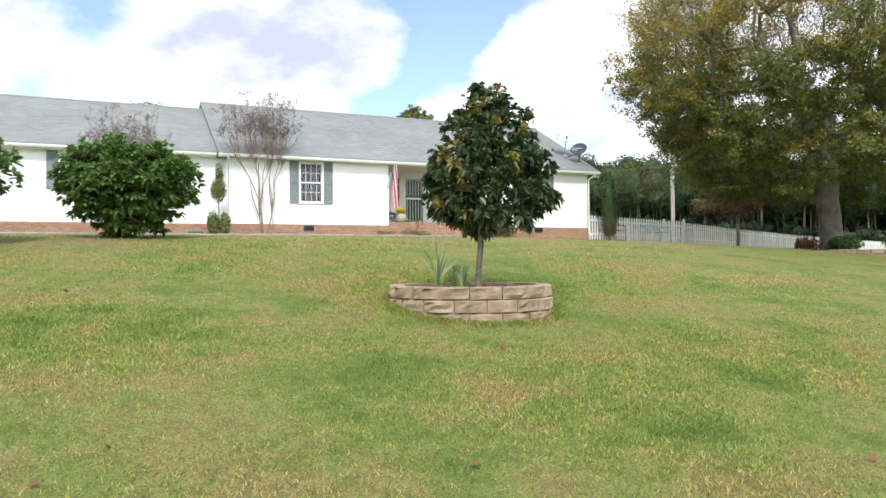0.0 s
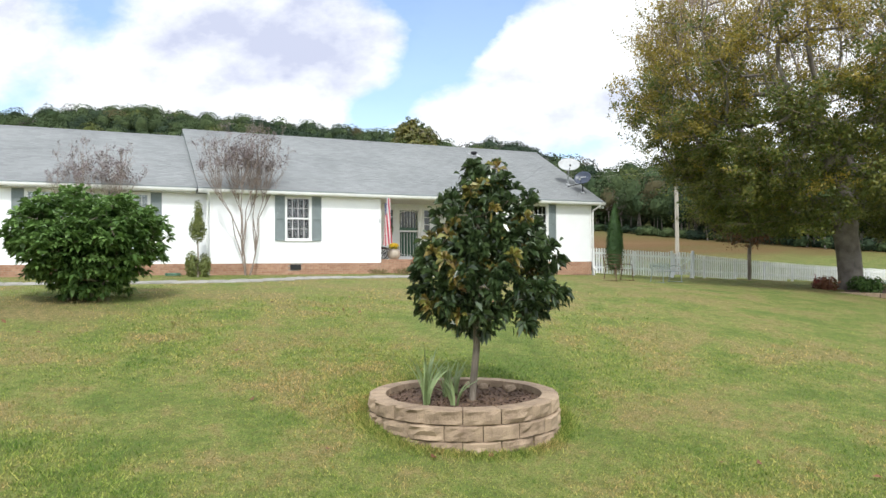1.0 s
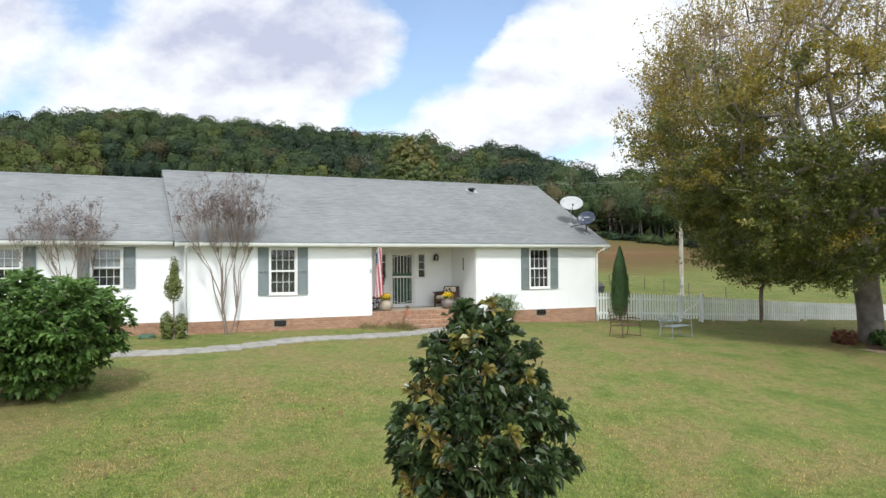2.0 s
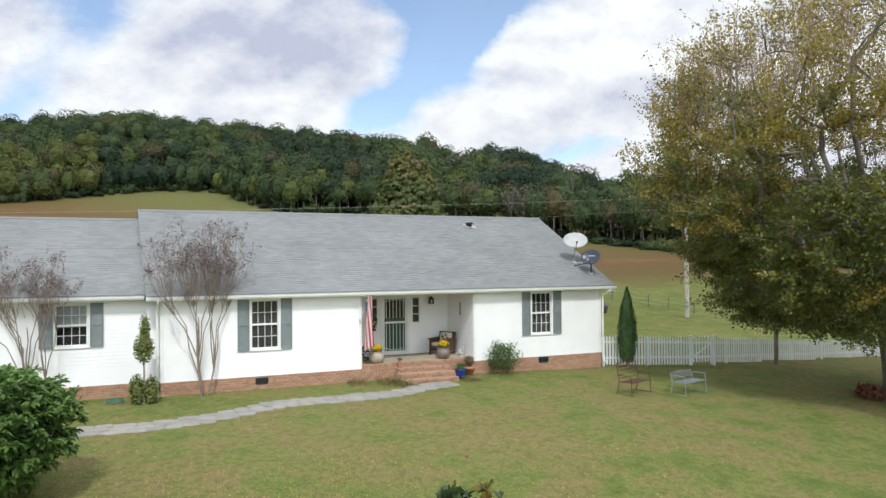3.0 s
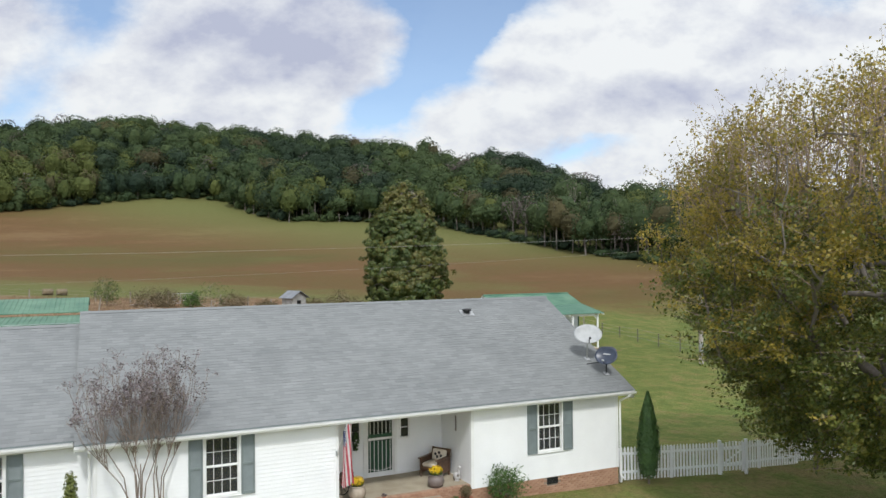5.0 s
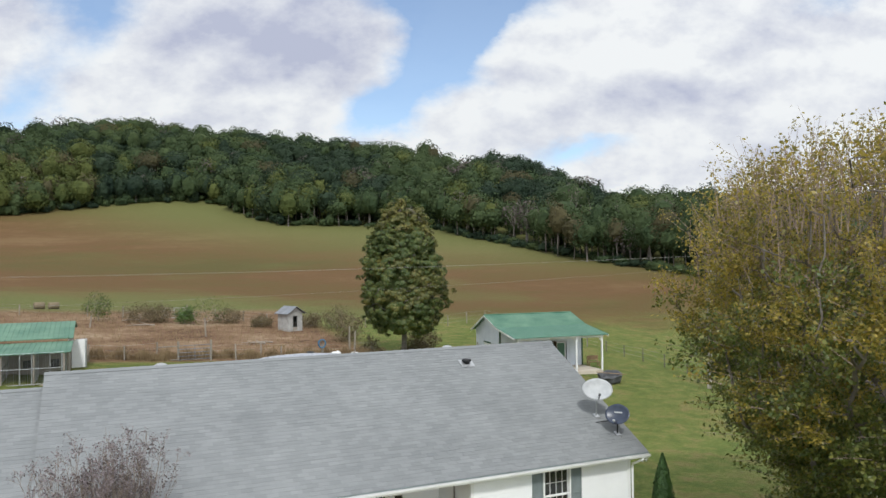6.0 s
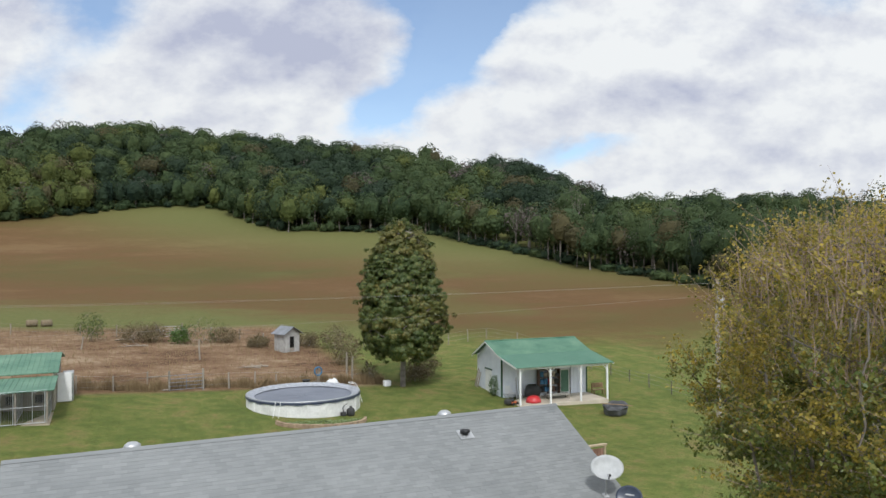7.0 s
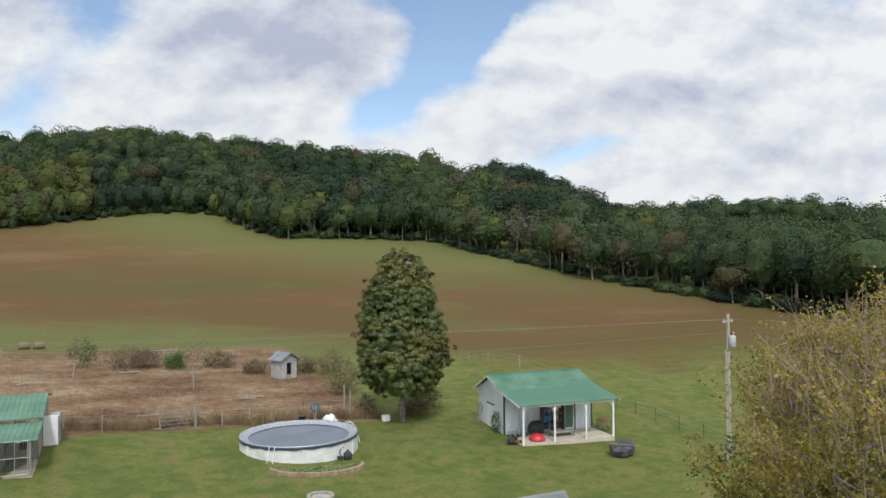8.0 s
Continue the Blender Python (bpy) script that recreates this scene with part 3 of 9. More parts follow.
    # shaded gaps between blades, put into the lawn colour as dark olive
    soil = ramp(fine, (0.3, (0.060, 0.075, 0.020)), (0.7, (0.15, 0.16, 0.045)))
    lawn = blend(step(fine, 0.38, 0.60), blend(0.75, lawn, soil), lawn)
    lawn = blend(step(clump, 0.40, 0.54), blend(0.52, lawn, soil), lawn)
    # paddock: bare reddish earth and dead grass
    dirt = ramp(math2("ADD", math2("MULTIPLY", noise_at(0.20, 6, (0.7, 1.2, 1), 0.62), 0.6), math2("MULTIPLY", noise_at(1.3, 6, None, 0.65), 0.4)), (0.38, (0.085, 0.050, 0.030)), (0.45, (0.150, 0.088, 0.050)), (0.52, (0.205, 0.130, 0.078)), (0.60, (0.29, 0.215, 0.140)))
    # field: ripe brown-red grass with green strips
    fv = math2("ADD", math2("MULTIPLY", noise_at(0.022, 3, (0.6, 1.3, 1)), 0.72), math2("MULTIPLY", noise_at(0.30, 7, (0.8, 1.0, 1), 0.72), 0.28))
    field = ramp(fv, (0.36, (0.086, 0.074, 0.024)), (0.46, (0.106, 0.071, 0.026)), (0.54, (0.119, 0.067, 0.029)), (0.62, (0.150, 0.095, 0.044)))
    # where each lies
    wob = math2("MULTIPLY", math2("SUBTRACT", noise_at(0.07, 3), 0.5), 14.0)
    yw = math2("ADD", sp.outputs[1], wob)
    lat = math2("MULTIPLY", step(math2("ADD", sp.outputs[0], math2("MULTIPLY", wob, 0.25)), 5.5, 9.5), 1.0)
    back_l = step(math2("ADD", sp.outputs[1], math2("MULTIPLY", wob, 0.08)), 41.6, 43.2)
    in_pad = math2("MULTIPLY", math2("MULTIPLY", back_l, math2("SUBTRACT", 1.0, lat)), math2("SUBTRACT", 1.0, step(yw, 80.0, 88.0)))
    lat2 = step(math2("ADD", sp.outputs[0], wob), -8.0, 45.0)
    start = math2("ADD", math2("MULTIPLY", lat2, -45.0), 110.0)
    q = math2("SUBTRACT", math2("SUBTRACT", yw, start), math2("MULTIPLY", sp.outputs[0], -0.10))
    q = math2("ADD", q, math2("MULTIPLY", math2("SUBTRACT", noise_at(0.25, 5, (0.5, 1.0, 1.0), 0.65), 0.5), 34.0))
    in_field = step(q, -16.0, 14.0)
    rim = math2("MAXIMUM", step(math2("ADD", sp.outputs[1], math2("MULTIPLY", sp.outputs[0], 1.35)), 185.0, 310.0), math2("MULTIPLY", step(math2("ADD", noise_at(0.035, 3), math2("MULTIPLY", sp.outputs[0], 0.0014)), 0.56, 0.84), 0.6))
    green = ramp(mid, (0.35, (0.090, 0.104, 0.032)), (0.65, (0.142, 0.140, 0.050)))
    field = blend(math2("MULTIPLY", rim, 0.95), field, green)
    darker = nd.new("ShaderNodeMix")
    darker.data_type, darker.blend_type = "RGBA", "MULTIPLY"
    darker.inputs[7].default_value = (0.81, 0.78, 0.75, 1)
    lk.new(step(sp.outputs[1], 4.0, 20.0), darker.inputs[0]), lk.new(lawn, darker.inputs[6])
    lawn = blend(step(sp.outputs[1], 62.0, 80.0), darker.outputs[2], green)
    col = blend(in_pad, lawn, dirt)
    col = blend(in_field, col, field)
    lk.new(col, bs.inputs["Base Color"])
    bp = nd.new("ShaderNodeBump")
    bp.inputs["Strength"].default_value, bp.inputs["Distance"].default_value = 0.9, 0.05
    lk.new(math2("ADD", fine, math2("MULTIPLY", mid, 0.8)), bp.inputs["Height"])
    lk.new(bp.outputs[0], bs.inputs["Normal"])
    return m


def spaced(a, b, near0, near1, fine, grow=1.13, cap=400):
    """Grid lines: even between near0 and near1, wider and wider outside."""
    xs = list(np.arange(near0, near1 + 1e-6, fine))
    s, x = fine, near1
    while x < b:
        s = min(s * grow, cap)
        x += s
        xs.append(x)
    s, x = fine, near0
    while x > a:
        s = min(s * grow, cap)
        x -= s
        xs.insert(0, x)
    return np.array(xs)


def build_ground():
    xs, ys = spaced(-3000, 3500, -40, 40, 0.8), spaced(-2500, 4000, -34, 60, 0.8, 1.07)
    X, Y = np.meshgrid(xs, ys)
    Z = ground_z(X, Y)
    rough = np.array([noise.noise((x * 0.35, y * 0.35, 0)) for x, y in zip(X.ravel(), Y.ravel())]).reshape(X.shape)
    Z = Z + 0.035 * rough * (np.abs(X) < 60) * (np.abs(Y) < 70)
    nx, ny = len(xs), len(ys)
    g = Geo()
    g.v = list(zip(X.ravel().tolist(), Y.ravel().tolist(), Z.ravel().tolist()))
    g.f = [(j * nx + i, j * nx + i + 1, (j + 1) * nx + i + 1, (j + 1) * nx + i) for j in range(ny - 1) for i in range(nx - 1)]
    ob = part("ground", g, ground_material(), None, "mown green lawn with dry patches, bare paddock and brown field", True)
    tagged(ob, category="ground", kind="structure")


build_ground()
M_BLADE = ground_material("grass_blade", True)

# ---- the house ----
def glass_material():
    m = bpy.data.materials.new("window_glass")
    m.use_nodes = True
    bs = m.node_tree.nodes["Principled BSDF"]
    bs.inputs["Base Color"].default_value = (0.75, 0.78, 0.80, 1)
    bs.inputs["Roughness"].default_value = 0.03
    bs.inputs["Transmission Weight"].default_value = 1.0
    bs.inputs["IOR"].default_value = 1.45
    return m


M_GLASS = glass_material()
FLOOR, EAVE_Y, EAVE_Z, RIDGE_Y, RIDGE_Z = 0.125, -0.30, 2.66, 5.36, 5.62
X_L, X_R, DEPTH = -16.35, 0.0, 10.7
PORCH_L, PORCH_R, PORCH_D = -9.95, -5.66, 2.21
WING_Y, WING_EAVE_Y, WING_EAVE_Z, WING_RIDGE_Y, WING_RIDGE_Z, WING_L = 0.38, 0.06, 2.70, 5.0, 5.25, -33.0
SLOPE = (RIDGE_Z - EAVE_Z) / (RIDGE_Y - EAVE_Y)
house = thing("house", "long white one-storey house with grey shingle roof and brick base", "house", -8, 5, -0.4)


def pierced(geo, x0, x1, z0, z1, y0, y1, holes):
    """A wall along x with rectangular holes (x0, x1, z0, z1)."""
    xs = sorted({x0, x1, *(h[0] for h in holes), *(h[1] for h in holes)})
    for a, b in zip(xs, xs[1:]):
        mid, z = (a + b) / 2, z0
        for h in sorted((h for h in holes if h[0] < mid < h[1]), key=lambda h: h[2]):
            if h[2] > z:
                geo.box(a, b, y0, y1, z, h[2])
            z = h[3]
        if z < z1:
            geo.box(a, b, y0, y1, z, z1)
    return geo


def siding(parent, a0, a1, z0, z1, y, holes=(), along="x", face=-1, step=0.109):
    """Lapped boards on a wall, cut off at its openings."""
    n = max(1, round((z1 - z0) / step))
    h = (z1 - z0) / n
    for i in range(n):
        za, zb = z0 + i * h, z0 + (i + 1) * h
        cuts = sorted((max(a0, q[0]), min(a1, q[1])) for q in holes if q[2] < zb - 0.02 and q[3] > za + 0.02)
        spans, a = [], a0
        for c0, c1 in cuts:
            if c0 > a + 0.02:
                spans.append((a, c0))
            a = max(a, c1)
        if a < a1 - 0.02:
            spans.append((a, a1))
        for s0, s1 in spans:
            g = Geo()
            prof = [(0.001, za), (0.015, za), (0.015, za + 0.006), (0.004, zb), (0.001, zb)]
            pts = []
            for s in (s0, s1):
                for d, z in prof:
                    pts.append((s, y + face * d, z) if along == "x" else (y + face * d, s, z))
            m = len(prof)
            flip = (face < 0) == (along == "x")
            fs = [(k, (k + 1) % m, m + (k + 1) % m, m + k) for k in range(m)]
            if not flip:
                fs = [f[::-1] for f in fs]
            fs += [tuple(range(m))[::-1] if flip else tuple(range(m)), tuple(range(m, 2 * m)) if flip else tuple(range(m, 2 * m))[::-1]]
            part("siding_board", g.add(pts, fs), M_SIDING, None).parent = parent


def place_under(ob, parent):
    """Hangs a world-built mesh under a parent that stands at the house's base."""
    ob.parent = parent
    ob.matrix_parent_inverse = house.matrix_basis.inverted() if parent is house else Matrix()
    return ob


def hpart(name, geo, mat, label="", smooth=False, parent=None):
    return place_under(part(name, geo, mat, None, label, smooth), parent or house)


def window(x0, x1, z0, z1, y, shutters=True, cols=4, rows=4, blind=0.0):
    """A double-hung sash window with muntins, frame, sill and shutters."""
    w = hpart("window", pierced(Geo(), x0 - 0.062, x1 + 0.062, z0 - 0.06, z1 + 0.062, y - 0.045, y + 0.08, [(x0, x1, z0, z1)]), M_TRIM, "white double-hung window with small panes")
    zm = (z0 + z1) / 2
    hpart("sill", Geo().soft_box(x0 - 0.10, x1 + 0.10, y - 0.058, y + 0.02, z0 - 0.078, z0 - 0.058, 0.006), M_TRIM, parent=w)
    hpart("meeting_rail", Geo().box(x0, x1, y - 0.015, y + 0.03, zm - 0.022, zm + 0.022), M_TRIM, parent=w)
    for side, (za, zb) in enumerate(((z0, zm), (zm, z1))):
        yy = y + 0.012 if side == 0 else y + 0.03
        g = Geo()
        g.box(x0, x0 + 0.028, yy - 0.012, yy + 0.012, za, zb).box(x1 - 0.028, x1, yy - 0.012, yy + 0.012, za, zb)
        g.box(x0, x1, yy - 0.012, yy + 0.012, zb - 0.028, zb).box(x0, x1, yy - 0.012, yy + 0.012, za, za + 0.03)
        hpart("sash", g, M_TRIM, parent=w)
        g = Geo()
        for i in range(1, cols):
            xx = x0 + (x1 - x0) * i / cols
            g.box(xx - 0.0075, xx + 0.0075, yy - 0.008, yy + 0.006, za + 0.03, zb - 0.028)
        for j in range(1, rows // 2):
            zz = za + (zb - za) * j / (rows // 2)
            g.box(x0 + 0.028, x1 - 0.028, yy - 0.0085, yy + 0.0065, zz - 0.0075, zz + 0.0075)
        hpart("muntin_grid", g, M_TRIM, parent=w)
        pane = hpart("pane", Geo().box(x0 + 0.01, x1 - 0.01, yy + 0.008, yy + 0.012, za + 0.01, zb - 0.01), M_GLASS, parent=w)
        pane.visible_shadow = False
    # blind=1.0 is a flat dark backing for the panes' tone, no real blind
    hpart("blind", Geo().soft_box(x0 + 0.01, x1 - 0.01, y + 0.085, y + 0.10, z1 - (z1 - z0) * max(blind, 0.05), z1, 0.004), M_PANEBACK if blind > 0.9 else M_GALV, "grey blind, or dark backing where it fills the window", parent=w)
    if blind < 0.9:
        # added sheet that stands in for the dim room behind the panes
        hpart("pane_backing", Geo().box(x0, x1, y + 0.13, y + 0.14, z0, z1), M_PANEBACK, "dark grey backing behind the panes", parent=w)
    # added dark sheet in place of the unlit room
    hpart("room_dark_sheet", Geo().box(x0 - 0.06, x1 + 0.06, y + 0.30, y + 0.34, z0 - 0.1, z1 + 0.1), M_GLASSDARK, parent=w)
    if shutters:
        for s0 in (x0 - 0.062 - 0.385, x1 + 0.062):
            a, b = s0 + 0.012, s0 + 0.385 - 0.012
            g = pierced(Geo(), a, b, z0 - 0.06, z1 + 0.06, y - 0.062, y - 0.022, [(a + 0.05, b - 0.05, z0 + 0.02, zm - 0.03), (a + 0.05, b - 0.05, zm + 0.03, z1 - 0.02)])
            sh = hpart("shutter", g, M_SHUTTER, "grey-green louvred shutter")
            for za, zb in ((z0 + 0.02, zm - 0.03), (zm + 0.03, z1 - 0.02)):
                k = 14
                for i in range(k):
                    zz = za + (zb - za) * (i + 0.5) / k
                    q = Geo().add([(a + 0.05, y - 0.05, zz - 0.028), (b - 0.05, y - 0.05, zz - 0.028), (b - 0.05, y - 0.028, zz + 0.024), (a + 0.05, y - 0.028, zz + 0.024),
                                   (a + 0.05, y - 0.044, zz - 0.028), (b - 0.05, y - 0.044, zz - 0.028), (b - 0.05, y - 0.022, zz + 0.024), (a + 0.05, y - 0.022, zz + 0.024)],
                                  [(0, 1, 2, 3), (7, 6, 5, 4), (0, 4, 5, 1), (3, 2, 6, 7), (0, 3, 7, 4), (1, 5, 6, 2)])
                    hpart("louvre", q, M_SHUTTER, parent=sh)


WIN_A, WIN_B = (-13.63, -12.765, 0.89, 2.42), (-3.19, -2.32, 0.89, 2.42)
WIN_C, WIN_D, WIN_E = (-19.20, -18.36, 1.22, 2.42), (-22.05, -21.20, 1.22, 2.42), (-26.3, -25.45, 1.22, 2.42)
grow = lambda w, d=0.07: (w[0] - d, w[1] + d, w[2] - d, w[3] + d)
TOP = 2.50

# walls: framed cores with lapped boards
wall = hpart("front_wall", pierced(Geo(), X_L, PORCH_L, 0, TOP, 0, 0.15, [WIN_A]), M_SIDING, "white lapped vinyl siding wall")
siding(wall, X_L + 0.09, PORCH_L - 0.07, 0.0, TOP, 0, [grow(WIN_A)])
wall = hpart("front_wall", pierced(Geo(), PORCH_R, X_R, 0, TOP, 0, 0.15, [WIN_B]), M_SIDING, "white lapped vinyl siding wall")
siding(wall, PORCH_R + 0.07, X_R - 0.09, 0.0, TOP, 0, [grow(WIN_B)])
wall = hpart("end_wall", Geo().box(X_R - 0.15, X_R, 0.15, DEPTH, 0, TOP).add([(X_R - 0.15, 0.0, TOP), (X_R - 0.15, DEPTH, TOP), (X_R - 0.15, RIDGE_Y, RIDGE_Z - 0.2), (X_R, 0.0, TOP), (X_R, DEPTH, TOP), (X_R, RIDGE_Y, RIDGE_Z - 0.2)], [(0, 2, 1), (3, 4, 5), (0, 3, 5, 2), (1, 2, 5, 4)]), M_SIDING)
siding(wall, 0.09, DEPTH, 0.0, TOP, X_R, along="y", face=1)
hpart("back_wall", Geo().box(X_L, X_R, DEPTH - 0.15, DEPTH, 0, TOP), M_SIDING)
hpart("end_wall", Geo().box(X_L, X_L + 0.15, 0.15, DEPTH, 0, TOP).add([(X_L, 0.0, TOP), (X_L, DEPTH, TOP), (X_L, RIDGE_Y, RIDGE_Z - 0.2), (X_L + 0.15, 0.0, TOP), (X_L + 0.15, DEPTH, TOP), (X_L + 0.15, RIDGE_Y, RIDGE_Z - 0.2)], [(0, 2, 1), (3, 4, 5), (0, 3, 5, 2), (1, 2, 5, 4)]), M_SIDING)
wall = hpart("wing_wall", pierced(Geo(), WING_L, X_L, 0, TOP, WING_Y, WING_Y + 0.15, [WIN_C, WIN_D, WIN_E]), M_SIDING, "white lapped vinyl siding wall")
siding(wall, WING_L, X_L - 0.005, 0.0, TOP, WING_Y, [grow(WIN_C), grow(WIN_D), grow(WIN_E)])
hpart("wing_wall", Geo().box(WING_L, WING_L + 0.15, WING_Y + 0.15, 9.6, 0, TOP).box(WING_L + 0.15, X_L, 9.45, 9.6, 0, TOP), M_SIDING)
# porch recess
DOOR_X0, DOOR_X1 = -8.36, -7.40
SIDE_L, SIDE_R = (-8.86, -8.60), (-7.16, -6.90)
DOOR_TOP = 2.30
wall = hpart("porch_back_wall", pierced(Geo(), PORCH_L, PORCH_R, FLOOR, TOP, PORCH_D, PORCH_D + 0.15, [(DOOR_X0, DOOR_X1, FLOOR, DOOR_TOP), (*SIDE_L, 1.32, 2.25), (*SIDE_R, 1.32, 2.25)]), M_SIDING)
wall = hpart("porch_side_wall", Geo().box(PORCH_R, PORCH_R + 0.12, 0.15, PORCH_D, FLOOR - 0.1, TOP), M_SIDING)
siding(wall, 0.07, PORCH_D, FLOOR, TOP, PORCH_R, along="y", face=-1)
hpart("porch_side_wall", Geo().box(PORCH_L - 0.12, PORCH_L, 0.15, PORCH_D, FLOOR - 0.1, TOP), M_SIDING)
hpart("porch_ceiling", Geo().box(PORCH_L, PORCH_R, -0.02, PORCH_D, TOP, TOP + 0.05), M_SOFFIT)
# corner posts
for xx, nm in ((X_L, 1), (PORCH_L, -1), (PORCH_R, 1), (X_R, -1)):
    a, b = (xx - 0.012, xx + 0.09) if nm > 0 else (xx - 0.09 if xx == X_R else xx - 0.07, xx + 0.012)
    hpart("corner_board", Geo().box(a, b, -0.026, 0.03, 0, TOP), M_TRIM)
hpart("corner_board", Geo().box(X_R - 0.03, X_R + 0.026, 0.03, 0.09, 0, TOP), M_TRIM)

window(*WIN_A, 0, blind=1.0)
window(*WIN_B, 0, blind=1.0)
window(*WIN_C, WING_Y, blind=0.55, rows=4)
window(*WIN_D, WING_Y, blind=0.45, rows=4)
window(*WIN_E, WING_Y, blind=0.4, rows=4)

# door: green leaf behind a white iron storm door
frame_g = Geo()
for a, b in ((DOOR_X0 - 0.10, DOOR_X0), (DOOR_X1, DOOR_X1 + 0.10)):
    frame_g.box(a, b, PORCH_D - 0.035, PORCH_D + 0.10, FLOOR, DOOR_TOP + 0.08)
frame_g.box(DOOR_X0 - 0.10, DOOR_X1 + 0.10, PORCH_D - 0.036, PORCH_D + 0.10, DOOR_TOP, DOOR_TOP + 0.09)
frame_g.box(DOOR_X0 - 0.6, DOOR_X1 + 0.6, PORCH_D - 0.05, PORCH_D + 0.02, FLOOR, FLOOR + 0.05)
hpart("door_frame", frame_g, M_TRIM)
door = hpart("door", Geo().soft_box(DOOR_X0 + 0.005, DOOR_X1 - 0.005, PORCH_D + 0.07, PORCH_D + 0.11, FLOOR + 0.05, DOOR_TOP, 0.004), M_GREENDOOR, "dark green front door behind a white iron storm door")
hpart("door_panel", Geo().soft_box(DOOR_X0 + 0.12, DOOR_X1 - 0.12, PORCH_D + 0.055, PORCH_D + 0.07, FLOOR + 0.2, 1.1, 0.01), M_GREENDOOR, parent=door)
hpart("door_light", Geo().soft_box(DOOR_X0 + 0.12, DOOR_X1 - 0.12, PORCH_D + 0.055, PORCH_D + 0.069, 1.25, DOOR_TOP - 0.12, 0.006), M_GLASSDARK, parent=door)
ya, yb = PORCH_D - 0.02, PORCH_D + 0.012
storm = hpart("storm_door", pierced(Geo(), DOOR_X0 + 0.01, DOOR_X1 - 0.01, FLOOR + 0.05, DOOR_TOP - 0.01, ya, yb, [(DOOR_X0 + 0.065, DOOR_X1 - 0.065, FLOOR + 0.14, 1.30), (DOOR_X0 + 0.065, DOOR_X1 - 0.065, 1.38, DOOR_TOP - 0.07)]), M_TRIM, "white wrought-iron storm door with upright bars")
hpart("lock_plate", Geo().box(DOOR_X0 + 0.065, DOOR_X1 - 0.065, ya + 0.006, yb - 0.006, 1.285, 1.495), M_GREENDOOR, parent=storm)
hpart("handle", Geo().tube([(DOOR_X0 + 0.04, ya - 0.03, 1.33), (DOOR_X0 + 0.04, ya - 0.03, 1.46)], 0.012, 8), M_GALV, parent=storm)
for i in range(6):
    xx = DOOR_X0 + 0.065 + (DOOR_X1 - DOOR_X0 - 0.13) * (i + 0.5) / 6
    hpart("bar", Geo().box(xx - 0.009, xx + 0.009, ya + 0.004, ya + 0.02, FLOOR + 0.14, 1.28).box(xx - 0.009, xx + 0.009, ya + 0.004, ya + 0.02, 1.50, DOOR_TOP - 0.07), M_TRIM, parent=storm)
for zc, sg in ((DOOR_TOP - 0.17, 1), (FLOOR + 0.26, -1)):
    arc = [(DOOR_X0 + 0.065 + (DOOR_X1 - DOOR_X0 - 0.13) * k / 12, ya + 0.001, zc + sg * 0.075 * math.sin(math.pi * k / 12)) for k in range(13)]
    hpart("scroll_bar", Geo().tube(arc, 0.012, 6), M_TRIM, parent=storm)
for a, b in (SIDE_L, SIDE_R):
    sl = hpart("sidelight", pierced(Geo(), a - 0.07, b + 0.07, 1.25, 2.32, PORCH_D - 0.03, PORCH_D + 0.05, [(a, b, 1.32, 2.25)]), M_TRIM, "narrow sidelight window of three panes")
    for k in range(3):
        z0 = 1.32 + k * 0.31
        p = hpart("pane", Geo().box(a, b, PORCH_D + 0.01, PORCH_D + 0.015, z0 + 0.012, z0 + 0.298), M_GLASSDARK, parent=sl)
    hpart("muntin_grid", Geo().box(a, b, PORCH_D - 0.01, PORCH_D + 0.02, 1.62, 1.645).box(a, b, PORCH_D - 0.01, PORCH_D + 0.02, 1.93, 1.955), M_TRIM, parent=sl)

# roof: decks, gutters, bargeboards; shingles follow at the end of the file
def roof_slab(geo, xa, xb, ye, ze, yr, zr, t=0.06):
    return geo.add([(xa, ye, ze), (xb, ye, ze), (xb, yr, zr), (xa, yr, zr), (xa, ye, ze - t), (xb, ye, ze - t), (xb, yr, zr - t), (xa, yr, zr - t)],
                   [(0, 1, 2, 3), (7, 6, 5, 4), (0, 4, 5, 1), (2, 6, 7, 3), (0, 3, 7, 4), (1, 5, 6, 2)] if yr > ye else [(3, 2, 1, 0), (4, 5, 6, 7), (1, 5, 4, 0), (3, 7, 6, 2), (4, 7, 3, 0), (2, 6, 5, 1)])


RX0, RX1 = -16.78, 0.52
roof = hpart("roof", roof_slab(roof_slab(Geo(), RX0, RX1, EAVE_Y, EAVE_Z, RIDGE_Y, RIDGE_Z), RX0, RX1, 2 * RIDGE_Y - EAVE_Y, EAVE_Z, RIDGE_Y, RIDGE_Z), M_SHINGLES, "weathered grey asphalt shingle gable roof")
wing_roof = hpart("wing_roof", roof_slab(roof_slab(Geo(), WING_L - 0.4, X_L - 0.02, WING_EAVE_Y, WING_EAVE_Z, WING_RIDGE_Y, WING_RIDGE_Z), WING_L - 0.4, X_L - 0.02, 2 * WING_RIDGE_Y - WING_EAVE_Y, WING_EAVE_Z, WING_RIDGE_Y, WING_RIDGE_Z), M_SHINGLES, "lower grey shingle roof of the wing")
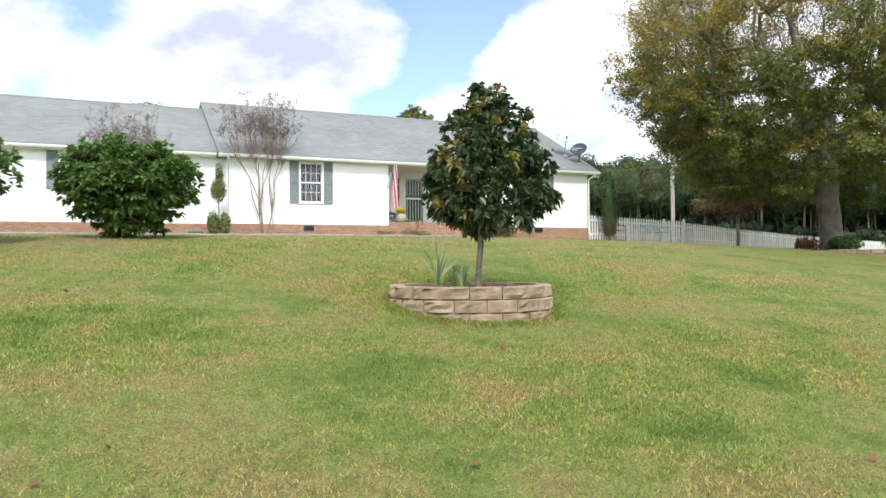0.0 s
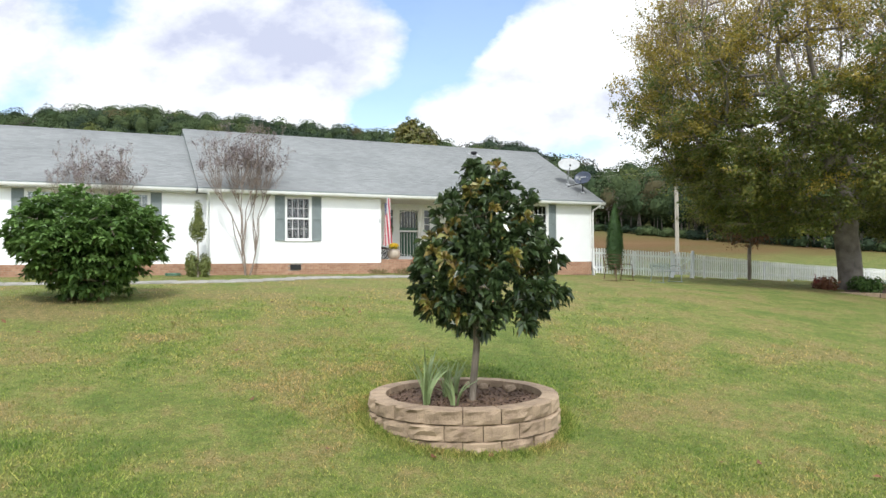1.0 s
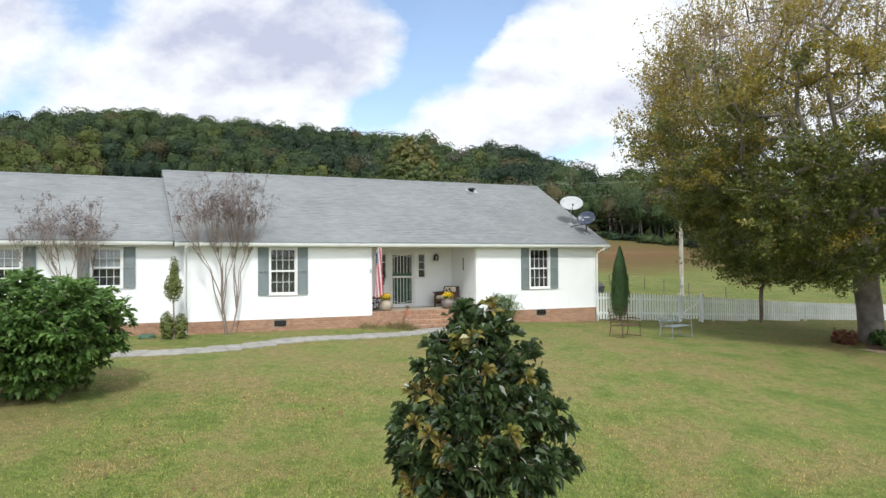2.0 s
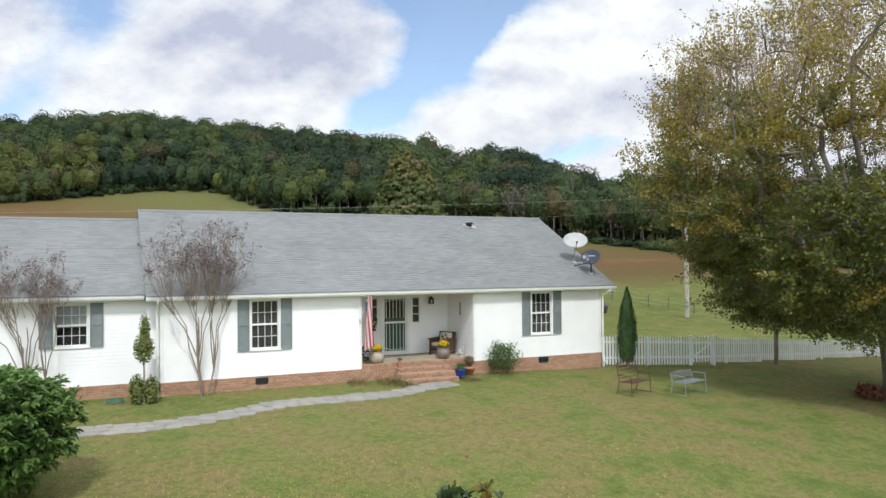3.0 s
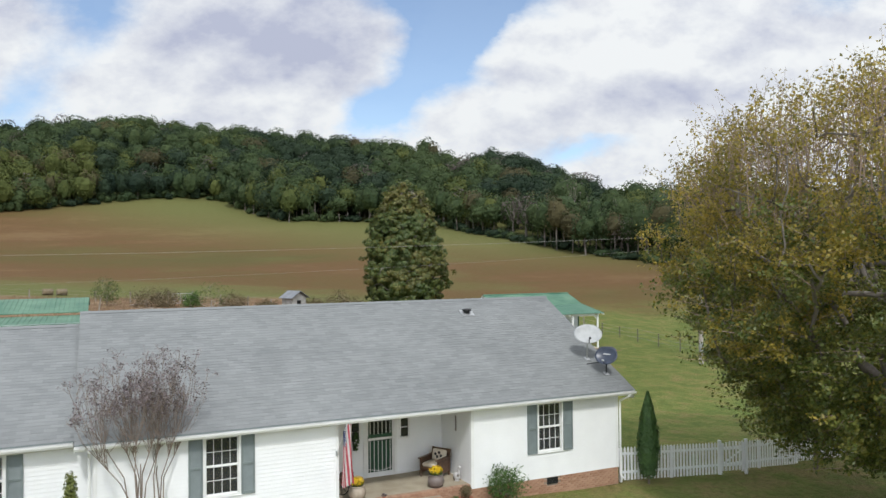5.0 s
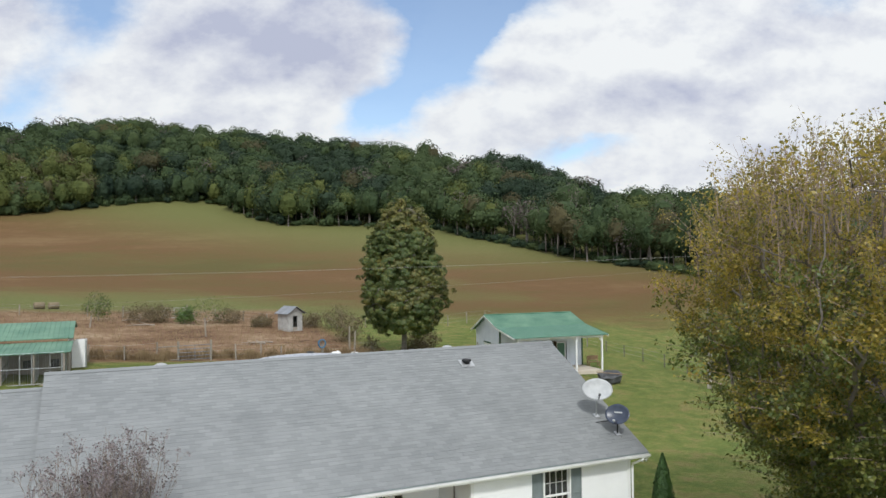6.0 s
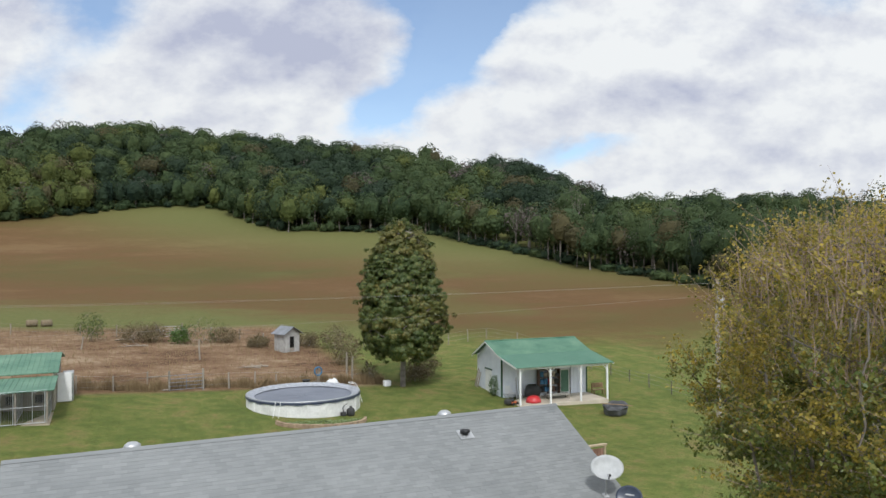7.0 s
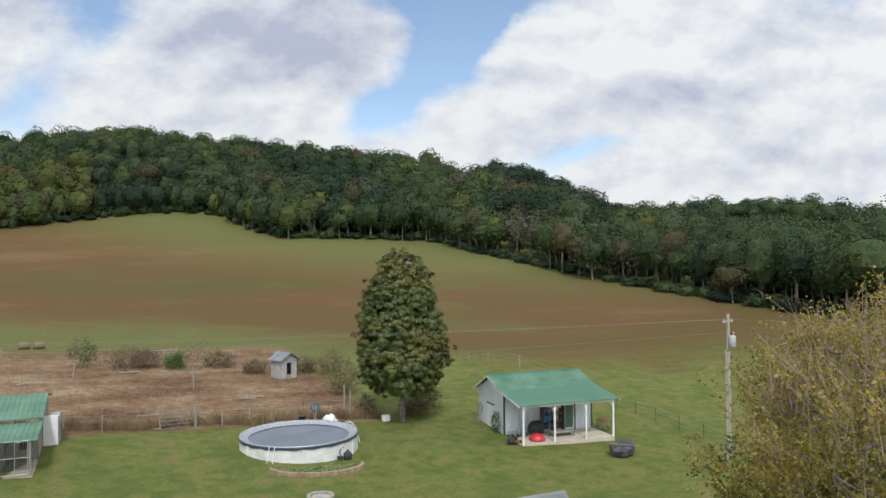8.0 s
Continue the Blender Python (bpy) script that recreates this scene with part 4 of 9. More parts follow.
for xa, s in ((RX0, -1), (RX1, 1)):
    for ye, sg in ((EAVE_Y, 1), (2 * RIDGE_Y - EAVE_Y, -1)):
        g = Geo()
        b0, b1 = (xa + 0.012, xa + 0.040) if s < 0 else (xa - 0.040, xa - 0.012)
        g.add([(b0, ye, EAVE_Z - 0.062), (b1, ye, EAVE_Z - 0.062), (b1, RIDGE_Y, RIDGE_Z - 0.062), (b0, RIDGE_Y, RIDGE_Z - 0.062), (b0, ye, EAVE_Z - 0.16), (b1, ye, EAVE_Z - 0.16), (b1, RIDGE_Y, RIDGE_Z - 0.18), (b0, RIDGE_Y, RIDGE_Z - 0.18)],
              [(0, 1, 2, 3), (7, 6, 5, 4), (0, 4, 5, 1), (0, 3, 7, 4), (1, 5, 6, 2), (2, 6, 7, 3)])
        # left rake in shutter grey: its shade line is put into the colour
        hpart("bargeboard", g, M_TRIM if s > 0 else M_SHUTTER)
for xa, xb, ye, ze, wy in ((RX0, RX1, EAVE_Y, EAVE_Z, 0.0), (WING_L - 0.4, X_L - 0.46, WING_EAVE_Y, WING_EAVE_Z, WING_Y)):
    hpart("fascia", Geo().box(xa, xb, ye - 0.004, ye + 0.022, ze - 0.17, ze - 0.005), M_TRIM)
    hpart("soffit", Geo().box(xa, xb, ye + 0.022, wy, TOP, TOP + 0.02), M_SOFFIT)
    prof = [(-0.006, 0.0), (-0.062, 0.0), (-0.082, 0.045), (-0.086, 0.085), (-0.098, 0.085), (-0.093, 0.04), (-0.066, -0.012), (-0.006, -0.012)]
    # dark grey drip edge that also draws the roof's shadow line
    hpart("drip_edge_shadow", Geo().box(xa, xb, ye - 0.03, ye + 0.03, ze - 0.028, ze - 0.002), M_SHUTTER)
    g = Geo()
    m = len(prof)
    pts = [(s, ye + d, ze - 0.135 + z) for s in (xa, xb) for d, z in prof]
    g.add(pts, [(k, m + k, m + (k + 1) % m, (k + 1) % m) for k in range(m)] + [tuple(range(m)), tuple(range(m, 2 * m))[::-1]])
    hpart("gutter", g, M_TRIM, "white metal eaves gutter")
g = Geo().box(PORCH_L - 0.07, PORCH_R + 0.07, -0.02, 0.13, TOP - 0.005, TOP + 0.14)
hpart("porch_beam", g, M_TRIM)
for xx, yy, sx in ((X_R + 0.06, -0.06, 0.20), (X_L - 0.09, 0.0, 0.0)):
    g = Geo()
    pts = [(xx + sx, EAVE_Y - 0.06, 2.53), (xx + sx * 0.9, EAVE_Y - 0.05, 2.46), (xx + 0.01, yy - 0.01, 2.28), (xx, yy, 2.2), (xx, yy, -0.25), (xx + 0.02, yy - 0.08, -0.34), (xx + 0.03, yy - 0.2, -0.36)]
    g.tube(pts, 0.036, 8)
    hpart("downspout", g, M_TRIM, "white downspout at the corner of the wall")
# brick base: mortar core; bricks follow at the end of the file
for bx0, bx1, by0, by1 in ((X_L, PORCH_L, 0.02, 0.2), (PORCH_R, X_R - 0.01, 0.02, 0.2), (WING_L, X_L, WING_Y + 0.02, WING_Y + 0.2), (X_R - 0.2, X_R - 0.02, 0.2, DEPTH)):
    hpart("brick_base", Geo().box(bx0, bx1, by0, by1, -1.2, 0.0), M_MORTAR)
for x0, z0 in ((-13.50, -0.245), (-2.88, -0.22)):
    v = hpart("foundation_vent", pierced(Geo(), x0, x0 + 0.40, z0, z0 + 0.19, -0.036, 0.03, [(x0 + 0.025, x0 + 0.375, z0 + 0.02, z0 + 0.17)]), M_DARK, "black cast foundation vent")
    for i in range(5):
        zz = z0 + 0.035 + i * 0.03
        hpart("slat", Geo().box(x0 + 0.025, x0 + 0.375, -0.032, -0.012, zz - 0.007, zz + 0.007), M_DARK, parent=v)
    hpart("vent_back", Geo().box(x0 + 0.02, x0 + 0.38, -0.024, -0.020, z0 + 0.01, z0 + 0.18), M_DARK, parent=v)
# porch slab and steps, edged with bricks at the end of the file
hpart("porch_floor", Geo().box(PORCH_L, PORCH_R, 0.02, PORCH_D, -1.0, FLOOR), M_CONC, "tan concrete porch floor edged with brick")
STEP_X0, STEP_X1 = -8.78, -6.72
STEPS = ((-0.34, 0.02, -0.035), (-0.68, -0.33, -0.19), (-1.02, -0.67, -0.35))
for sa, sb, st in STEPS:
    hpart("step", Geo().box(STEP_X0 + 0.03, STEP_X1 - 0.03, sa + 0.02, sb, -1.0, st), M_CONC, "brick-edged front step")

# ---- the wooded hill ----
CREST = lambda x: min(402 - 0.62 * (min(max(x, -150), 270) + 10), 397 + 0.35 * x)
WOOD_KINDS = [("woodland", "dense dark green hardwood canopy covering the hill"), ("woodland", "mid-green hardwood crowns of the hill wood"), ("woodland", "yellow-green sunlit crowns in the hill wood"),
              ("woodland", "olive-brown crowns turning early in the wood"), ("woodland", "greyish half-bare crowns among the wood")]


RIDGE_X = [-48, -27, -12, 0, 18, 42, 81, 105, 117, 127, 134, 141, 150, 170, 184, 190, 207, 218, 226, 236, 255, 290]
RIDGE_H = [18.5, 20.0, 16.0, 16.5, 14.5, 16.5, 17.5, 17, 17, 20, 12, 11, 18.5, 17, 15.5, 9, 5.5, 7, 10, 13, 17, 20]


def crown(rng, c, rad, n, lobes, low):
    """Leaf places and outward ways over a lobed dome; low: how far down the sides it hangs."""
    d = unit(rng.normal(size=(n, 3)))
    d[:, 2] = np.where(d[:, 2] < low, low + (low - d[:, 2]) * 0.8, d[:, 2])
    d = unit(d)
    lb = unit(rng.normal(size=(lobes, 3)) + np.array((0, 0, 0.3)))
    dots = d @ lb.T
    near, best = np.argmax(dots, axis=1), np.max(dots, axis=1)
    swell = np.clip((best - 0.72) / 0.26, 0, 1)
    grow = rng.uniform(0.86, 1.12, lobes)[near]
    r = (0.66 + 0.36 * np.sqrt(swell)) * grow * rng.uniform(0.90, 1.06, n)
    out = unit(d * 1.0 + (d - lb[near] * 0.88) * 1.7 + rng.normal(size=(n, 3)) * 0.40 + np.array((0, 0, 0.20)))
    return c + d * r[:, None] * rad, out


def build_woods():
    rng = np.random.default_rng(11)
    rr = random.Random(5)
    spots = []
    for x in np.arange(-200, 300, 6.6):
        ye = float(wood_edge(x))
        y = ye
        while y < CREST(x) + 8:
            d = y - ye
            spots.append((x + rng.uniform(-3.0, 3.0), y + rng.uniform(-2.6, 2.6), d))
            y += 4.8 if d < 15 else (7.4 if d < 60 else 8.8)
    for x in np.arange(-197, 300, 3.3):
        spots.append((x + rng.uniform(-1.2, 1.2), float(wood_edge(x)) + rng.uniform(1.0, 10.0), 3.0))
    for x in np.arange(-120, 200, 2.1):
        spots.append((x + rng.uniform(-1, 1), float(wood_edge(x)) + rng.uniform(-1.5, 3.0), -1.0))
    for y in np.arange(58, 215, 2.4):
        xe = float(np.interp(-y, [-v for v in EDGE_Y[7:]], EDGE_X[7:]))
        spots.append((xe + rng.uniform(-1.0, 2.5), y, -1.0))
        spots.append((xe + rng.uniform(1.0, 6), y, 2.0))
    kinds = [[[], [], []] for _ in WOOD_KINDS]
    cores, trunks = [Geo() for _ in WOOD_KINDS], Geo()
    for x, y, d in spots:
        if d >= 0 and y < 214:
            d = max(0.0, min(d, x - float(np.interp(-y, [-v for v in EDGE_Y[7:]], EDGE_X[7:]))))
        far = math.hypot(x + 13, y + 16)
        if not -0.22 < math.atan2(x + 13, y + 16) < 1.12:
            continue
        wave = noise.noise((x * 0.035, y * 0.035, 4.0))
        hue = noise.noise((x * 0.022, y * 0.022, 9.0)) + 0.55 * noise.noise((x * 0.09, y * 0.09, 2.0)) + rng.uniform(-0.28, 0.28)
        h = (15.6 if d > 12 else 13.6) + 3.2 * wave + rng.normal() * (2.3 if d > 12 else 1.7)
        r = rng.uniform(3.2, 7.0) if d > 12 else rng.uniform(2.8, 5.2)
        z0 = gz(x, y)
        lower = 0.0
        if x > 80 and d > 14:
            h *= 0.90 - 0.36 * min(1.0, max(0.0, (x - 140) / 40))
        if x > 60 and 0 <= d < 12:
            h *= 1.06
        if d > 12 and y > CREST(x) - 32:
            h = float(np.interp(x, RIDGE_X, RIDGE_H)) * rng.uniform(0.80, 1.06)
        if x > 100 and y < 150:
            h *= 1.0 + 0.10 * min(1.0, (150 - y) / 60)
        if 0 <= d < 5:
            h *= 0.86
        kind = 0 if hue < -0.10 else (1 if hue < 0.36 else (2 if hue < 0.46 else 1))
        pick = rng.uniform()
        if pick < 0.055:
            kind = 3
        elif pick < 0.10:
            kind = 4
        if x < -17 and d < 42 and rng.uniform() < 0.85:
            kind = 2 if rng.uniform() < 0.8 else 3
        if 16 < x < 62 and d < 32 and rng.uniform() < 0.6:
            kind = 2 if rng.uniform() < 0.45 else 1
        if x > 84 and d < 8 and rng.uniform() < 0.22:
            kind = int(rng.choice([1, 1, 3, 4]))
        if math.hypot(x - 98, y - 172) < 6 and d >= 0:
            kind = 4
        if x > 84 and 0 <= d < 16 and kind == 0 and rng.uniform() < 0.6:
            kind = 1
        if d < 0:
            h, r, kind = (rng.uniform(1.5, 5.0) if x < 60 else rng.uniform(1.0, 3.0)), rng.uniform(1.3, 2.6), (1 if rng.uniform() < 0.5 else 0)
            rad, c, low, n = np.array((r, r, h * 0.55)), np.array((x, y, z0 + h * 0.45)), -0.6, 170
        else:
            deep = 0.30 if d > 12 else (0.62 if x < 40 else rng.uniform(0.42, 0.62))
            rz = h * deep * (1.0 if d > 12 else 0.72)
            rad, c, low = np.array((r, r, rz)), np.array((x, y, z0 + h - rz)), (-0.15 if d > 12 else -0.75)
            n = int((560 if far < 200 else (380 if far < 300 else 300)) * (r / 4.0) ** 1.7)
            if x > 95 and y < 130:
                n = int(n * 1.5)
            if kind == 4:
                n = int(n * 0.45)
        p, o = crown(rng, c, rad, n, rng.integers(14, 26), low)
        kinds[kind][0].append(p)
        kinds[kind][1].append(o)
        kinds[kind][2].append(rng.uniform(0.36, 0.80, n) * (1.0 if far < 220 else 1.25) * (0.75 if d < 0 or (x > 95 and y < 130) else 1.0))
        if kind != 4:
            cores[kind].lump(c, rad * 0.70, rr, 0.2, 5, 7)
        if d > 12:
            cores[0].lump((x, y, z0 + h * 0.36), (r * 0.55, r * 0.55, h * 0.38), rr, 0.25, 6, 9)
        if 0 <= d < 16 and (x > 30 or rng.uniform() < 0.25):
            lean = rng.uniform(-0.9, 0.9, 2)
            fork = z0 + h * rng.uniform(0.35, 0.5)
            w = rng.uniform(0.13, 0.27)
            mid = (x + lean[0] * 0.5, y + lean[1] * 0.5, fork)
            trunks.tube([(x, y, z0 - 0.3), mid, (x + lean[0], y + lean[1], z0 + h * 0.85)], [w, w * 0.75, 0.04], 5, cap=False)
            for _ in range(3 if kind != 4 else 7):
                a = rng.uniform(0, 6.28)
                trunks.tube([mid, (x + 1.3 * math.cos(a), y + 1.3 * math.sin(a), fork + h * 0.2), (x + 2.4 * math.cos(a), y + 2.4 * math.sin(a), z0 + h * rng.uniform(0.75, 0.98))], [w * 0.55, w * 0.35, 0.025], 4, cap=False)
    for (name, label), mat, (p, o, s) in zip(WOOD_KINDS, M_WOODS, kinds):
        ob = new(name, leaf_mesh(name, np.vstack(p), np.vstack(o), np.concatenate(s), mat, rng, 1.25, 0.3))
        tagged(ob, label, "woods", kind="stuff")
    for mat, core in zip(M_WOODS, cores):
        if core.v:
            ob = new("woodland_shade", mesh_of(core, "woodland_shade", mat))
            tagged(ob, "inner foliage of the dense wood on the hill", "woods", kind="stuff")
    ob = new("woodland_trunks", mesh_of(trunks, "woodland_trunks", M_LIMB))
    tagged(ob, "grey trunks along the edge of the wood", "woods", kind="stuff")


build_woods()

# ---- trees and shrubs ----
def leaves_round(tips, per, spread, size, rng, nodes=None, flat=1.0):
    """Leaf places scattered about branch tips: arrays of places, ways and sizes."""
    t = np.array([tuple(p) for p in tips])
    p = np.repeat(t, per, axis=0)
    off = np.clip(rng.normal(size=p.shape), -1.7, 1.7) * spread
    off[:, 2] *= flat
    ctr = t.mean(axis=0)
    out = unit(p + off - ctr)
    n = unit(rng.normal(size=p.shape) * 0.8 + out * 0.5 + np.array((0, 0, 0.5)))
    return p + off, n, rng.uniform(0.65, 1.25, len(p)) * size


def in_egg(rng, n, c, r, shell=0.0, lower=-1.0):
    """Random places in an ellipsoid."""
    pts = []
    while len(pts) < n:
        v = rng.uniform(-1, 1, 3)
        q = np.linalg.norm(v)
        if shell <= q <= 1 and v[2] >= lower:
            pts.append(np.array(c) + v * np.array(r))
    return pts


def big_tree():
    """A broad, blunt-topped tree: limbs rise steeply from a short bole and end in upright leafy shoots."""
    rng = np.random.default_rng(21)
    bx, by = 7.6, -6.95
    b = gz(bx, by)
    t = thing("shade_tree", "large spreading shade tree with yellowing green leaves", "tree", bx, by, b)
    RX, RY, Z0, Z1 = 8.75, 8.4, 2.4, 13.2
    waist = 8.8

    def reach(z, a):
        """How far the crown goes out at a height and bearing, as a share of its radius."""
        f = (z - waist) / (Z1 - waist) if z > waist else (waist - z) / (waist - Z0 + 1.0)
        f = min(1.0, max(0.0, f))
        r = (1 - f ** (3.6 if z > waist else 1.45)) ** (1 / 2.4)
        return r * (1 + 0.05 * math.sin(3 * a + 0.9 * z) + 0.04 * math.sin(7 * a - 1.7 * z))

    att = []
    while len(att) < 1300:
        z, a = rng.uniform(Z0, Z1), rng.uniform(0, 2 * math.pi)
        q = reach(z, a) * (rng.uniform(0.80, 1.0) if rng.uniform() < 0.62 else math.sqrt(rng.uniform(0.1, 0.85)))
        if rng.uniform() > 0.35 + 0.65 * q:
            continue
        if z < 2.9 and q < 0.35:
            continue
        att.append(Vector((RX * q * math.cos(a), RY * q * math.sin(a), z)))
    seeds = [(0, 0, -0.3), (0.02, 0, 0.6), (0.0, 0.05, 1.4), (-0.1, 0.1, 2.2), (-0.1, 0.0, 3.4), (0.1, 0.1, 5.0), (0.0, 0.0, 6.8)]
    limbs = []
    for k in range(11):
        a = 2 * math.pi * (k + rng.uniform(-0.2, 0.2)) / 11
        out = rng.uniform(4.6, 6.6) if k % 2 else rng.uniform(2.4, 3.8)
        for f in (0.25, 0.5, 0.75, 1.0):
            limbs.append(Vector((out * f * math.cos(a), out * f * math.sin(a), 2.2 + (4.6 if k % 2 else 7.0) * f ** 1.25)))
    wood, tips, nodes = skeleton((0, 0, 0), seeds, limbs + att, rng, 0.46, 2.15, 0.014, -0.05, 1.5)
    wood.tube([(0, 0, -0.35), (0, 0, 0.0), (0, 0, 0.5)], [0.62, 0.50, 0.44], 10, cap=False)
    own("trunk", wood, M_LIMB, t, "pale grey trunk with spreading limbs", True)
    # each branch end carries upright shoots; leaves sit along them
    tw = Geo()
    rows = {"crown": ([], []), "upper_crown": ([], [])}
    for p in tips:
        f = min(1.0, max(0.0, (p.z - 4.0) / 8.0))
        gold = 0.9 * f + 0.035 * math.hypot(p.x, p.y) + rng.normal() * 0.24 > 0.68
        side = Vector((p.x, p.y, 0)).normalized() if math.hypot(p.x, p.y) > 0.5 else Vector((0, 0, 0))
        top = p.z > 9.5
        for k in range(8):
            d = Vector((rng.normal() * 0.36, rng.normal() * 0.36, rng.uniform(0.25, 0.9) * (0.25 + 0.95 * f) - 0.18 * (1 - f))) + side * rng.uniform(0.1, 0.45) * (1.1 - 0.7 * f)
            d *= rng.uniform(0.7, 1.45)
            q = p + Vector((rng.normal() * 0.28, rng.normal() * 0.28, rng.normal() * 0.16))
            tw.tube([q, q + d * 0.55, q + d + Vector((0, 0, 0.10 * f - 0.08 * (1 - f)))], [0.008, 0.006, 0.003], 3, cap=False)
            n = int(rng.integers(36, 56) * (1.0 - (0.50 if top else 0.28) * f))
            if top and rng.uniform() < 0.22:
                n = 5
            u = rng.uniform(0.05, 1.05, n)[:, None]
            off = np.clip(rng.normal(size=(n, 3)), -1.6, 1.6) * np.array((0.125, 0.125, 0.10))
            rows["upper_crown" if gold else "crown"][0].append(np.array(tuple(q)) + u * np.array(tuple(d)) + off)
            rows["upper_crown" if gold else "crown"][1].append(unit(rng.normal(size=(n, 3)) * 0.7 + np.array((*side[:2], 0.0)) * 0.5 + np.array((0, 0, 0.6))))
    for nm, mat, label in (("crown", M_LEAF_TREE, "dark green and yellowing lower leaves"), ("upper_crown", M_LEAF_GOLD, "golden olive upper leaves")):
        pos, way = np.vstack(rows[nm][0]), np.vstack(rows[nm][1])
        own(nm, leaf_mesh(nm, pos, way, rng.uniform(0.072, 0.155, len(pos)) * (1.0 if nm == "crown" else 0.9), mat, rng, 1.6), mat, t, label)
    # long bare whips standing out of the top
    for p in [p for p in tips if p.z > 9.5][::2]:
        for _ in range(9):
            d = Vector((rng.normal() * 0.15, rng.normal() * 0.15, rng.uniform(0.7, 1.5)))
            q = p + Vector((rng.normal() * 0.4, rng.normal() * 0.4, -0.4))
            tw.tube([q, q + d * 0.5, q + d], [0.011, 0.008, 0.004], 3, cap=False)
    own("twig_spray", tw, M_WHIP, t, "bare pale twigs and upright shoots in the crown")


big_tree()


def magnolia():
    rng = np.random.default_rng(31)
    bx, by, b = -15.02, -17.72, -2.0
    t = thing("magnolia", "young magnolia with glossy dark leaves in a block ring", "tree", bx, by, b)
    lobes = [((0.24, -0.08, 1.80), (1.12, 1.12, 0.88)), ((0.22, -0.06, 2.55), (0.76, 0.76, 0.75)), ((0.20, -0.05, 3.08), (0.30, 0.30, 0.45))]
    att = []
    for (c, r), k in zip(lobes, (270, 120, 34)):
        att += in_egg(rng, k, c, r, 0.5, -0.85)
    wood, tips, nodes = skeleton((0, 0, 0), [(0, 0, -0.1), (0.04, 0.02, 0.35), (0.10, 0.04, 0.8), (0.12, 0.05, 1.3), (0.16, 0.0, 2.0), (0.19, -0.04, 2.7), (0.20, -0.05, 3.3)], [Vector(p) for p in att], rng, 0.056, 2.2, 0.006, 0.05)
    own("trunk", wood, M_BARK, t, "slim grey trunk", True)
    groups = {"crown": ([], [], []), "young_leaves": ([], [], [])}
    for p in tips:
        p = np.array(tuple(p))
        axis = unit(p - np.array((0.12, 0.05, 1.7)) + np.array((0, 0, 0.4)))
        k = rng.integers(15, 21)
        side = unit(rng.normal(size=(k, 3)) * 0.9 + axis * 0.8)
        key = "young_leaves" if rng.uniform() < 0.13 + 0.15 * max(0, p[2] - 1.7) else "crown"
        groups[key][0].append(p + side * 0.085)
        groups[key][1].append(side)
        groups[key][2].append(rng.uniform(0.12, 0.20, k) * (1.0 if key == "crown" else 0.8))
        k = 6
        groups["crown"][0].append(p + np.clip(rng.normal(size=(k, 3)), -1.2, 1.2) * 0.10)
        groups["crown"][1].append(unit(rng.normal(size=(k, 3)) + axis))
        groups["crown"][2].append(rng.uniform(0.09, 0.14, k))
    for key, mat in (("crown", M_LEAF_MAG), ("young_leaves", M_LEAF_MAGTOP)):
        pos, way, size = (np.concatenate(q) for q in groups[key])
        n = len(pos)
        # leaves stand out along their way
        s = size[:, None]
        side = unit(np.cross(way, rng.normal(size=(n, 3))))
        up = np.cross(way, side)
        v = np.empty((n, 8, 3))
        mid = pos + way * s * 0.05
        tip = pos + way * s * 0.55 - np.array((0, 0, 0.05)) * (s / 0.15)
        for half, sg in ((0, 1), (1, -1)):
            v[:, half * 4] = pos - way * s * 0.5
            v[:, half * 4 + 1 + (0 if sg > 0 else 2)] = mid - way * s * 0.22 + sg * side * s * 0.17 + up * s * 0.05
            v[:, half * 4 + 2] = mid + way * s * 0.18 + sg * side * s * 0.18 + up * s * 0.05
            v[:, half * 4 + (3 if sg > 0 else 1)] = tip
        own(key, quads_mesh(key, v.reshape(-1, 3), n * 2, mat), mat, t, "bronze and yellow-green young leaves" if key != "crown" else "")


magnolia()


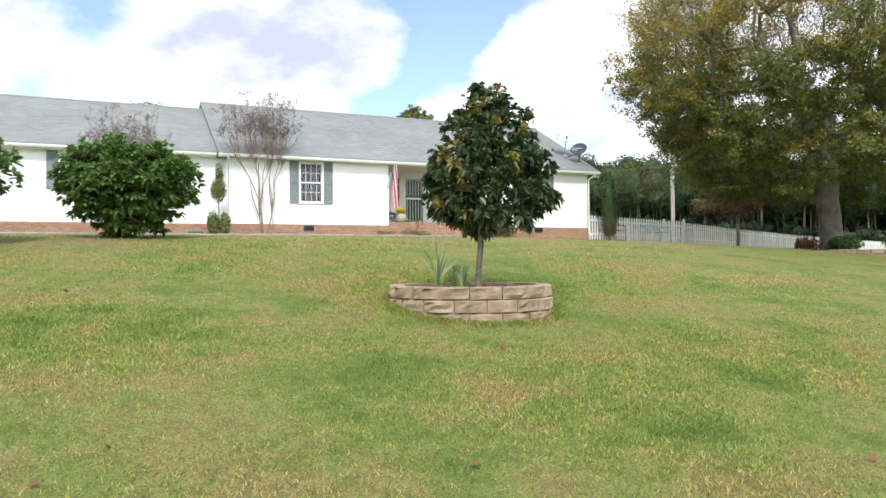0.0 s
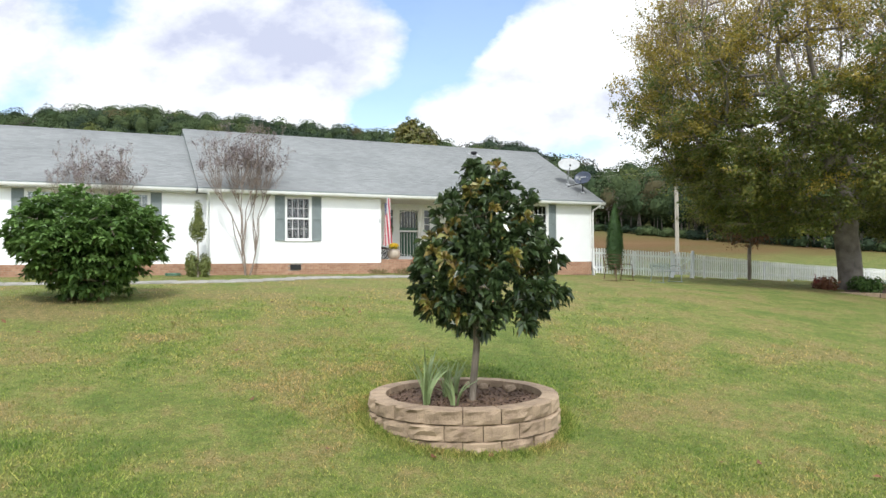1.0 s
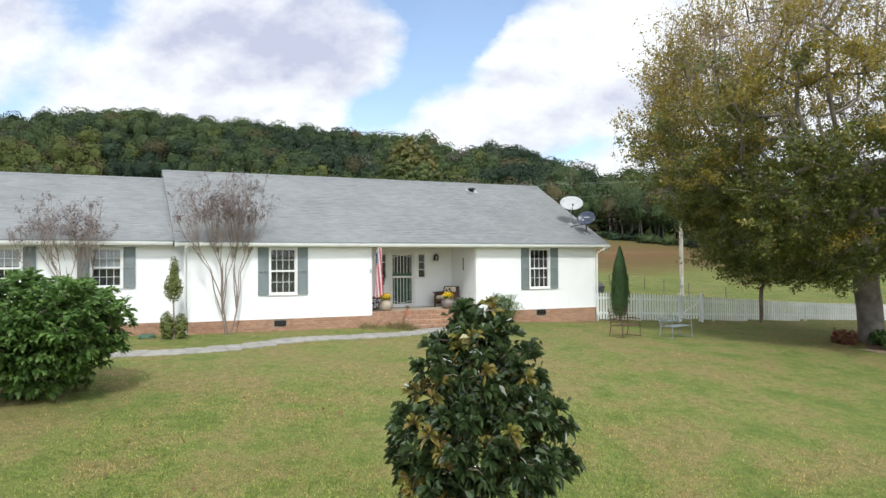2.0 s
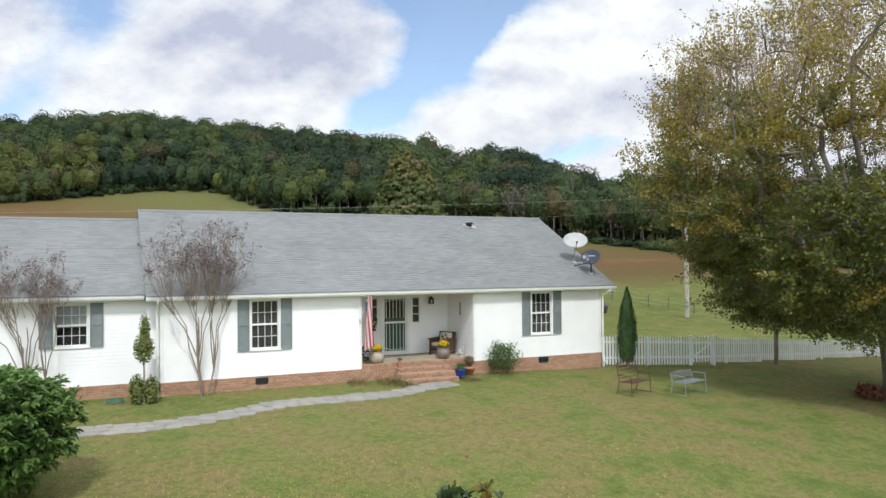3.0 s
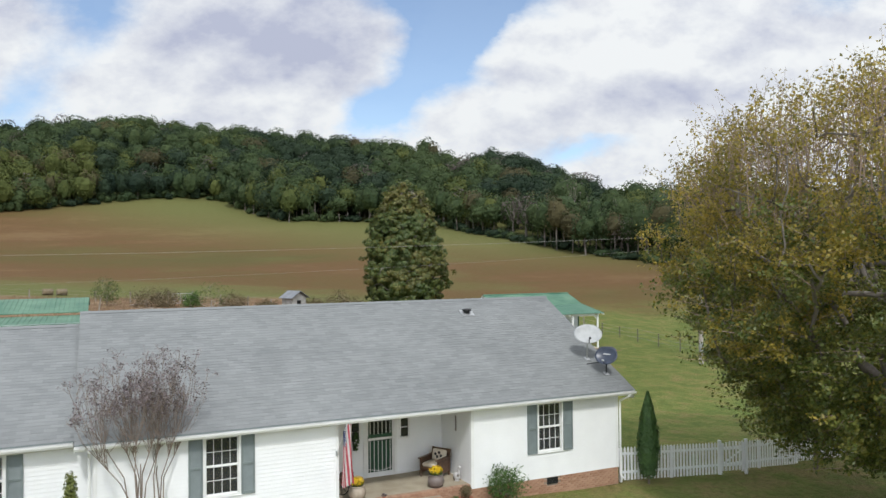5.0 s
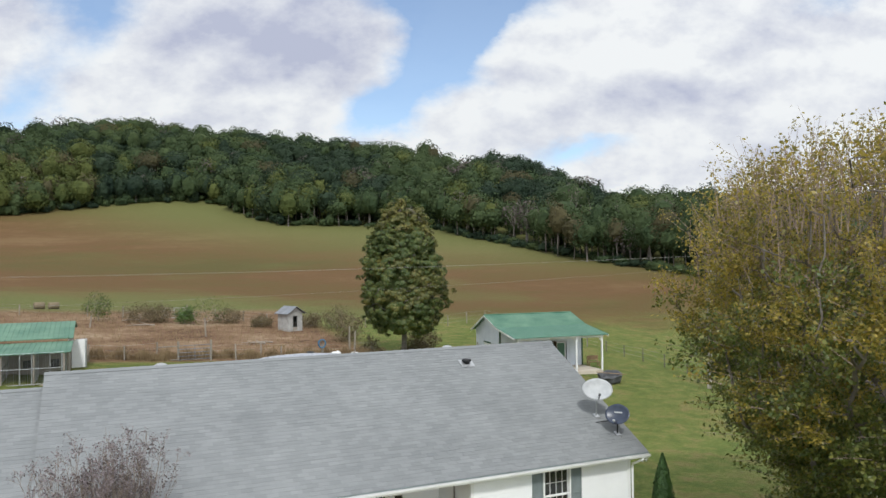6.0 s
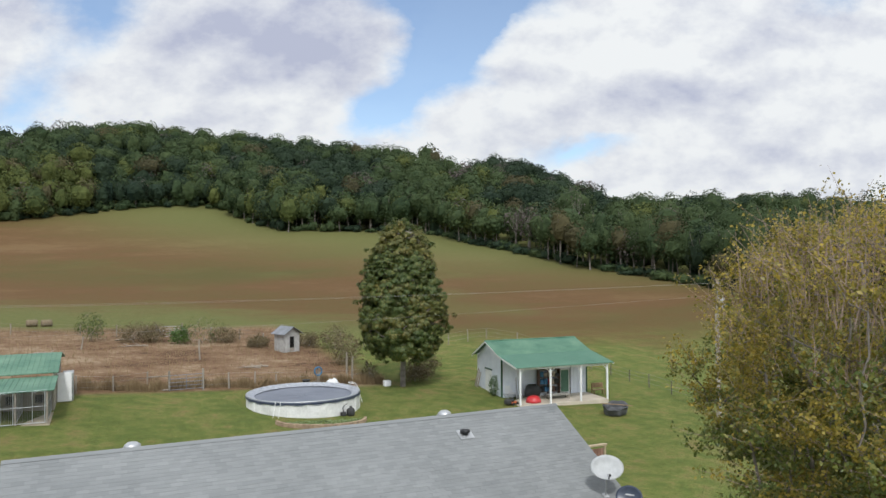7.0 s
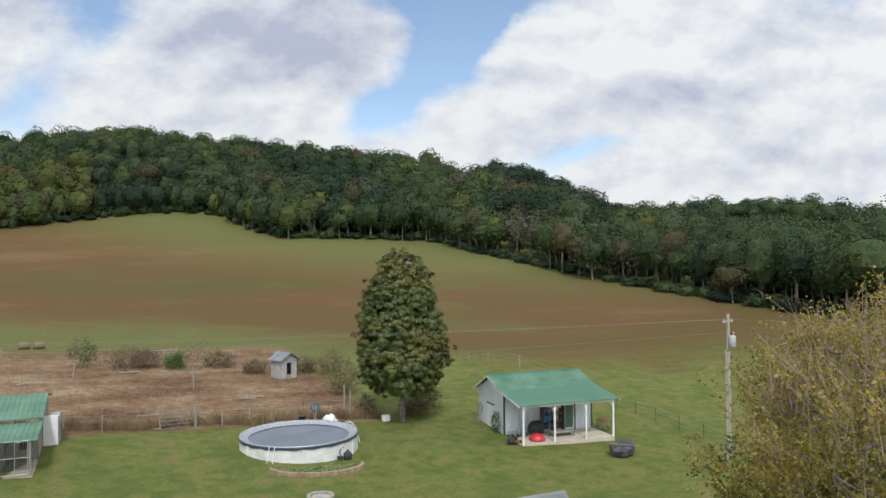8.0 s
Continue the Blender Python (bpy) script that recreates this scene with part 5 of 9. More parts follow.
def round_bush(name, label, x, y, r, h, n, leaf, mat, seed, category="shrub"):
    rng = np.random.default_rng(seed)
    t = thing(name, label, category, x, y, gz(x, y))
    att = in_egg(rng, 430, (0, 0, h * 0.58), (r, r, h * 0.42), 0.62, -0.8) + in_egg(rng, 70, (0, 0, h * 0.25), (r * 0.6, r * 0.6, h * 0.22), 0.3)
    wood, tips, nodes = skeleton((0, 0, 0), [(0, 0, -0.1), (0, 0, 0.15), (0.02, 0, 0.4)], [Vector(p) for p in att], rng, 0.09, 2.0, 0.006, 0.1)
    own("stem", wood, M_BARK, t)
    inner = Geo()
    rr = random.Random(seed)
    for p in in_egg(rng, 14, (0, 0, h * 0.56), (r * 0.45, r * 0.45, h * 0.20)):
        inner.lump(tuple(p), r * 0.24, rr, 0.3, 5, 7)
    # whorls of drooping leaves round each shoot
    ends = np.repeat(np.array([tuple(p) for p in tips]), 3, axis=0)
    ends = ends + np.clip(rng.normal(size=ends.shape), -1.5, 1.5) * r * np.array((0.09, 0.09, 0.06))
    base = np.repeat(ends, n, axis=0)
    k = len(base)
    out = unit(base - np.array((0, 0, h * 0.40)))
    way = unit(rng.normal(size=(k, 3)) * np.array((1, 1, 0.35)) + out * 0.7 + np.array((0, 0, -0.15)))
    size = rng.uniform(0.7, 1.25, (k, 1)) * leaf
    side = unit(np.cross(way, np.array((0, 0, 1.0)) + rng.normal(size=(k, 3)) * 0.25))
    up = np.cross(side, way)
    v = np.empty((k, 4, 3))
    v[:, 0] = base + way * size * 0.15
    v[:, 1] = base + way * size * 0.65 + side * size * 0.27 + up * size * 0.05
    v[:, 2] = base + way * size * 1.1 - np.array((0, 0, 0.22)) * size
    v[:, 3] = base + way * size * 0.65 - side * size * 0.27 + up * size * 0.05
    own("foliage", quads_mesh("foliage", v.reshape(-1, 3), k, mat), mat, t)
    own("inner_foliage", inner, mat, t)
    return t


round_bush("broadleaf_bush", "large rounded bush with broad green leaves on the lawn", -20.1, -8.0, 1.66, 2.5, 13, 0.17, M_LEAF_FIG, 41)
round_bush("broadleaf_bush", "rounded green bush on the lawn's edge", -24.2, -10.2, 1.63, 2.65, 13, 0.17, M_LEAF_FIG, 42)


def crape_myrtle(x, y, h, r, seed, label, thick=1.0, lean=0.0):
    """A few thin stems forking from one foot into a brush of fine upright twigs."""
    rng = np.random.default_rng(seed)
    t = thing("crape_myrtle", label, "tree", x, y, gz(x, y), group="crape myrtles by the wall")
    fine, seeds, arms = Geo(), [], []
    for k in range(3):
        a = 2.1 * k + rng.uniform(-0.3, 0.3)
        foot = Vector((0.09 * math.cos(a), 0.07 * math.sin(a), -0.1))
        fork = foot + Vector((0.24 * math.cos(a), 0.12 * math.sin(a), h * rng.uniform(0.13, 0.24)))
        stem = Geo().tube([foot, foot.lerp(fork, 0.5) + Vector((0.02, 0, 0)), fork], [0.036, 0.028, 0.024], 6, cap=False)
        for j in range(4):
            b = a + (j - 1.5) * 0.62 + rng.uniform(-0.2, 0.2)
            q = rng.uniform(0.20, 0.80)
            end = Vector((r * q * math.cos(b) + lean, r * 0.6 * q * math.sin(b), h * rng.uniform(0.52, 0.62)))
            mid = fork.lerp(end, 0.5) + Vector((-0.10 * math.cos(b), 0, 0.16)) + Vector((rng.normal() * 0.05, 0, 0))
            stem.tube([fork, fork.lerp(mid, 0.55) + Vector((rng.normal() * 0.03, 0, 0)), mid, end], [0.021, 0.018, 0.015, 0.009], 5, cap=False)
            arms.append((mid, end))
        own("stem", stem, M_STEM, t, "slim grey-brown stem")
    for mid, end in arms:
        for _ in range(int(18 * thick)):
            f = rng.uniform(0.5, 1.0)
            p = mid.lerp(end, f)
            top = Vector((p.x * 1.15 + rng.normal() * 0.32, p.y * 1.2 + rng.normal() * 0.26, h * min(1.0, 0.70 + abs(rng.normal()) * 0.13 + 0.05 * rng.uniform())))
            reach = math.hypot((top.x - lean) / r, top.y / (r * 0.7))
            top.z -= 0.075 * h * min(1.6, reach * reach)
            bend = p.lerp(top, 0.5) + Vector((top.x - p.x, top.y - p.y, 0)) * 0.15
            fine.tube([p, bend, top], [0.0075, 0.0055, 0.003], 3, cap=False)
            tuft = rng.uniform() < 0.75
            for _ in range(4):
                g = rng.uniform(0.45, 1.0)
                q = bend.lerp(top, g)
                e = q + Vector((rng.normal() * 0.12, rng.normal() * 0.12, rng.uniform(0.14, 0.36)))
                fine.tube([q, e], [0.0045, 0.0025], 3, cap=False)
                if tuft and g > 0.55:
                    seeds.append((q, e))
    own("twig_spray", fine, M_STEM, t, "fine upright mauve-grey twigs")
    ends = [q.lerp(e, rng.uniform(0.3, 1.0)) for q, e in seeds]
    pos, way, s = leaves_round(ends, 11, 0.06, 0.058, rng)
    own("crown", leaf_mesh("crown", pos, way, s, M_LEAF_CRAPE, rng, 1.6), M_LEAF_CRAPE, t, "thin dry mauve-brown seed heads and leaves")


crape_myrtle(-15.16, -0.45, 5.35, 1.75, 51, "crape myrtle with bare stems and dry mauve tops", 1.0, -0.08)
crape_myrtle(-19.75, -0.35, 4.5, 1.85, 52, "smaller crape myrtle with bare stems and thin dry tops", 0.6, -0.1)


def cone_tree(name, label, x, y, h, r, n, leaf, mat, seed, trunk=0.35, egg=1.4):
    """A dense evergreen cone of upright sprays."""
    rng = np.random.default_rng(seed)
    t = thing(name, label, "tree", x, y, gz(x, y))
    own("trunk", Geo().tube([(0, 0, -0.1), (0, 0, h * 0.6)], [0.05, 0.02], 6), M_BARK, t)
    f = rng.uniform(0, 1, n) ** 0.8
    prof = np.sin(np.clip(f * 0.93 + 0.07, 0, 1) ** (1 / egg) * math.pi) ** 0.8
    a = rng.uniform(0, 6.283, n)
    rad = r * prof * rng.uniform(0.72, 1.06, n) * (1 + 0.06 * np.sin(a * 5 + f * 20))
    pos = np.stack([rad * np.cos(a), rad * np.sin(a), trunk + f * (h - trunk)], 1)
    way = unit(np.stack([np.cos(a), np.sin(a), np.full(n, 0.35)], 1) + rng.normal(size=(n, 3)) * 0.35)
    s = rng.uniform(0.7, 1.3, n) * leaf
    own("foliage", leaf_mesh("foliage", pos, way, s, mat, rng, 1.5), mat, t)
    g = Geo()
    k = 9
    g.lathe([(0.02, trunk)] + [(r * 0.78 * math.sin(((i / k) * 0.93 + 0.07) ** (1 / egg) * math.pi) ** 0.8, trunk + (h - trunk) * i / k) for i in range(1, k)] + [(0.02, h * 0.99)], n=10)
    own("inner_foliage", g, mat, t, smooth=True)
    return t


cone_tree("arborvitae", "narrow dark green arborvitae beside the fence", 1.01, -0.37, 3.2, 0.37, 6500, 0.075, M_LEAF_ARB, 61, 0.25)

# ---- in front of the house ----
def spray(name, parent, n, c, r, leaf, mat, seed, long=1.6, lift=0.0, label=""):
    """A cloud of leaves in an ellipsoid, as one part."""
    rng = np.random.default_rng(seed)
    d = unit(rng.normal(size=(n, 3)))
    p = np.array(c) + d * np.array(r) * rng.uniform(0.35, 1.05, (n, 1))
    way = unit(d + rng.normal(size=(n, 3)) * 0.6 + np.array((0, 0, lift)))
    return own(name, leaf_mesh(name, p, way, rng.uniform(0.7, 1.3, n) * leaf, mat, rng, long), mat, parent, label)


def blades(name, parent, n, r, h, w, mat, seed, spread=0.9, label=""):
    """Long arching leaves from one foot."""
    rng = np.random.default_rng(seed)
    g = Geo()
    for i in range(n):
        a, q = rng.uniform(0, 6.28), rng.uniform(0, 1) ** 0.5
        f = Vector((r * q * math.cos(a) * 0.4, r * q * math.sin(a) * 0.4, 0))
        out = Vector((math.cos(a), math.sin(a), 0)) * spread * q * rng.uniform(0.4, 1.0)
        hh, ww = h * rng.uniform(0.6, 1.0), w * rng.uniform(0.7, 1.1)
        side = Vector((-math.sin(a + 0.6), math.cos(a + 0.6), 0)) * ww
        k, pts = 5, []
        for j in range(k + 1):
            t = j / k
            c = f + out * hh * t * t + Vector((0, 0, hh * (t - 0.28 * q * t * t)))
            s = side * (1 - t ** 2.2) * (0.7 + 0.6 * t)
            pts += [c - s, c + s]
        g.add(pts, [(2 * j, 2 * j + 1, 2 * j + 3, 2 * j + 2) for j in range(k)])
    return own(name, g, mat, parent, label)


def pot(name, label, x, y, z, prof, mat, category="planter", group=""):
    t = thing(name, label, category, x, y, z, group=group)
    own("pot", Geo().lathe(prof, n=24), mat, t, smooth=True)
    return t


URN = [(0.13, 0.0), (0.20, 0.05), (0.25, 0.14), (0.26, 0.22), (0.24, 0.31), (0.20, 0.36), (0.225, 0.385), (0.225, 0.40), (0.185, 0.40), (0.17, 0.35)]
for x, y, mat, lab, sd in ((-9.30, 0.28, M_POTTAN, "tan stone pot of yellow mums on the porch", 71), (-6.74, 0.30, M_POTDARK, "brown-grey glazed pot of yellow mums on the porch", 72)):
    t = pot("flower_pot", lab, x, y, FLOOR, URN, mat, "planter", "mum pots on the porch")
    own("soil", Geo().lathe([(0.0, 0.352), (0.175, 0.353)], n=16), M_MULCH, t)
    spray("leaves", t, 420, (0, 0, 0.47), (0.20, 0.20, 0.13), 0.05, M_LEAF_BUSH, sd)
    spray("bloom", t, 620, (0, 0, 0.53), (0.21, 0.21, 0.13), 0.05, M_MUM, sd + 10, 1.1, 0.5, "dense yellow mum blossoms")
t = pot("flower_pot", "cobalt blue glazed pot with grassy herbs by the steps", -6.50, -0.62, gz(-6.5, -0.62), [(0.12, 0), (0.16, 0.06), (0.19, 0.22), (0.20, 0.28), (0.22, 0.29), (0.22, 0.32), (0.18, 0.32), (0.17, 0.27)], M_POTBLUE)
spray("leaves", t, 500, (0, 0, 0.40), (0.20, 0.20, 0.13), 0.07, M_LEAF_BUSH, 73, 3.5, 0.6)
t = pot("flower_pot", "terracotta pot with a small shrub by the steps", -6.02, -0.32, gz(-6.02, -0.32), [(0.13, 0), (0.19, 0.24), (0.23, 0.25), (0.235, 0.34), (0.20, 0.34), (0.18, 0.27)], M_TERRA)
spray("leaves", t, 420, (0, 0, 0.52), (0.19, 0.19, 0.22), 0.06, M_BRUSH, 74)


def mission_chair(x, y, turn):
    t = thing("porch_chair", "brown mission armchair with cream cushions on the porch", "chair", x, y, FLOOR, turn=turn)
    for sx in (-0.34, 0.34):
        for sy in (-0.32, 0.30):
            own("leg", Geo().soft_box(sx - 0.03, sx + 0.03, sy - 0.03, sy + 0.03, 0, 0.58 if sy < 0 else 0.60, 0.005), M_DARKWOOD, t)
        own("armrest", Geo().soft_box(sx - 0.065, sx + 0.065, -0.42, 0.36, 0.58, 0.615, 0.008), M_DARKWOOD, t)
        own("side_panel", Geo().box(sx - 0.012, sx + 0.012, -0.29, 0.27, 0.12, 0.58), M_DARKWOOD, t)
    own("seat_rail", Geo().soft_box(-0.31, 0.31, -0.345, 0.30, 0.24, 0.33, 0.008), M_DARKWOOD, t)
    own("seat_cushion", Geo().soft_box(-0.29, 0.29, -0.35, 0.24, 0.33, 0.46, 0.035), M_CUSHION, t, "cream seat cushion", True)
    m = pose(0, 0.26, 0.36, -14, 0, 0)
    own("backrest", Geo().soft_box(-0.36, 0.36, -0.02, 0.04, 0, 0.48, 0.01, m), M_DARKWOOD, t)
    own("back_cushion", Geo().soft_box(-0.27, 0.27, -0.13, -0.02, 0.05, 0.43, 0.045, m), M_CUSHION, t, "patterned cream back cushion", True)
    for k, (a, b) in enumerate(((-0.12, 0.26), (0.02, 0.32), (0.10, 0.22), (-0.04, 0.18))):
        own("cushion_motif", Geo().lathe([(0.0, 0), (0.05, 0.001), (0.0, 0.006)], n=9, m=m @ pose(a, -0.135, b, 90, 0, 0)), M_DARK, t)


mission_chair(-6.25, 1.45, -58)


def wheel_bench():
    t = thing("garden_bench", "black iron bench with wagon-wheel scrolls on the porch", "bench", -9.42, 1.15, FLOOR, turn=62)
    for sx in (-0.42, 0.42):
        ring = [(sx, 0.22 * math.cos(a), 0.26 + 0.24 * math.sin(a)) for a in np.linspace(0, 2 * math.pi, 21)]
        w = own("wheel", Geo().tube(ring, 0.016, 6), M_DARK, t)
        for k in range(4):
            a = k * math.pi / 4
            own("spoke", Geo().tube([(sx, -0.22 * math.cos(a), 0.26 - 0.24 * math.sin(a)), (sx, 0.22 * math.cos(a), 0.26 + 0.24 * math.sin(a))], 0.009, 5), M_DARK, w)
    for k in range(5):
        yy = -0.18 + 0.09 * k
        own("seat_slat", Geo().soft_box(-0.46, 0.46, yy - 0.035, yy + 0.035, 0.43, 0.455, 0.005), M_DARKWOOD, t)
    for hh in (0.0, 0.16):
        arc = [(-0.45 + 0.9 * k / 14, 0.26, 0.52 + hh + 0.22 * math.sin(math.pi * k / 14)) for k in range(15)]
        own("back_arch", Geo().tube(arc, 0.014, 6), M_DARK, t)
    for k in range(5):
        xx = -0.36 + 0.18 * k
        own("back_bar", Geo().tube([(xx, 0.25, 0.44), (xx, 0.26, 0.68 + 0.16 * math.sin(math.pi * (xx + 0.45) / 0.9))], 0.008, 5), M_DARK, t)


wheel_bench()


def goose():
    t = thing("goose_ornament", "white plaster goose ornament by the porch wall", "ornament", -5.86, 0.62, FLOOR)
    rr = random.Random(3)
    g = Geo().lump((0, 0.02, 0.14), (0.10, 0.17, 0.12), rr, 0.05, 8, 12)
    g.tube([(0, -0.10, 0.18), (0, -0.15, 0.28), (0, -0.13, 0.40), (0, -0.15, 0.47), (0, -0.19, 0.48), (0, -0.26, 0.46)], [0.06, 0.035, 0.028, 0.04, 0.035, 0.008], 10)
    g.lathe([(0.09, 0.0), (0.07, 0.03)], n=14)
    own("body", g, M_WHITECLOTH, t, smooth=True)


goose()


def flag():
    t = thing("flag", "striped red and white flag hanging from a wall pole", "flag", -10.0, -0.03, 1.62)
    own("pole", Geo().tube([(0, 0, 0), (0.25, -0.34, 0.98)], 0.013, 8), M_WHITEWOOD, t)
    own("bracket", Geo().soft_box(-0.035, 0.035, -0.02, 0.012, -0.08, 0.08, 0.006), M_GALV, t)
    own("finial", Geo().lathe([(0.0, 0.97), (0.028, 1.0), (0.0, 1.03)], x=0.255, y=-0.345, n=10), M_GALV, t)

    def at(u, v):
        # u across the folded cloth, v down it
        x = 0.22 + 0.06 * v + (u - 0.5) * (0.24 + 0.13 * v) + 0.04 * math.sin(9 * u + 3 * v)
        y = -0.16 - 0.12 * (1 - v) + 0.055 * math.sin(u * 15 + 2.2 * v) * (0.5 + 0.6 * v)
        return (x, y, 0.95 - 0.26 * (1 - u) * (1 - v) - 1.85 * v - 0.08 * math.sin(u * 6))

    for s in range(13):
        g = Geo()
        k, v0 = 18, (0.28 if s < 7 else 0.0)
        for j in range(k + 1):
            v = v0 + (1 - v0) * j / k
            for c in range(3):
                g.v.append(at((s + c / 2) / 13, v))
        for j in range(k):
            for c in range(2):
                a = j * 3 + c
                g.f.append((a, a + 1, a + 4, a + 3))
        own("stripe", g, M_REDCLOTH if s % 2 == 0 else M_WHITECLOTH, t, smooth=True)
    g = Geo()
    for j in range(9):
        for c in range(15):
            g.v.append(at(c / 14 * 7 / 13, 0.28 * j / 8))
    g.f = [(j * 15 + c, j * 15 + c + 1, (j + 1) * 15 + c + 1, (j + 1) * 15 + c) for j in range(8) for c in range(14)]
    can = own("canton", g, M_BLUECLOTH, t, "dark blue field with small white stars", True)
    for j in range(5):
        for c in range(4):
            p = Vector(at((c + 0.5 + 0.5 * (j % 2)) / 4.5 * 7 / 13, 0.28 * (j + 0.5) / 5)) + Vector((0, -0.012, 0))
            own("star", Geo().lathe([(0.0, 0), (0.018, 0.002), (0.0, 0.005)], n=5, m=Matrix.Translation(p) @ pose(0, 0, 0, 90, 0, 0)), M_WHITECLOTH, can)


flag()

# wall lantern, door ornament, thermometer, flood lights
t = thing("wall_lantern", "dark bronze wall lantern beside the door", "lamp", -6.42, PORCH_D, 2.10)
own("back_plate", Geo().soft_box(-0.05, 0.05, -0.03, 0.0, -0.06, 0.12, 0.005), M_DARK, t)
own("cage", pierced(Geo(), -0.075, 0.075, -0.10, 0.10, -0.21, -0.19, [(-0.055, 0.055, -0.08, 0.08)]).box(-0.075, -0.06, -0.19, -0.05, -0.10, 0.10).box(0.06, 0.075, -0.19, -0.05, -0.10, 0.10), M_DARK, t)
own("cap", Geo().lathe([(0.11, 0.10), (0.09, 0.12), (0.02, 0.19), (0.0, 0.2)], y=-0.12, n=8), M_DARK, t)
own("glass", Geo().lathe([(0.05, -0.09), (0.05, 0.09)], y=-0.12, n=10), M_WHITECLOTH, t)
t = thing("door_wreath", "dark hanging wreath ornament with pale flowers", "ornament", -8.74, PORCH_D - 0.06, 1.35)
spray("greenery", t, 260, (0, -0.03, 0.0), (0.12, 0.05, 0.30), 0.07, M_LEAF_ARB, 75)
own("board", Geo().soft_box(-0.08, 0.08, 0.0, 0.03, -0.30, 0.42, 0.01), M_DARK, t)
for k, (a, b) in enumerate(((0.0, 0.05), (0.05, -0.08), (-0.05, -0.02), (0.02, -0.18))):
    own("flower", Geo().lathe([(0.0, 0), (0.03, 0.004), (0.0, 0.014)], n=7, m=pose(a, -0.09, b, 90, 0, 0)), M_WHITECLOTH, t)
t = thing("thermometer", "narrow grey thermometer on the porch wall", "thermometer", PORCH_R - 0.022, 1.05, 1.85)
own("case", Geo().soft_box(-0.02, 0.0, -0.04, 0.04, -0.24, 0.24, 0.006), M_POTDARK, t)
own("scale", Geo().box(-0.024, -0.02, -0.02, 0.02, -0.19, 0.19), M_GALV, t)
t = thing("flood_light", "pair of white flood bulbs under the eave corner", "lamp", 0.42, -0.10, 2.46)
own("base", Geo().lathe([(0.05, 0.0), (0.05, 0.03)], n=12), M_TRIM, t)
for sx in (-0.09, 0.09):
    bulb = own("bulb", Geo().lathe([(0.02, 0), (0.03, 0.05), (0.06, 0.13), (0.055, 0.15), (0.0, 0.155)], n=12, m=pose(sx * 0.3, -0.02, 0, 118, 0, 20 if sx > 0 else -30)), M_TRIM, t, smooth=True)
t = thing("step_ornament", "small brown figurine on the steps", "ornament", -8.62, -0.16, -0.035)
own("body", Geo().lathe([(0.06, 0), (0.075, 0.08), (0.05, 0.16), (0.06, 0.22), (0.03, 0.28), (0.0, 0.29)], n=10), M_TERRA, t, smooth=True)
spray("dried_leaves", t, 40, (0, 0, 0.30), (0.10, 0.10, 0.05), 0.07, M_LEAF_CRAPE, 76)
t = thing("garden_hose", "coiled green garden hose on the ground by the wall", "hose", -17.62, -0.42, gz(-17.62, -0.42))
for k in range(4):
    own("coil", Geo().tube([((0.26 - 0.02 * (k % 2)) * math.cos(a), (0.24 - 0.02 * (k % 2)) * math.sin(a), 0.03 + 0.022 * k) for a in np.linspace(0, 6.283, 20)], 0.013, 5), M_GREENROOF, t)


# satellite dishes at the roof's corner
def dish(x, y, rx, rz, az, tilt, mat, label, up, seed):
    zb = EAVE_Z + (y - EAVE_Y) * SLOPE + 0.03
    t = thing("satellite_dish", label, "antenna", x, y, zb, group="dishes on the roof")
    own("foot", Geo().soft_box(-0.09, 0.09, -0.10, 0.10, -0.01, 0.012, 0.004, pose(0, 0, 0, math.degrees(math.atan(SLOPE)), 0, 0)), M_GALV, t)
    own("mast", Geo().tube([(0, 0, 0), (0, -0.02, up * 0.5), (0, -0.06, up)], 0.024, 10), M_GALV if mat is M_DISH else M_DARK, t)
    m = pose(0, -0.06, up) @ pose(0, 0, 0, 0, 0, az) @ pose(0, 0, 0, tilt, 0, 0)
    g, k, n = Geo(), 6, 28
    for side in (0, 1):
        for i in range(k + 1):
            for j in range(n):
                r, a = i / k, 2 * math.pi * j / n
                g.v.append(m @ Vector((rx * r * math.cos(a), rz * r * math.sin(a), 0.05 + 0.10 * r * r - 0.012 * side)))
    for i in range(k):
        for j in range(n):
            a, b = i * n + j, i * n + (j + 1) % n
            g.f.append((a, b, b + n, a + n))
            o = (k + 1) * n
            g.f.append((o + a + n, o + b + n, o + b, o + a))
    for j in range(n):
        a, b = k * n + j, k * n + (j + 1) % n
        g.f.append((a, b, b + (k + 1) * n, a + (k + 1) * n))
    own("reflector", g, mat, t, smooth=True)
    tip = m @ Vector((0, -rz * 0.95, 0.46))
    own("feed_arm", Geo().tube([m @ Vector((0, -rz * 0.3, 0.02)), m @ Vector((0, -rz * 1.05, 0.20)), tip], 0.010, 6), M_DARK, t)
    own("feed_horn", Geo().soft_box(-0.035, 0.035, -0.03, 0.03, -0.04, 0.04, 0.008, Matrix.Translation(tip) @ m.to_3x3().to_4x4()), M_DISH if mat is M_NAVY else M_DARK, t)
    return t


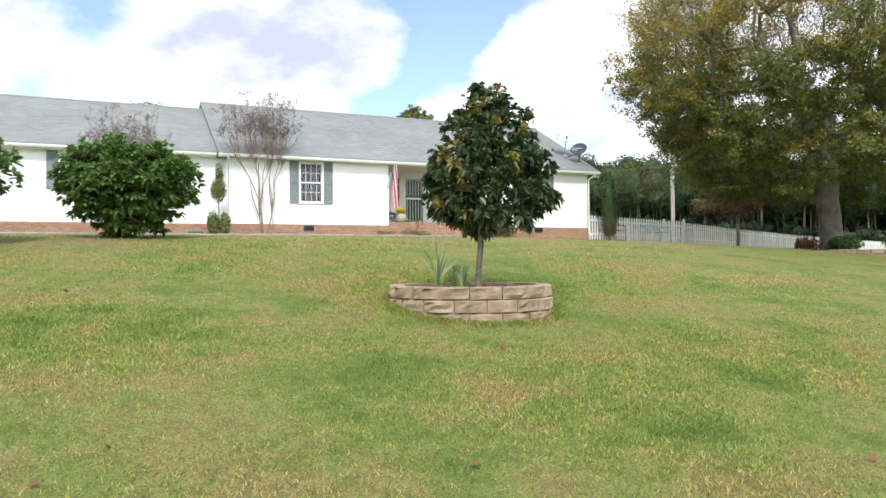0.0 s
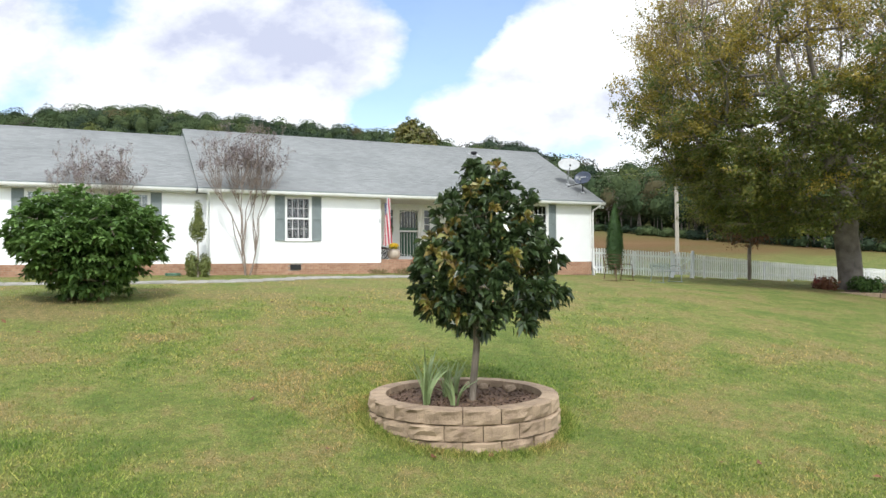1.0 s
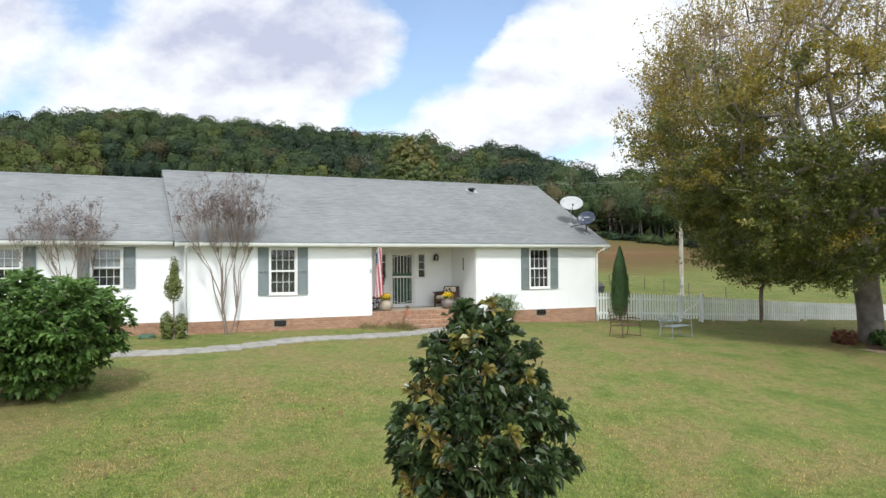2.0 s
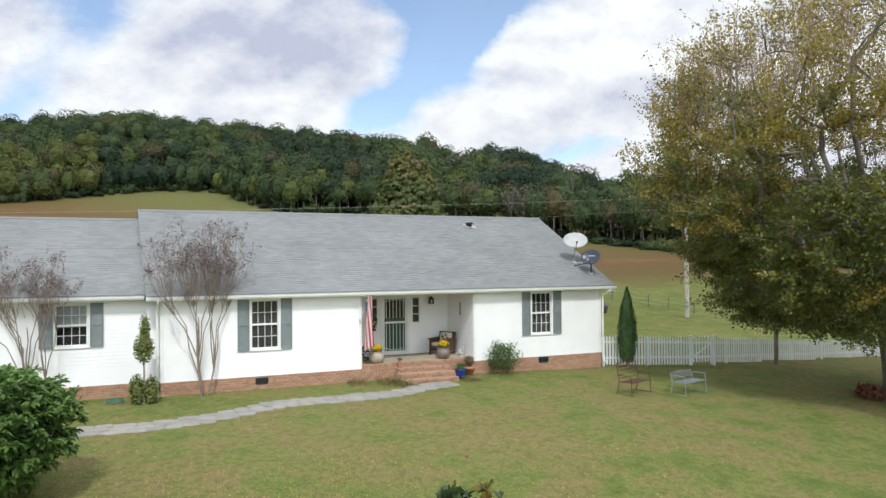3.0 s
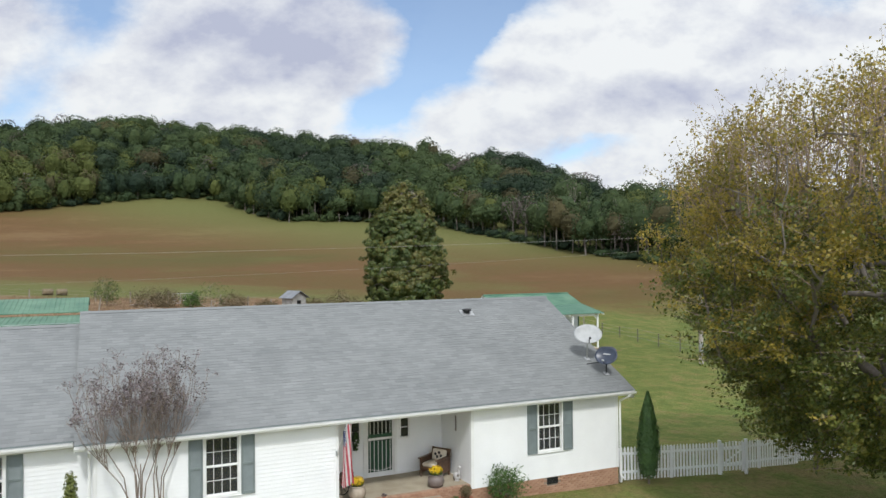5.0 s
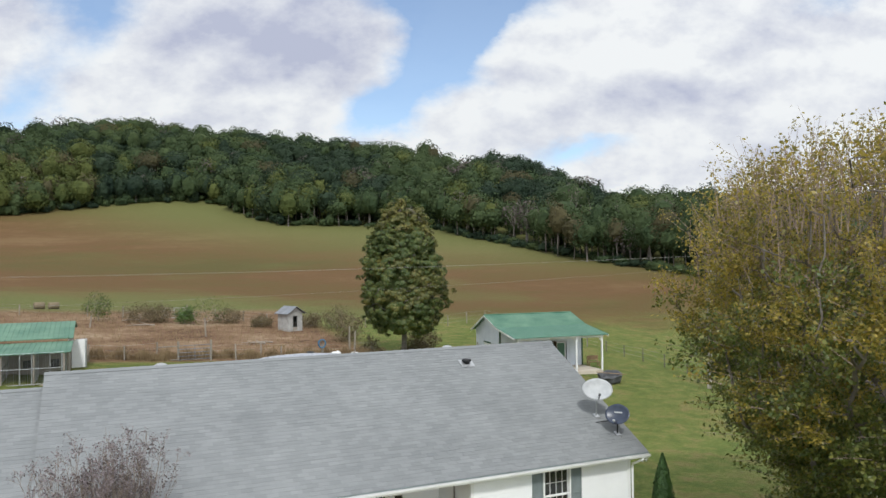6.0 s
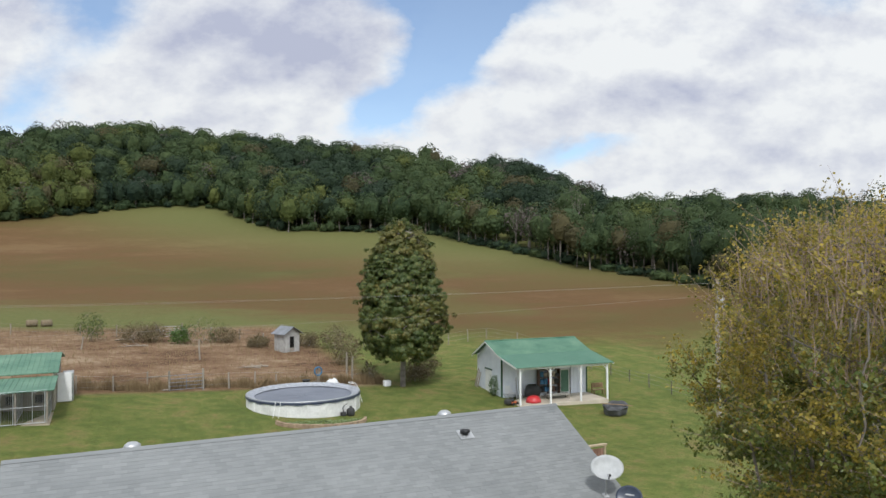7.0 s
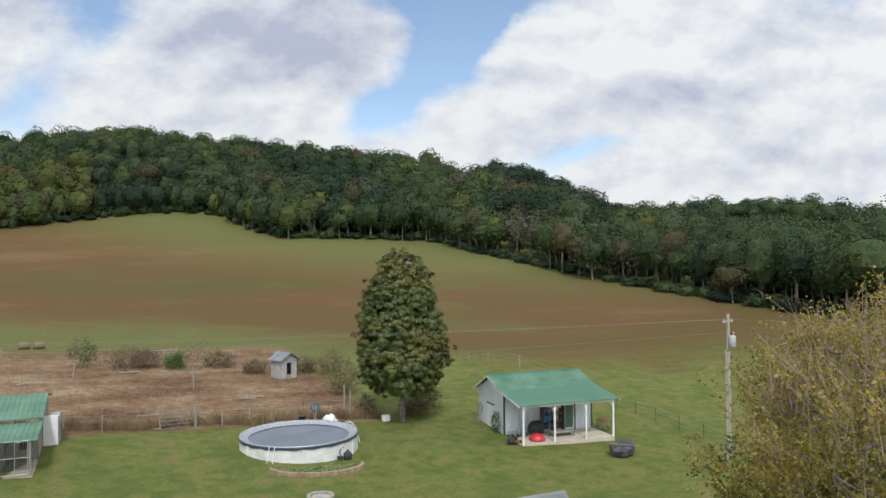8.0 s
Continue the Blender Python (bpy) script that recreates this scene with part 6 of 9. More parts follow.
dish(-0.26, 1.38, 0.50, 0.40, -28, 52, M_DISH, "grey-white oval satellite dish on the roof corner", 0.82, 1)
t = dish(-0.05, 0.54, 0.40, 0.34, -52, 60, M_NAVY, "navy blue satellite dish on the roof corner", 0.58, 2)
for _e in ((-0.42, 0.55), (0.30, 0.42)):
    own("strut", Geo().tube([(0, -0.03, 0.40), (_e[0] * 0.5, _e[1] * 0.5, 0.22 + 0.26 * _e[1]), (_e[0], _e[1], SLOPE * _e[1])], 0.018, 6), M_DARK, t)
own("mark", Geo().soft_box(-0.13, 0.13, -0.02, 0.02, 0.0, 0.004, 0.001, pose(0, -0.06, 0.58) @ pose(0, 0, 0, 0, 0, -52) @ pose(0, 0, 0, 60, 0, 0) @ pose(0, 0.08, 0.075)), M_DISH, t)

# vents on the roof
for x, y, r, h, lab, flat in ((-3.57, 4.42, 0.10, 0.16, "black pipe vent on a pale flashing", 1), (-3.45, 6.3, 0.22, 0.42, "round grey turbine vent behind the ridge", 0), (-13.55, 6.3, 0.22, 0.42, "round grey turbine vent behind the ridge", 0)):
    zb = RIDGE_Z - abs(y - RIDGE_Y) * SLOPE
    t = thing("roof_vent", lab, "vent", x, y, zb, group="roof vents")
    if flat:
        own("flashing", Geo().soft_box(-0.25, 0.25, -0.22, 0.22, 0.02, 0.035, 0.004, pose(0, 0, 0, math.degrees(math.atan(SLOPE)), 0, 0)), M_GALV, t)
        own("cap", Geo().lathe([(0.10, 0.0), (0.10, 0.10), (0.17, 0.10), (0.16, 0.17), (0.0, 0.20)], n=16), M_DARK, t, smooth=True)
    else:
        own("collar", Geo().lathe([(0.16, -0.15), (0.15, 0.12)], n=16), M_GALV, t, smooth=True)
        head = own("head", Geo().lathe([(0.16, 0.12), (0.22, 0.18), (0.245, 0.28), (0.22, 0.38), (0.12, 0.44), (0.0, 0.46)], n=20), M_GALV, t, smooth=True)
        for k in range(16):
            a = 2 * math.pi * k / 16
            own("fin", Geo().tube([(0.17 * math.cos(a), 0.17 * math.sin(a), 0.13), (0.262 * math.cos(a + 0.2), 0.262 * math.sin(a + 0.2), 0.28), (0.14 * math.cos(a + 0.4), 0.14 * math.sin(a + 0.4), 0.43)], 0.010, 4), M_DISH, head)

# planting by the wall
t = thing("topiary_thuja", "yellow-green thuja clipped into two tufts on a bare stem", "tree", -16.86, -0.80, gz(-16.86, -0.8))
own("stem", Geo().tube([(0, 0, -0.1), (0.02, 0, 0.5), (0.0, 0.0, 1.3)], [0.035, 0.03, 0.025], 7), M_TWIG, t)
for nm, n, c, r, sd in (("lower_tuft", 1300, (-0.18, 0.02, 0.42), (0.24, 0.24, 0.46), 81), ("lower_tuft", 1100, (0.22, 0.0, 0.36), (0.22, 0.22, 0.42), 82), ("upper_tuft", 1500, (0.0, 0.0, 1.62), (0.29, 0.29, 0.46), 83), ("upper_tuft", 700, (0.02, 0.0, 2.15), (0.15, 0.15, 0.48), 84)):
    spray(nm, t, n, c, r, 0.075, M_LEAF_THUJA, sd, 1.6, 0.6)
t = thing("low_shrub", "loose green shrub against the brick base", "shrub", -4.66, -0.45, gz(-4.66, -0.45))
rng = np.random.default_rng(85)
g, tips, _ = skeleton((0, 0, 0), [(0, 0, -0.05), (0, 0, 0.1)], [Vector(p) for p in in_egg(rng, 60, (0, 0, 0.62), (0.66, 0.55, 0.55), 0.4, -0.7)], rng, 0.03, 2, 0.005)
own("stems", g, M_BARK, t)
p, w, s = leaves_round(tips, 34, 0.10, 0.085, rng)
own("foliage", leaf_mesh("foliage", p, w, s, M_LEAF_BUSH, rng, 2.4), M_LEAF_BUSH, t)

for x, y, sd, h in ((-9.25, -0.75, 86, 0.42), (-8.95, -1.15, 87, 0.34), (-10.2, -0.5, 88, 0.30), (-6.35, -1.15, 89, 0.26)):
    t = thing("grass_tuft", "dry grassy clump beside the brick steps", "plant", x, y, gz(x, y), group="grass clumps by the steps")
    blades("leaves", t, 150, 0.9, h, 0.008, M_DRYGRASS, sd, 1.1)
    spray("weeds", t, 220, (0, 0, 0.08), (0.42, 0.30, 0.14), 0.05, M_LEAF_THUJA, sd + 300, 2.2, 0.5)

# the block ring round the magnolia
RING_C, RING_R, RING_TOP = (-15.0, -17.42), 1.39, -1.88
ring = thing("block_ring_planter", "round raised bed of rough tan retaining blocks", "planter", RING_C[0], RING_C[1], RING_TOP - 0.62)
own("mulch", Geo().lathe([(0.0, 0.54), (0.5, 0.55), (0.9, 0.535), (1.22, 0.50), (1.22, 0.0)], n=40), M_MULCH, ring, "dark bark mulch", True)
_rg = np.random.default_rng(66)
_q, _a = 1.18 * np.sqrt(_rg.uniform(0, 1, 1500)), _rg.uniform(0, 6.283, 1500)
_chips = np.stack([_q * np.cos(_a), _q * np.sin(_a), 0.548 - 0.035 * (_q / 1.2) ** 3 + _rg.uniform(0, 0.012, 1500)], 1)
own("litter", leaf_mesh("litter", _chips, unit(_rg.normal(size=(1500, 3)) * 0.5 + np.array((0, 0, 1))), _rg.uniform(0.03, 0.09, 1500), M_CHIPS, _rg, 2.2), M_CHIPS, ring, "scattered bark chips and dry leaves")
rr = random.Random(9)
for course in range(3):
    n = 17
    for k in range(n):
        a0 = 2 * math.pi * (k + 0.5 * (course % 2)) / n + rr.uniform(-0.008, 0.008)
        half = math.pi / n - 0.003
        z0, z1 = course * 0.207 + 0.004, course * 0.207 + 0.204
        ro, ri = RING_R + rr.uniform(-0.012, 0.012) + (2 - course) * 0.008, RING_R - 0.25
        vs, cols = [], 6
        for zi, z in enumerate((z0, z0 + 0.02, z0 + 0.07, z0 + 0.135, z1 - 0.018, z1)):
            for c in range(cols):
                a = a0 - half + 2 * half * c / (cols - 1)
                rim = 0.022 if zi in (0, 5) or c in (0, cols - 1) else rr.uniform(-0.026, 0.012)
                vs.append(((ro - rim) * math.cos(a), (ro - rim) * math.sin(a), z))
        m = len(vs)
        for z in (z0, z1):
            for c in range(cols):
                a = a0 - half + 2 * half * c / (cols - 1)
                vs.append((ri * math.cos(a), ri * math.sin(a), z))
        fs = [(i * cols + c, i * cols + c + 1, (i + 1) * cols + c + 1, (i + 1) * cols + c) for i in range(5) for c in range(cols - 1)]
        fs += [(5 * cols + c, 5 * cols + c + 1, m + cols + c + 1, m + cols + c) for c in range(cols - 1)]
        fs += [(m + c + 1, m + c, m + cols + c, m + cols + c + 1) for c in range(cols - 1)]
        fs += [(m + c, m + c + 1, c + 1, c) for c in range(cols - 1)]
        e = cols - 1
        fs += [tuple([i * cols for i in range(6)] + [m + cols, m]), tuple([i * cols + e for i in range(5, -1, -1)] + [m + e, m + cols + e])]
        own("block", Geo().add(vs, fs), M_STONE, ring)
for x, y, n, h, sp, sd in ((-15.62, -17.50, 20, 0.98, 0.50, 91), (-15.25, -17.35, 14, 0.70, 0.8, 92), (-15.75, -17.75, 13, 0.80, 1.0, 93), (-15.40, -17.95, 12, 0.60, 1.0, 94), (-15.05, -17.2, 8, 0.75, 0.6, 90)):
    t = thing("iris_clump", "clump of sword-shaped pale green iris leaves", "plant", x, y, RING_TOP - 0.08, group="iris clumps in the ring")
    blades("leaves", t, n, 0.12, h, 0.026, M_IRIS, sd, sp)
for x, y, sd in ((-14.45, -17.0, 1), (-14.15, -17.3, 2), (-14.55, -16.75, 3)):
    t = thing("garden_stone", "small tan stone lying on the mulch", "stone", x, y, RING_TOP - 0.08, group="stones in the ring")
    own("stone", Geo().lump((0, 0, 0.04), (0.10, 0.07, 0.06), random.Random(sd), 0.25, 6, 9), M_STONE, t)


# stone path
def walk_y(x):
    return float(np.interp(x, [-33, -25, -21.7, -18.4, -17.0, -15.95, -15.25, -14.47, -13.65, -12.84, -11.2, -10.35, -9.4, -8.6, -7.5, -7.2], [-3.2, -3.2, -3.35, -3.5, -3.62, -3.48, -3.25, -2.92, -2.5, -2.32, -2.33, -2.33, -2.16, -1.80, -1.42, -1.3]))


path_t = thing("stone_path", "curved path of rough grey flagstones through the lawn", "path", -15, -3, gz(-15, -3), kind="structure")


def flagstone(cx, cy, rx, ry, rr, top):
    """One uneven stone: a rounded, broken outline with a worn edge."""
    n = 9
    ph, spin = rr.uniform(0, 6.28), rr.uniform(0, 6.28)
    rim = []
    for k in range(n):
        a = spin + 2 * math.pi * k / n
        q = 1.0 / max(abs(math.cos(a)), abs(math.sin(a))) ** 0.72 * (1 + 0.06 * math.sin(3 * a + ph) + rr.uniform(-0.05, 0.05))
        rim.append((cx + rx * q * math.cos(a), cy + ry * q * math.sin(a)))
    tilt = rr.uniform(-0.02, 0.02)
    up = [(px_ * 0.93 + cx * 0.07, py_ * 0.93 + cy * 0.07, gz(px_, py_) + top + tilt * (px_ - cx) + rr.uniform(-0.006, 0.006)) for px_, py_ in rim]
    edge = [(px_, py_, gz(px_, py_) + top - 0.02) for px_, py_ in rim]
    foot = [(px_, py_, gz(px_, py_) - 0.06) for px_, py_ in rim]
    return Geo().add(up + edge + foot, [tuple(range(n))] + [(n + k, n + (k + 1) % n, (k + 1) % n, k) for k in range(n)] + [(2 * n + k, 2 * n + (k + 1) % n, n + (k + 1) % n, n + k) for k in range(n)])


rr = random.Random(12)
bed = Geo()
xs_ = np.arange(-30.0, -7.0, 0.3)
for xa, xb in zip(xs_, xs_[1:]):
    bed.add([(xa, walk_y(xa) - 0.42, gz(xa, walk_y(xa) - 0.42) + 0.012), (xb, walk_y(xb) - 0.42, gz(xb, walk_y(xb) - 0.42) + 0.012), (xb, walk_y(xb) + 0.40, gz(xb, walk_y(xb) + 0.40) + 0.012), (xa, walk_y(xa) + 0.40, gz(xa, walk_y(xa) + 0.40) + 0.012)], [(0, 1, 2, 3)])
part("path_bed", bed, M_GRIT, path_t, "grey gravel between the stones")
for row, off in enumerate((-0.30, 0.0, 0.29)):
    x = -30.0 + 0.2 * row
    while x < -7.35:
        w = rr.uniform(0.34, 0.66)
        cx = x + w / 2
        part("flagstone", flagstone(cx, walk_y(cx) + off + rr.uniform(-0.05, 0.05), w / 2 + 0.005, 0.155 + rr.uniform(-0.01, 0.03), rr, 0.032 + rr.uniform(-0.008, 0.012)), M_SLAB, path_t)
        x += w


# picket fence
def picket_mesh(h, w=0.078, d=0.02):
    g = Geo()
    prof = [(-w / 2, 0), (w / 2, 0), (w / 2, h - 0.06), (0, h), (-w / 2, h - 0.06)]
    n = len(prof)
    g.add([(x, y, z) for y in (-d / 2, d / 2) for x, z in prof], [tuple(range(n)), tuple(range(n, 2 * n))[::-1]] + [(k, n + k, n + (k + 1) % n, (k + 1) % n) for k in range(n)])
    return mesh_of(g, "slat", M_WHITEWOOD)


def fence_line(x):
    return float(np.interp(x, [0.15, 4.4, 5.4, 12, 24], [0.10, -0.25, -0.20, 0.1, 0.6])), float(np.interp(x, [0, 5, 10, 14.4, 20, 24], [0.64, 0.38, 0.02, -0.25, -0.5, -0.66]))


fence = thing("picket_fence", "white picket fence with pointed slats, weathered grey", "fence", 0.15, 0.1, gz(0.15, 0.1))
PICKETS = {h: picket_mesh(h) for h in (1.25, 1.15, 1.05, 0.95, 0.85)}
x, k = 0.20, 0
while x < 24:
    if 4.5 < x < 5.45:
        x += 0.137
        continue
    y, top = fence_line(x)
    base = gz(x, y) + 0.03
    h = min(PICKETS, key=lambda q: abs(q - (top - base)))
    ob = part("slat", PICKETS[h], None, None)
    ob.matrix_basis = fence.matrix_basis.inverted() @ pose(x, y - 0.02, top - h, 0, 0, math.degrees(math.atan2(fence_line(x + 0.2)[0] - y, 0.2)))
    ob.parent = fence
    x += 0.137
    k += 1
x = 0.22
while x < 23.9:
    x2 = min(x + 2.1, 24)
    (ya, ta), (yb, tb) = fence_line(x), fence_line(x2)
    part("post", Geo().soft_box(x - 0.045, x + 0.045, ya + 0.012, ya + 0.10, gz(x, ya) - 0.2, ta - 0.06, 0.006), M_WHITEWOOD, fence)
    for f in (0.28, 0.80):
        za, zb = ta - (ta - gz(x, ya)) * (1 - f), tb - (tb - gz(x2, yb)) * (1 - f)
        part("rail", Geo().add([(x, ya - 0.01, za - 0.04), (x2, yb - 0.01, zb - 0.04), (x2, yb - 0.01, zb + 0.04), (x, ya - 0.01, za + 0.04), (x, ya + 0.028, za - 0.04), (x2, yb + 0.028, zb - 0.04), (x2, yb + 0.028, zb + 0.04), (x, ya + 0.028, za + 0.04)],
                               [(0, 1, 2, 3), (7, 6, 5, 4), (0, 4, 5, 1), (3, 2, 6, 7), (0, 3, 7, 4), (1, 5, 6, 2)]), M_WHITEWOOD, fence)
    x = x2
    if x >= 24:
        break


gate_t = thing("picket_gate", "white picket gate standing slightly open", "gate", 4.46, -0.25, gz(4.46, -0.25) + 0.05, turn=-14)
for k in range(7):
    own("slat", Geo().soft_box(0.03 + 0.135 * k, 0.11 + 0.135 * k, -0.012, 0.010, 0.05, 1.06 + 0.06 * math.sin(math.pi * k / 6), 0.006), M_WHITEWOOD, gate_t)
for zz in (0.25, 0.85):
    own("rail", Geo().soft_box(0.02, 0.94, 0.012, 0.045, zz - 0.04, zz + 0.04, 0.005), M_WHITEWOOD, gate_t)
own("brace", Geo().tube([(0.05, 0.03, 0.27), (0.92, 0.03, 0.83)], 0.03, 6), M_WHITEWOOD, gate_t)
for sx in (-0.06, 1.0):
    own("gate_post", Geo().soft_box(sx - 0.05, sx + 0.05, -0.05, 0.05, -0.3, 1.18, 0.008), M_WHITEWOOD, gate_t)


def iron_seat(name, label, x, y, turn, w, mat, category, h=0.95):
    """A garden seat of bent iron with a slatted seat and back."""
    t = thing(name, label, category, x, y, gz(x, y), turn=turn)
    for sx in (-w / 2, w / 2):
        own("leg", Geo().tube([(sx, -0.26, 0), (sx, -0.24, 0.42), (sx, -0.22, 0.62), (sx, 0.10, 0.64), (sx, 0.22, 0.62)], 0.016, 6), mat, t)
        own("leg", Geo().tube([(sx, 0.30, 0), (sx, 0.22, 0.42), (sx, 0.32, h)], 0.016, 6), mat, t)
        own("runner", Geo().tube([(sx, -0.32, 0.02), (sx, 0.36, 0.02)], 0.014, 6), mat, t)
    for k in range(6):
        yy = -0.24 + 0.09 * k
        own("seat_slat", Geo().soft_box(-w / 2, w / 2, yy - 0.03, yy + 0.03, 0.41, 0.425, 0.003), mat, t)
    for k in range(5):
        zz = 0.50 + (h - 0.52) * k / 4
        own("back_slat", Geo().tube([(-w / 2, 0.24 + 0.10 * (zz - 0.42) / 0.5, zz), (0, 0.27 + 0.10 * (zz - 0.42) / 0.5, zz + 0.03), (w / 2, 0.24 + 0.10 * (zz - 0.42) / 0.5, zz)], 0.012, 6), mat, t)
    return t


iron_seat("iron_bench", "rusty brown iron garden seat on the lawn", -2.1, -4.6, 18, 1.1, M_IRON, "bench", 1.0)
iron_seat("garden_bench", "grey-green metal bench on the shaded lawn", -0.2, -5.05, 16, 1.25, M_SHUTTER, "bench", 0.72)

# small red-leaved tree in front of the fence
t = thing("ornamental_tree", "small ornamental tree with red-brown drooping leaves", "tree", 8.6, -0.9, gz(8.6, -0.9))
rng = np.random.default_rng(95)
g, tips, _ = skeleton((0, 0, 0), [(0, 0, -0.1), (0.02, 0, 0.5), (0, 0, 1.1), (0.05, 0, 1.6)], [Vector(p) for p in in_egg(rng, 120, (0, 0, 2.6), (1.5, 1.5, 1.1), 0.3, -0.8)], rng, 0.09, 2.2, 0.006)
own("trunk", g, M_BARK, t, smooth=True)
p, w, s = leaves_round(tips, 34, 0.20, 0.10, rng)
own("crown", leaf_mesh("crown", p, w, s, M_LEAF_RED, rng, 1.8), M_LEAF_RED, t)

# flower bed under the shade tree
bed = thing("flower_bed", "low bed edged with tan blocks under the shade tree", "flower bed", 8.0, -8.4, gz(8.0, -8.4))
own("soil", Geo().lathe([(0.0, 0.14), (2.0, 0.12), (2.7, 0.08), (2.75, -0.4)], n=40), M_MULCH, bed, smooth=True)
rr = random.Random(14)
for course in range(2):
    for k in range(40):
        a = 2 * math.pi * (k + 0.5 * course) / 40
        m = Matrix.Rotation(a, 4, "Z") @ pose(2.82, 0, -0.24 + course * 0.19 - 0.03 * math.sin(a) * 0 + rr.uniform(-0.01, 0.01))
        own("block", Geo().soft_box(-0.10, 0.10, -0.215, 0.215, 0, 0.185, 0.018, m), M_STONE, bed)
for x, y, sd, lab, mat in ((5.75, -7.25, 96, "dark red coleus plant in the flower bed", M_LEAF_RED), (6.15, -8.9, 97, "green leafy perennials in the flower bed", M_LEAF_BUSH), (6.9, -7.9, 98, "green leafy perennials in the flower bed", M_LEAF_BUSH), (7.0, -10.2, 99, "green leafy perennials in the flower bed", M_LEAF_BUSH)):
    t = thing("bed_plant", lab, "plant", x, y, gz(8.0, -8.4) + 0.08, group="plants in the flower bed")
    spray("leaves", t, 420, (0, 0, 0.28), (0.5, 0.5, 0.34), 0.16, mat, sd, 2.0, 0.4)
t = thing("flower_cart", "small red wooden cart at the flower bed's edge", "cart", 6.05, -6.9, gz(6.05, -6.9), turn=20)
own("tray", pierced(Geo(), -0.35, 0.35, 0.18, 0.36, -0.22, -0.20, []).box(-0.35, 0.35, 0.20, 0.22, 0.18, 0.36).box(-0.37, -0.35, -0.22, 0.22, 0.18, 0.36).box(0.35, 0.37, -0.22, 0.22, 0.18, 0.36).box(-0.35, 0.35, -0.2, 0.2, 0.18, 0.20), M_CARTRED, t)
for sx in (-0.25, 0.25):
    for sy in (-0.24, 0.24):
        own("wheel", Geo().lathe([(0.02, -0.02), (0.13, -0.02), (0.13, 0.02), (0.02, 0.02)], n=14, m=pose(sx, sy, 0.13, 90, 0, 0)), M_RUBBER, t)
own("handle", Geo().tube([(-0.36, 0, 0.25), (-0.75, 0, 0.45), (-0.85, 0, 0.62)], 0.015, 6), M_CARTRED, t)

# ---- behind the house ----
def sweetgum():
    rng = np.random.default_rng(101)
    x, y = 8.7, 41.5
    t = thing("sweetgum_tree", "tall dense conical tree, green turning yellow-brown", "tree", x, y, gz(x, y))
    H0, H1, R = 2.5, 13.9, 3.45

    def girth(f):
        return R * float(np.interp(f, [0.0, 0.06, 0.16, 0.28, 0.47, 0.73, 0.90, 0.97, 1.0], [0.45, 0.72, 0.93, 1.0, 0.90, 0.72, 0.44, 0.20, 0.06]))

    att = []
    while len(att) < 1150:
        f = rng.uniform(0, 1)
        a = rng.uniform(0, 6.283)
        if rng.uniform() > girth(f) / R + 0.12:
            continue
        r = girth(f) * (1 + 0.09 * math.sin(3 * a + 9 * f) + 0.06 * math.sin(5 * a - 14 * f)) * rng.uniform(0.80, 1.0)
        att.append(Vector((r * math.cos(a), r * math.sin(a), H0 + (H1 - H0) * f)))
    seeds = [(0, 0, -0.2)] + [(0.03 * math.sin(k), 0.03 * math.cos(k), 1.3 * k + 0.8) for k in range(10)]
    g, tips, _ = skeleton((0, 0, 0), seeds, att, rng, 0.24, 2.3, 0.012, 0.03)
    own("trunk", g, M_LIMB, t, "pale grey bole", True)
    rows = {"crown": ([], []), "turning_leaves": ([], [])}
    for p in tips:
        p = np.array(tuple(p))
        out = unit(np.array((p[0], p[1], 0.35 * (p[2] - 5.5))) + np.array((0, 0, 0.6)))
        hue = noise.noise((p[0] * 0.45, p[1] * 0.45, p[2] * 0.45)) + 0.05 * p[0] + 0.012 * (p[2] - 7) + rng.normal() * 0.12
        key = "turning_leaves" if hue > 0.16 else "crown"
        # a boss of overlapping leaves that hangs over the one below it
        for _ in range(2):
            c = p + rng.normal(size=3) * np.array((0.30, 0.30, 0.26))
            n = 58
            d = unit(rng.normal(size=(n, 3)) + out * 1.1)
            rows[key][0].append(c + d * rng.uniform(0.12, 0.38, (n, 1)) * np.array((1.0, 1.0, 0.75)))
            rows[key][1].append(unit(d + out * 0.6 + rng.normal(size=(n, 3)) * 0.25))
    for key, mat, lab in (("crown", M_LEAF_CEDAR, "dense dark green leaves"), ("turning_leaves", M_LEAF_TURN, "leaves turning olive and brown")):
        pos, way = np.vstack(rows[key][0]), np.vstack(rows[key][1])
        own(key, leaf_mesh(key, pos, way, rng.uniform(0.11, 0.20, len(pos)), mat, rng, 1.15), mat, t, lab)
    inner = Geo().lathe([(0.05, H0 + 0.5)] + [(girth(f) * 0.66, H0 + (H1 - H0) * f) for f in (0.08, 0.16, 0.28, 0.47, 0.6, 0.73, 0.88)] + [(0.05, H1 - 0.9)], n=14)
    own("inner_foliage", inner, M_LEAF_CEDAR, t, smooth=True)


sweetgum()


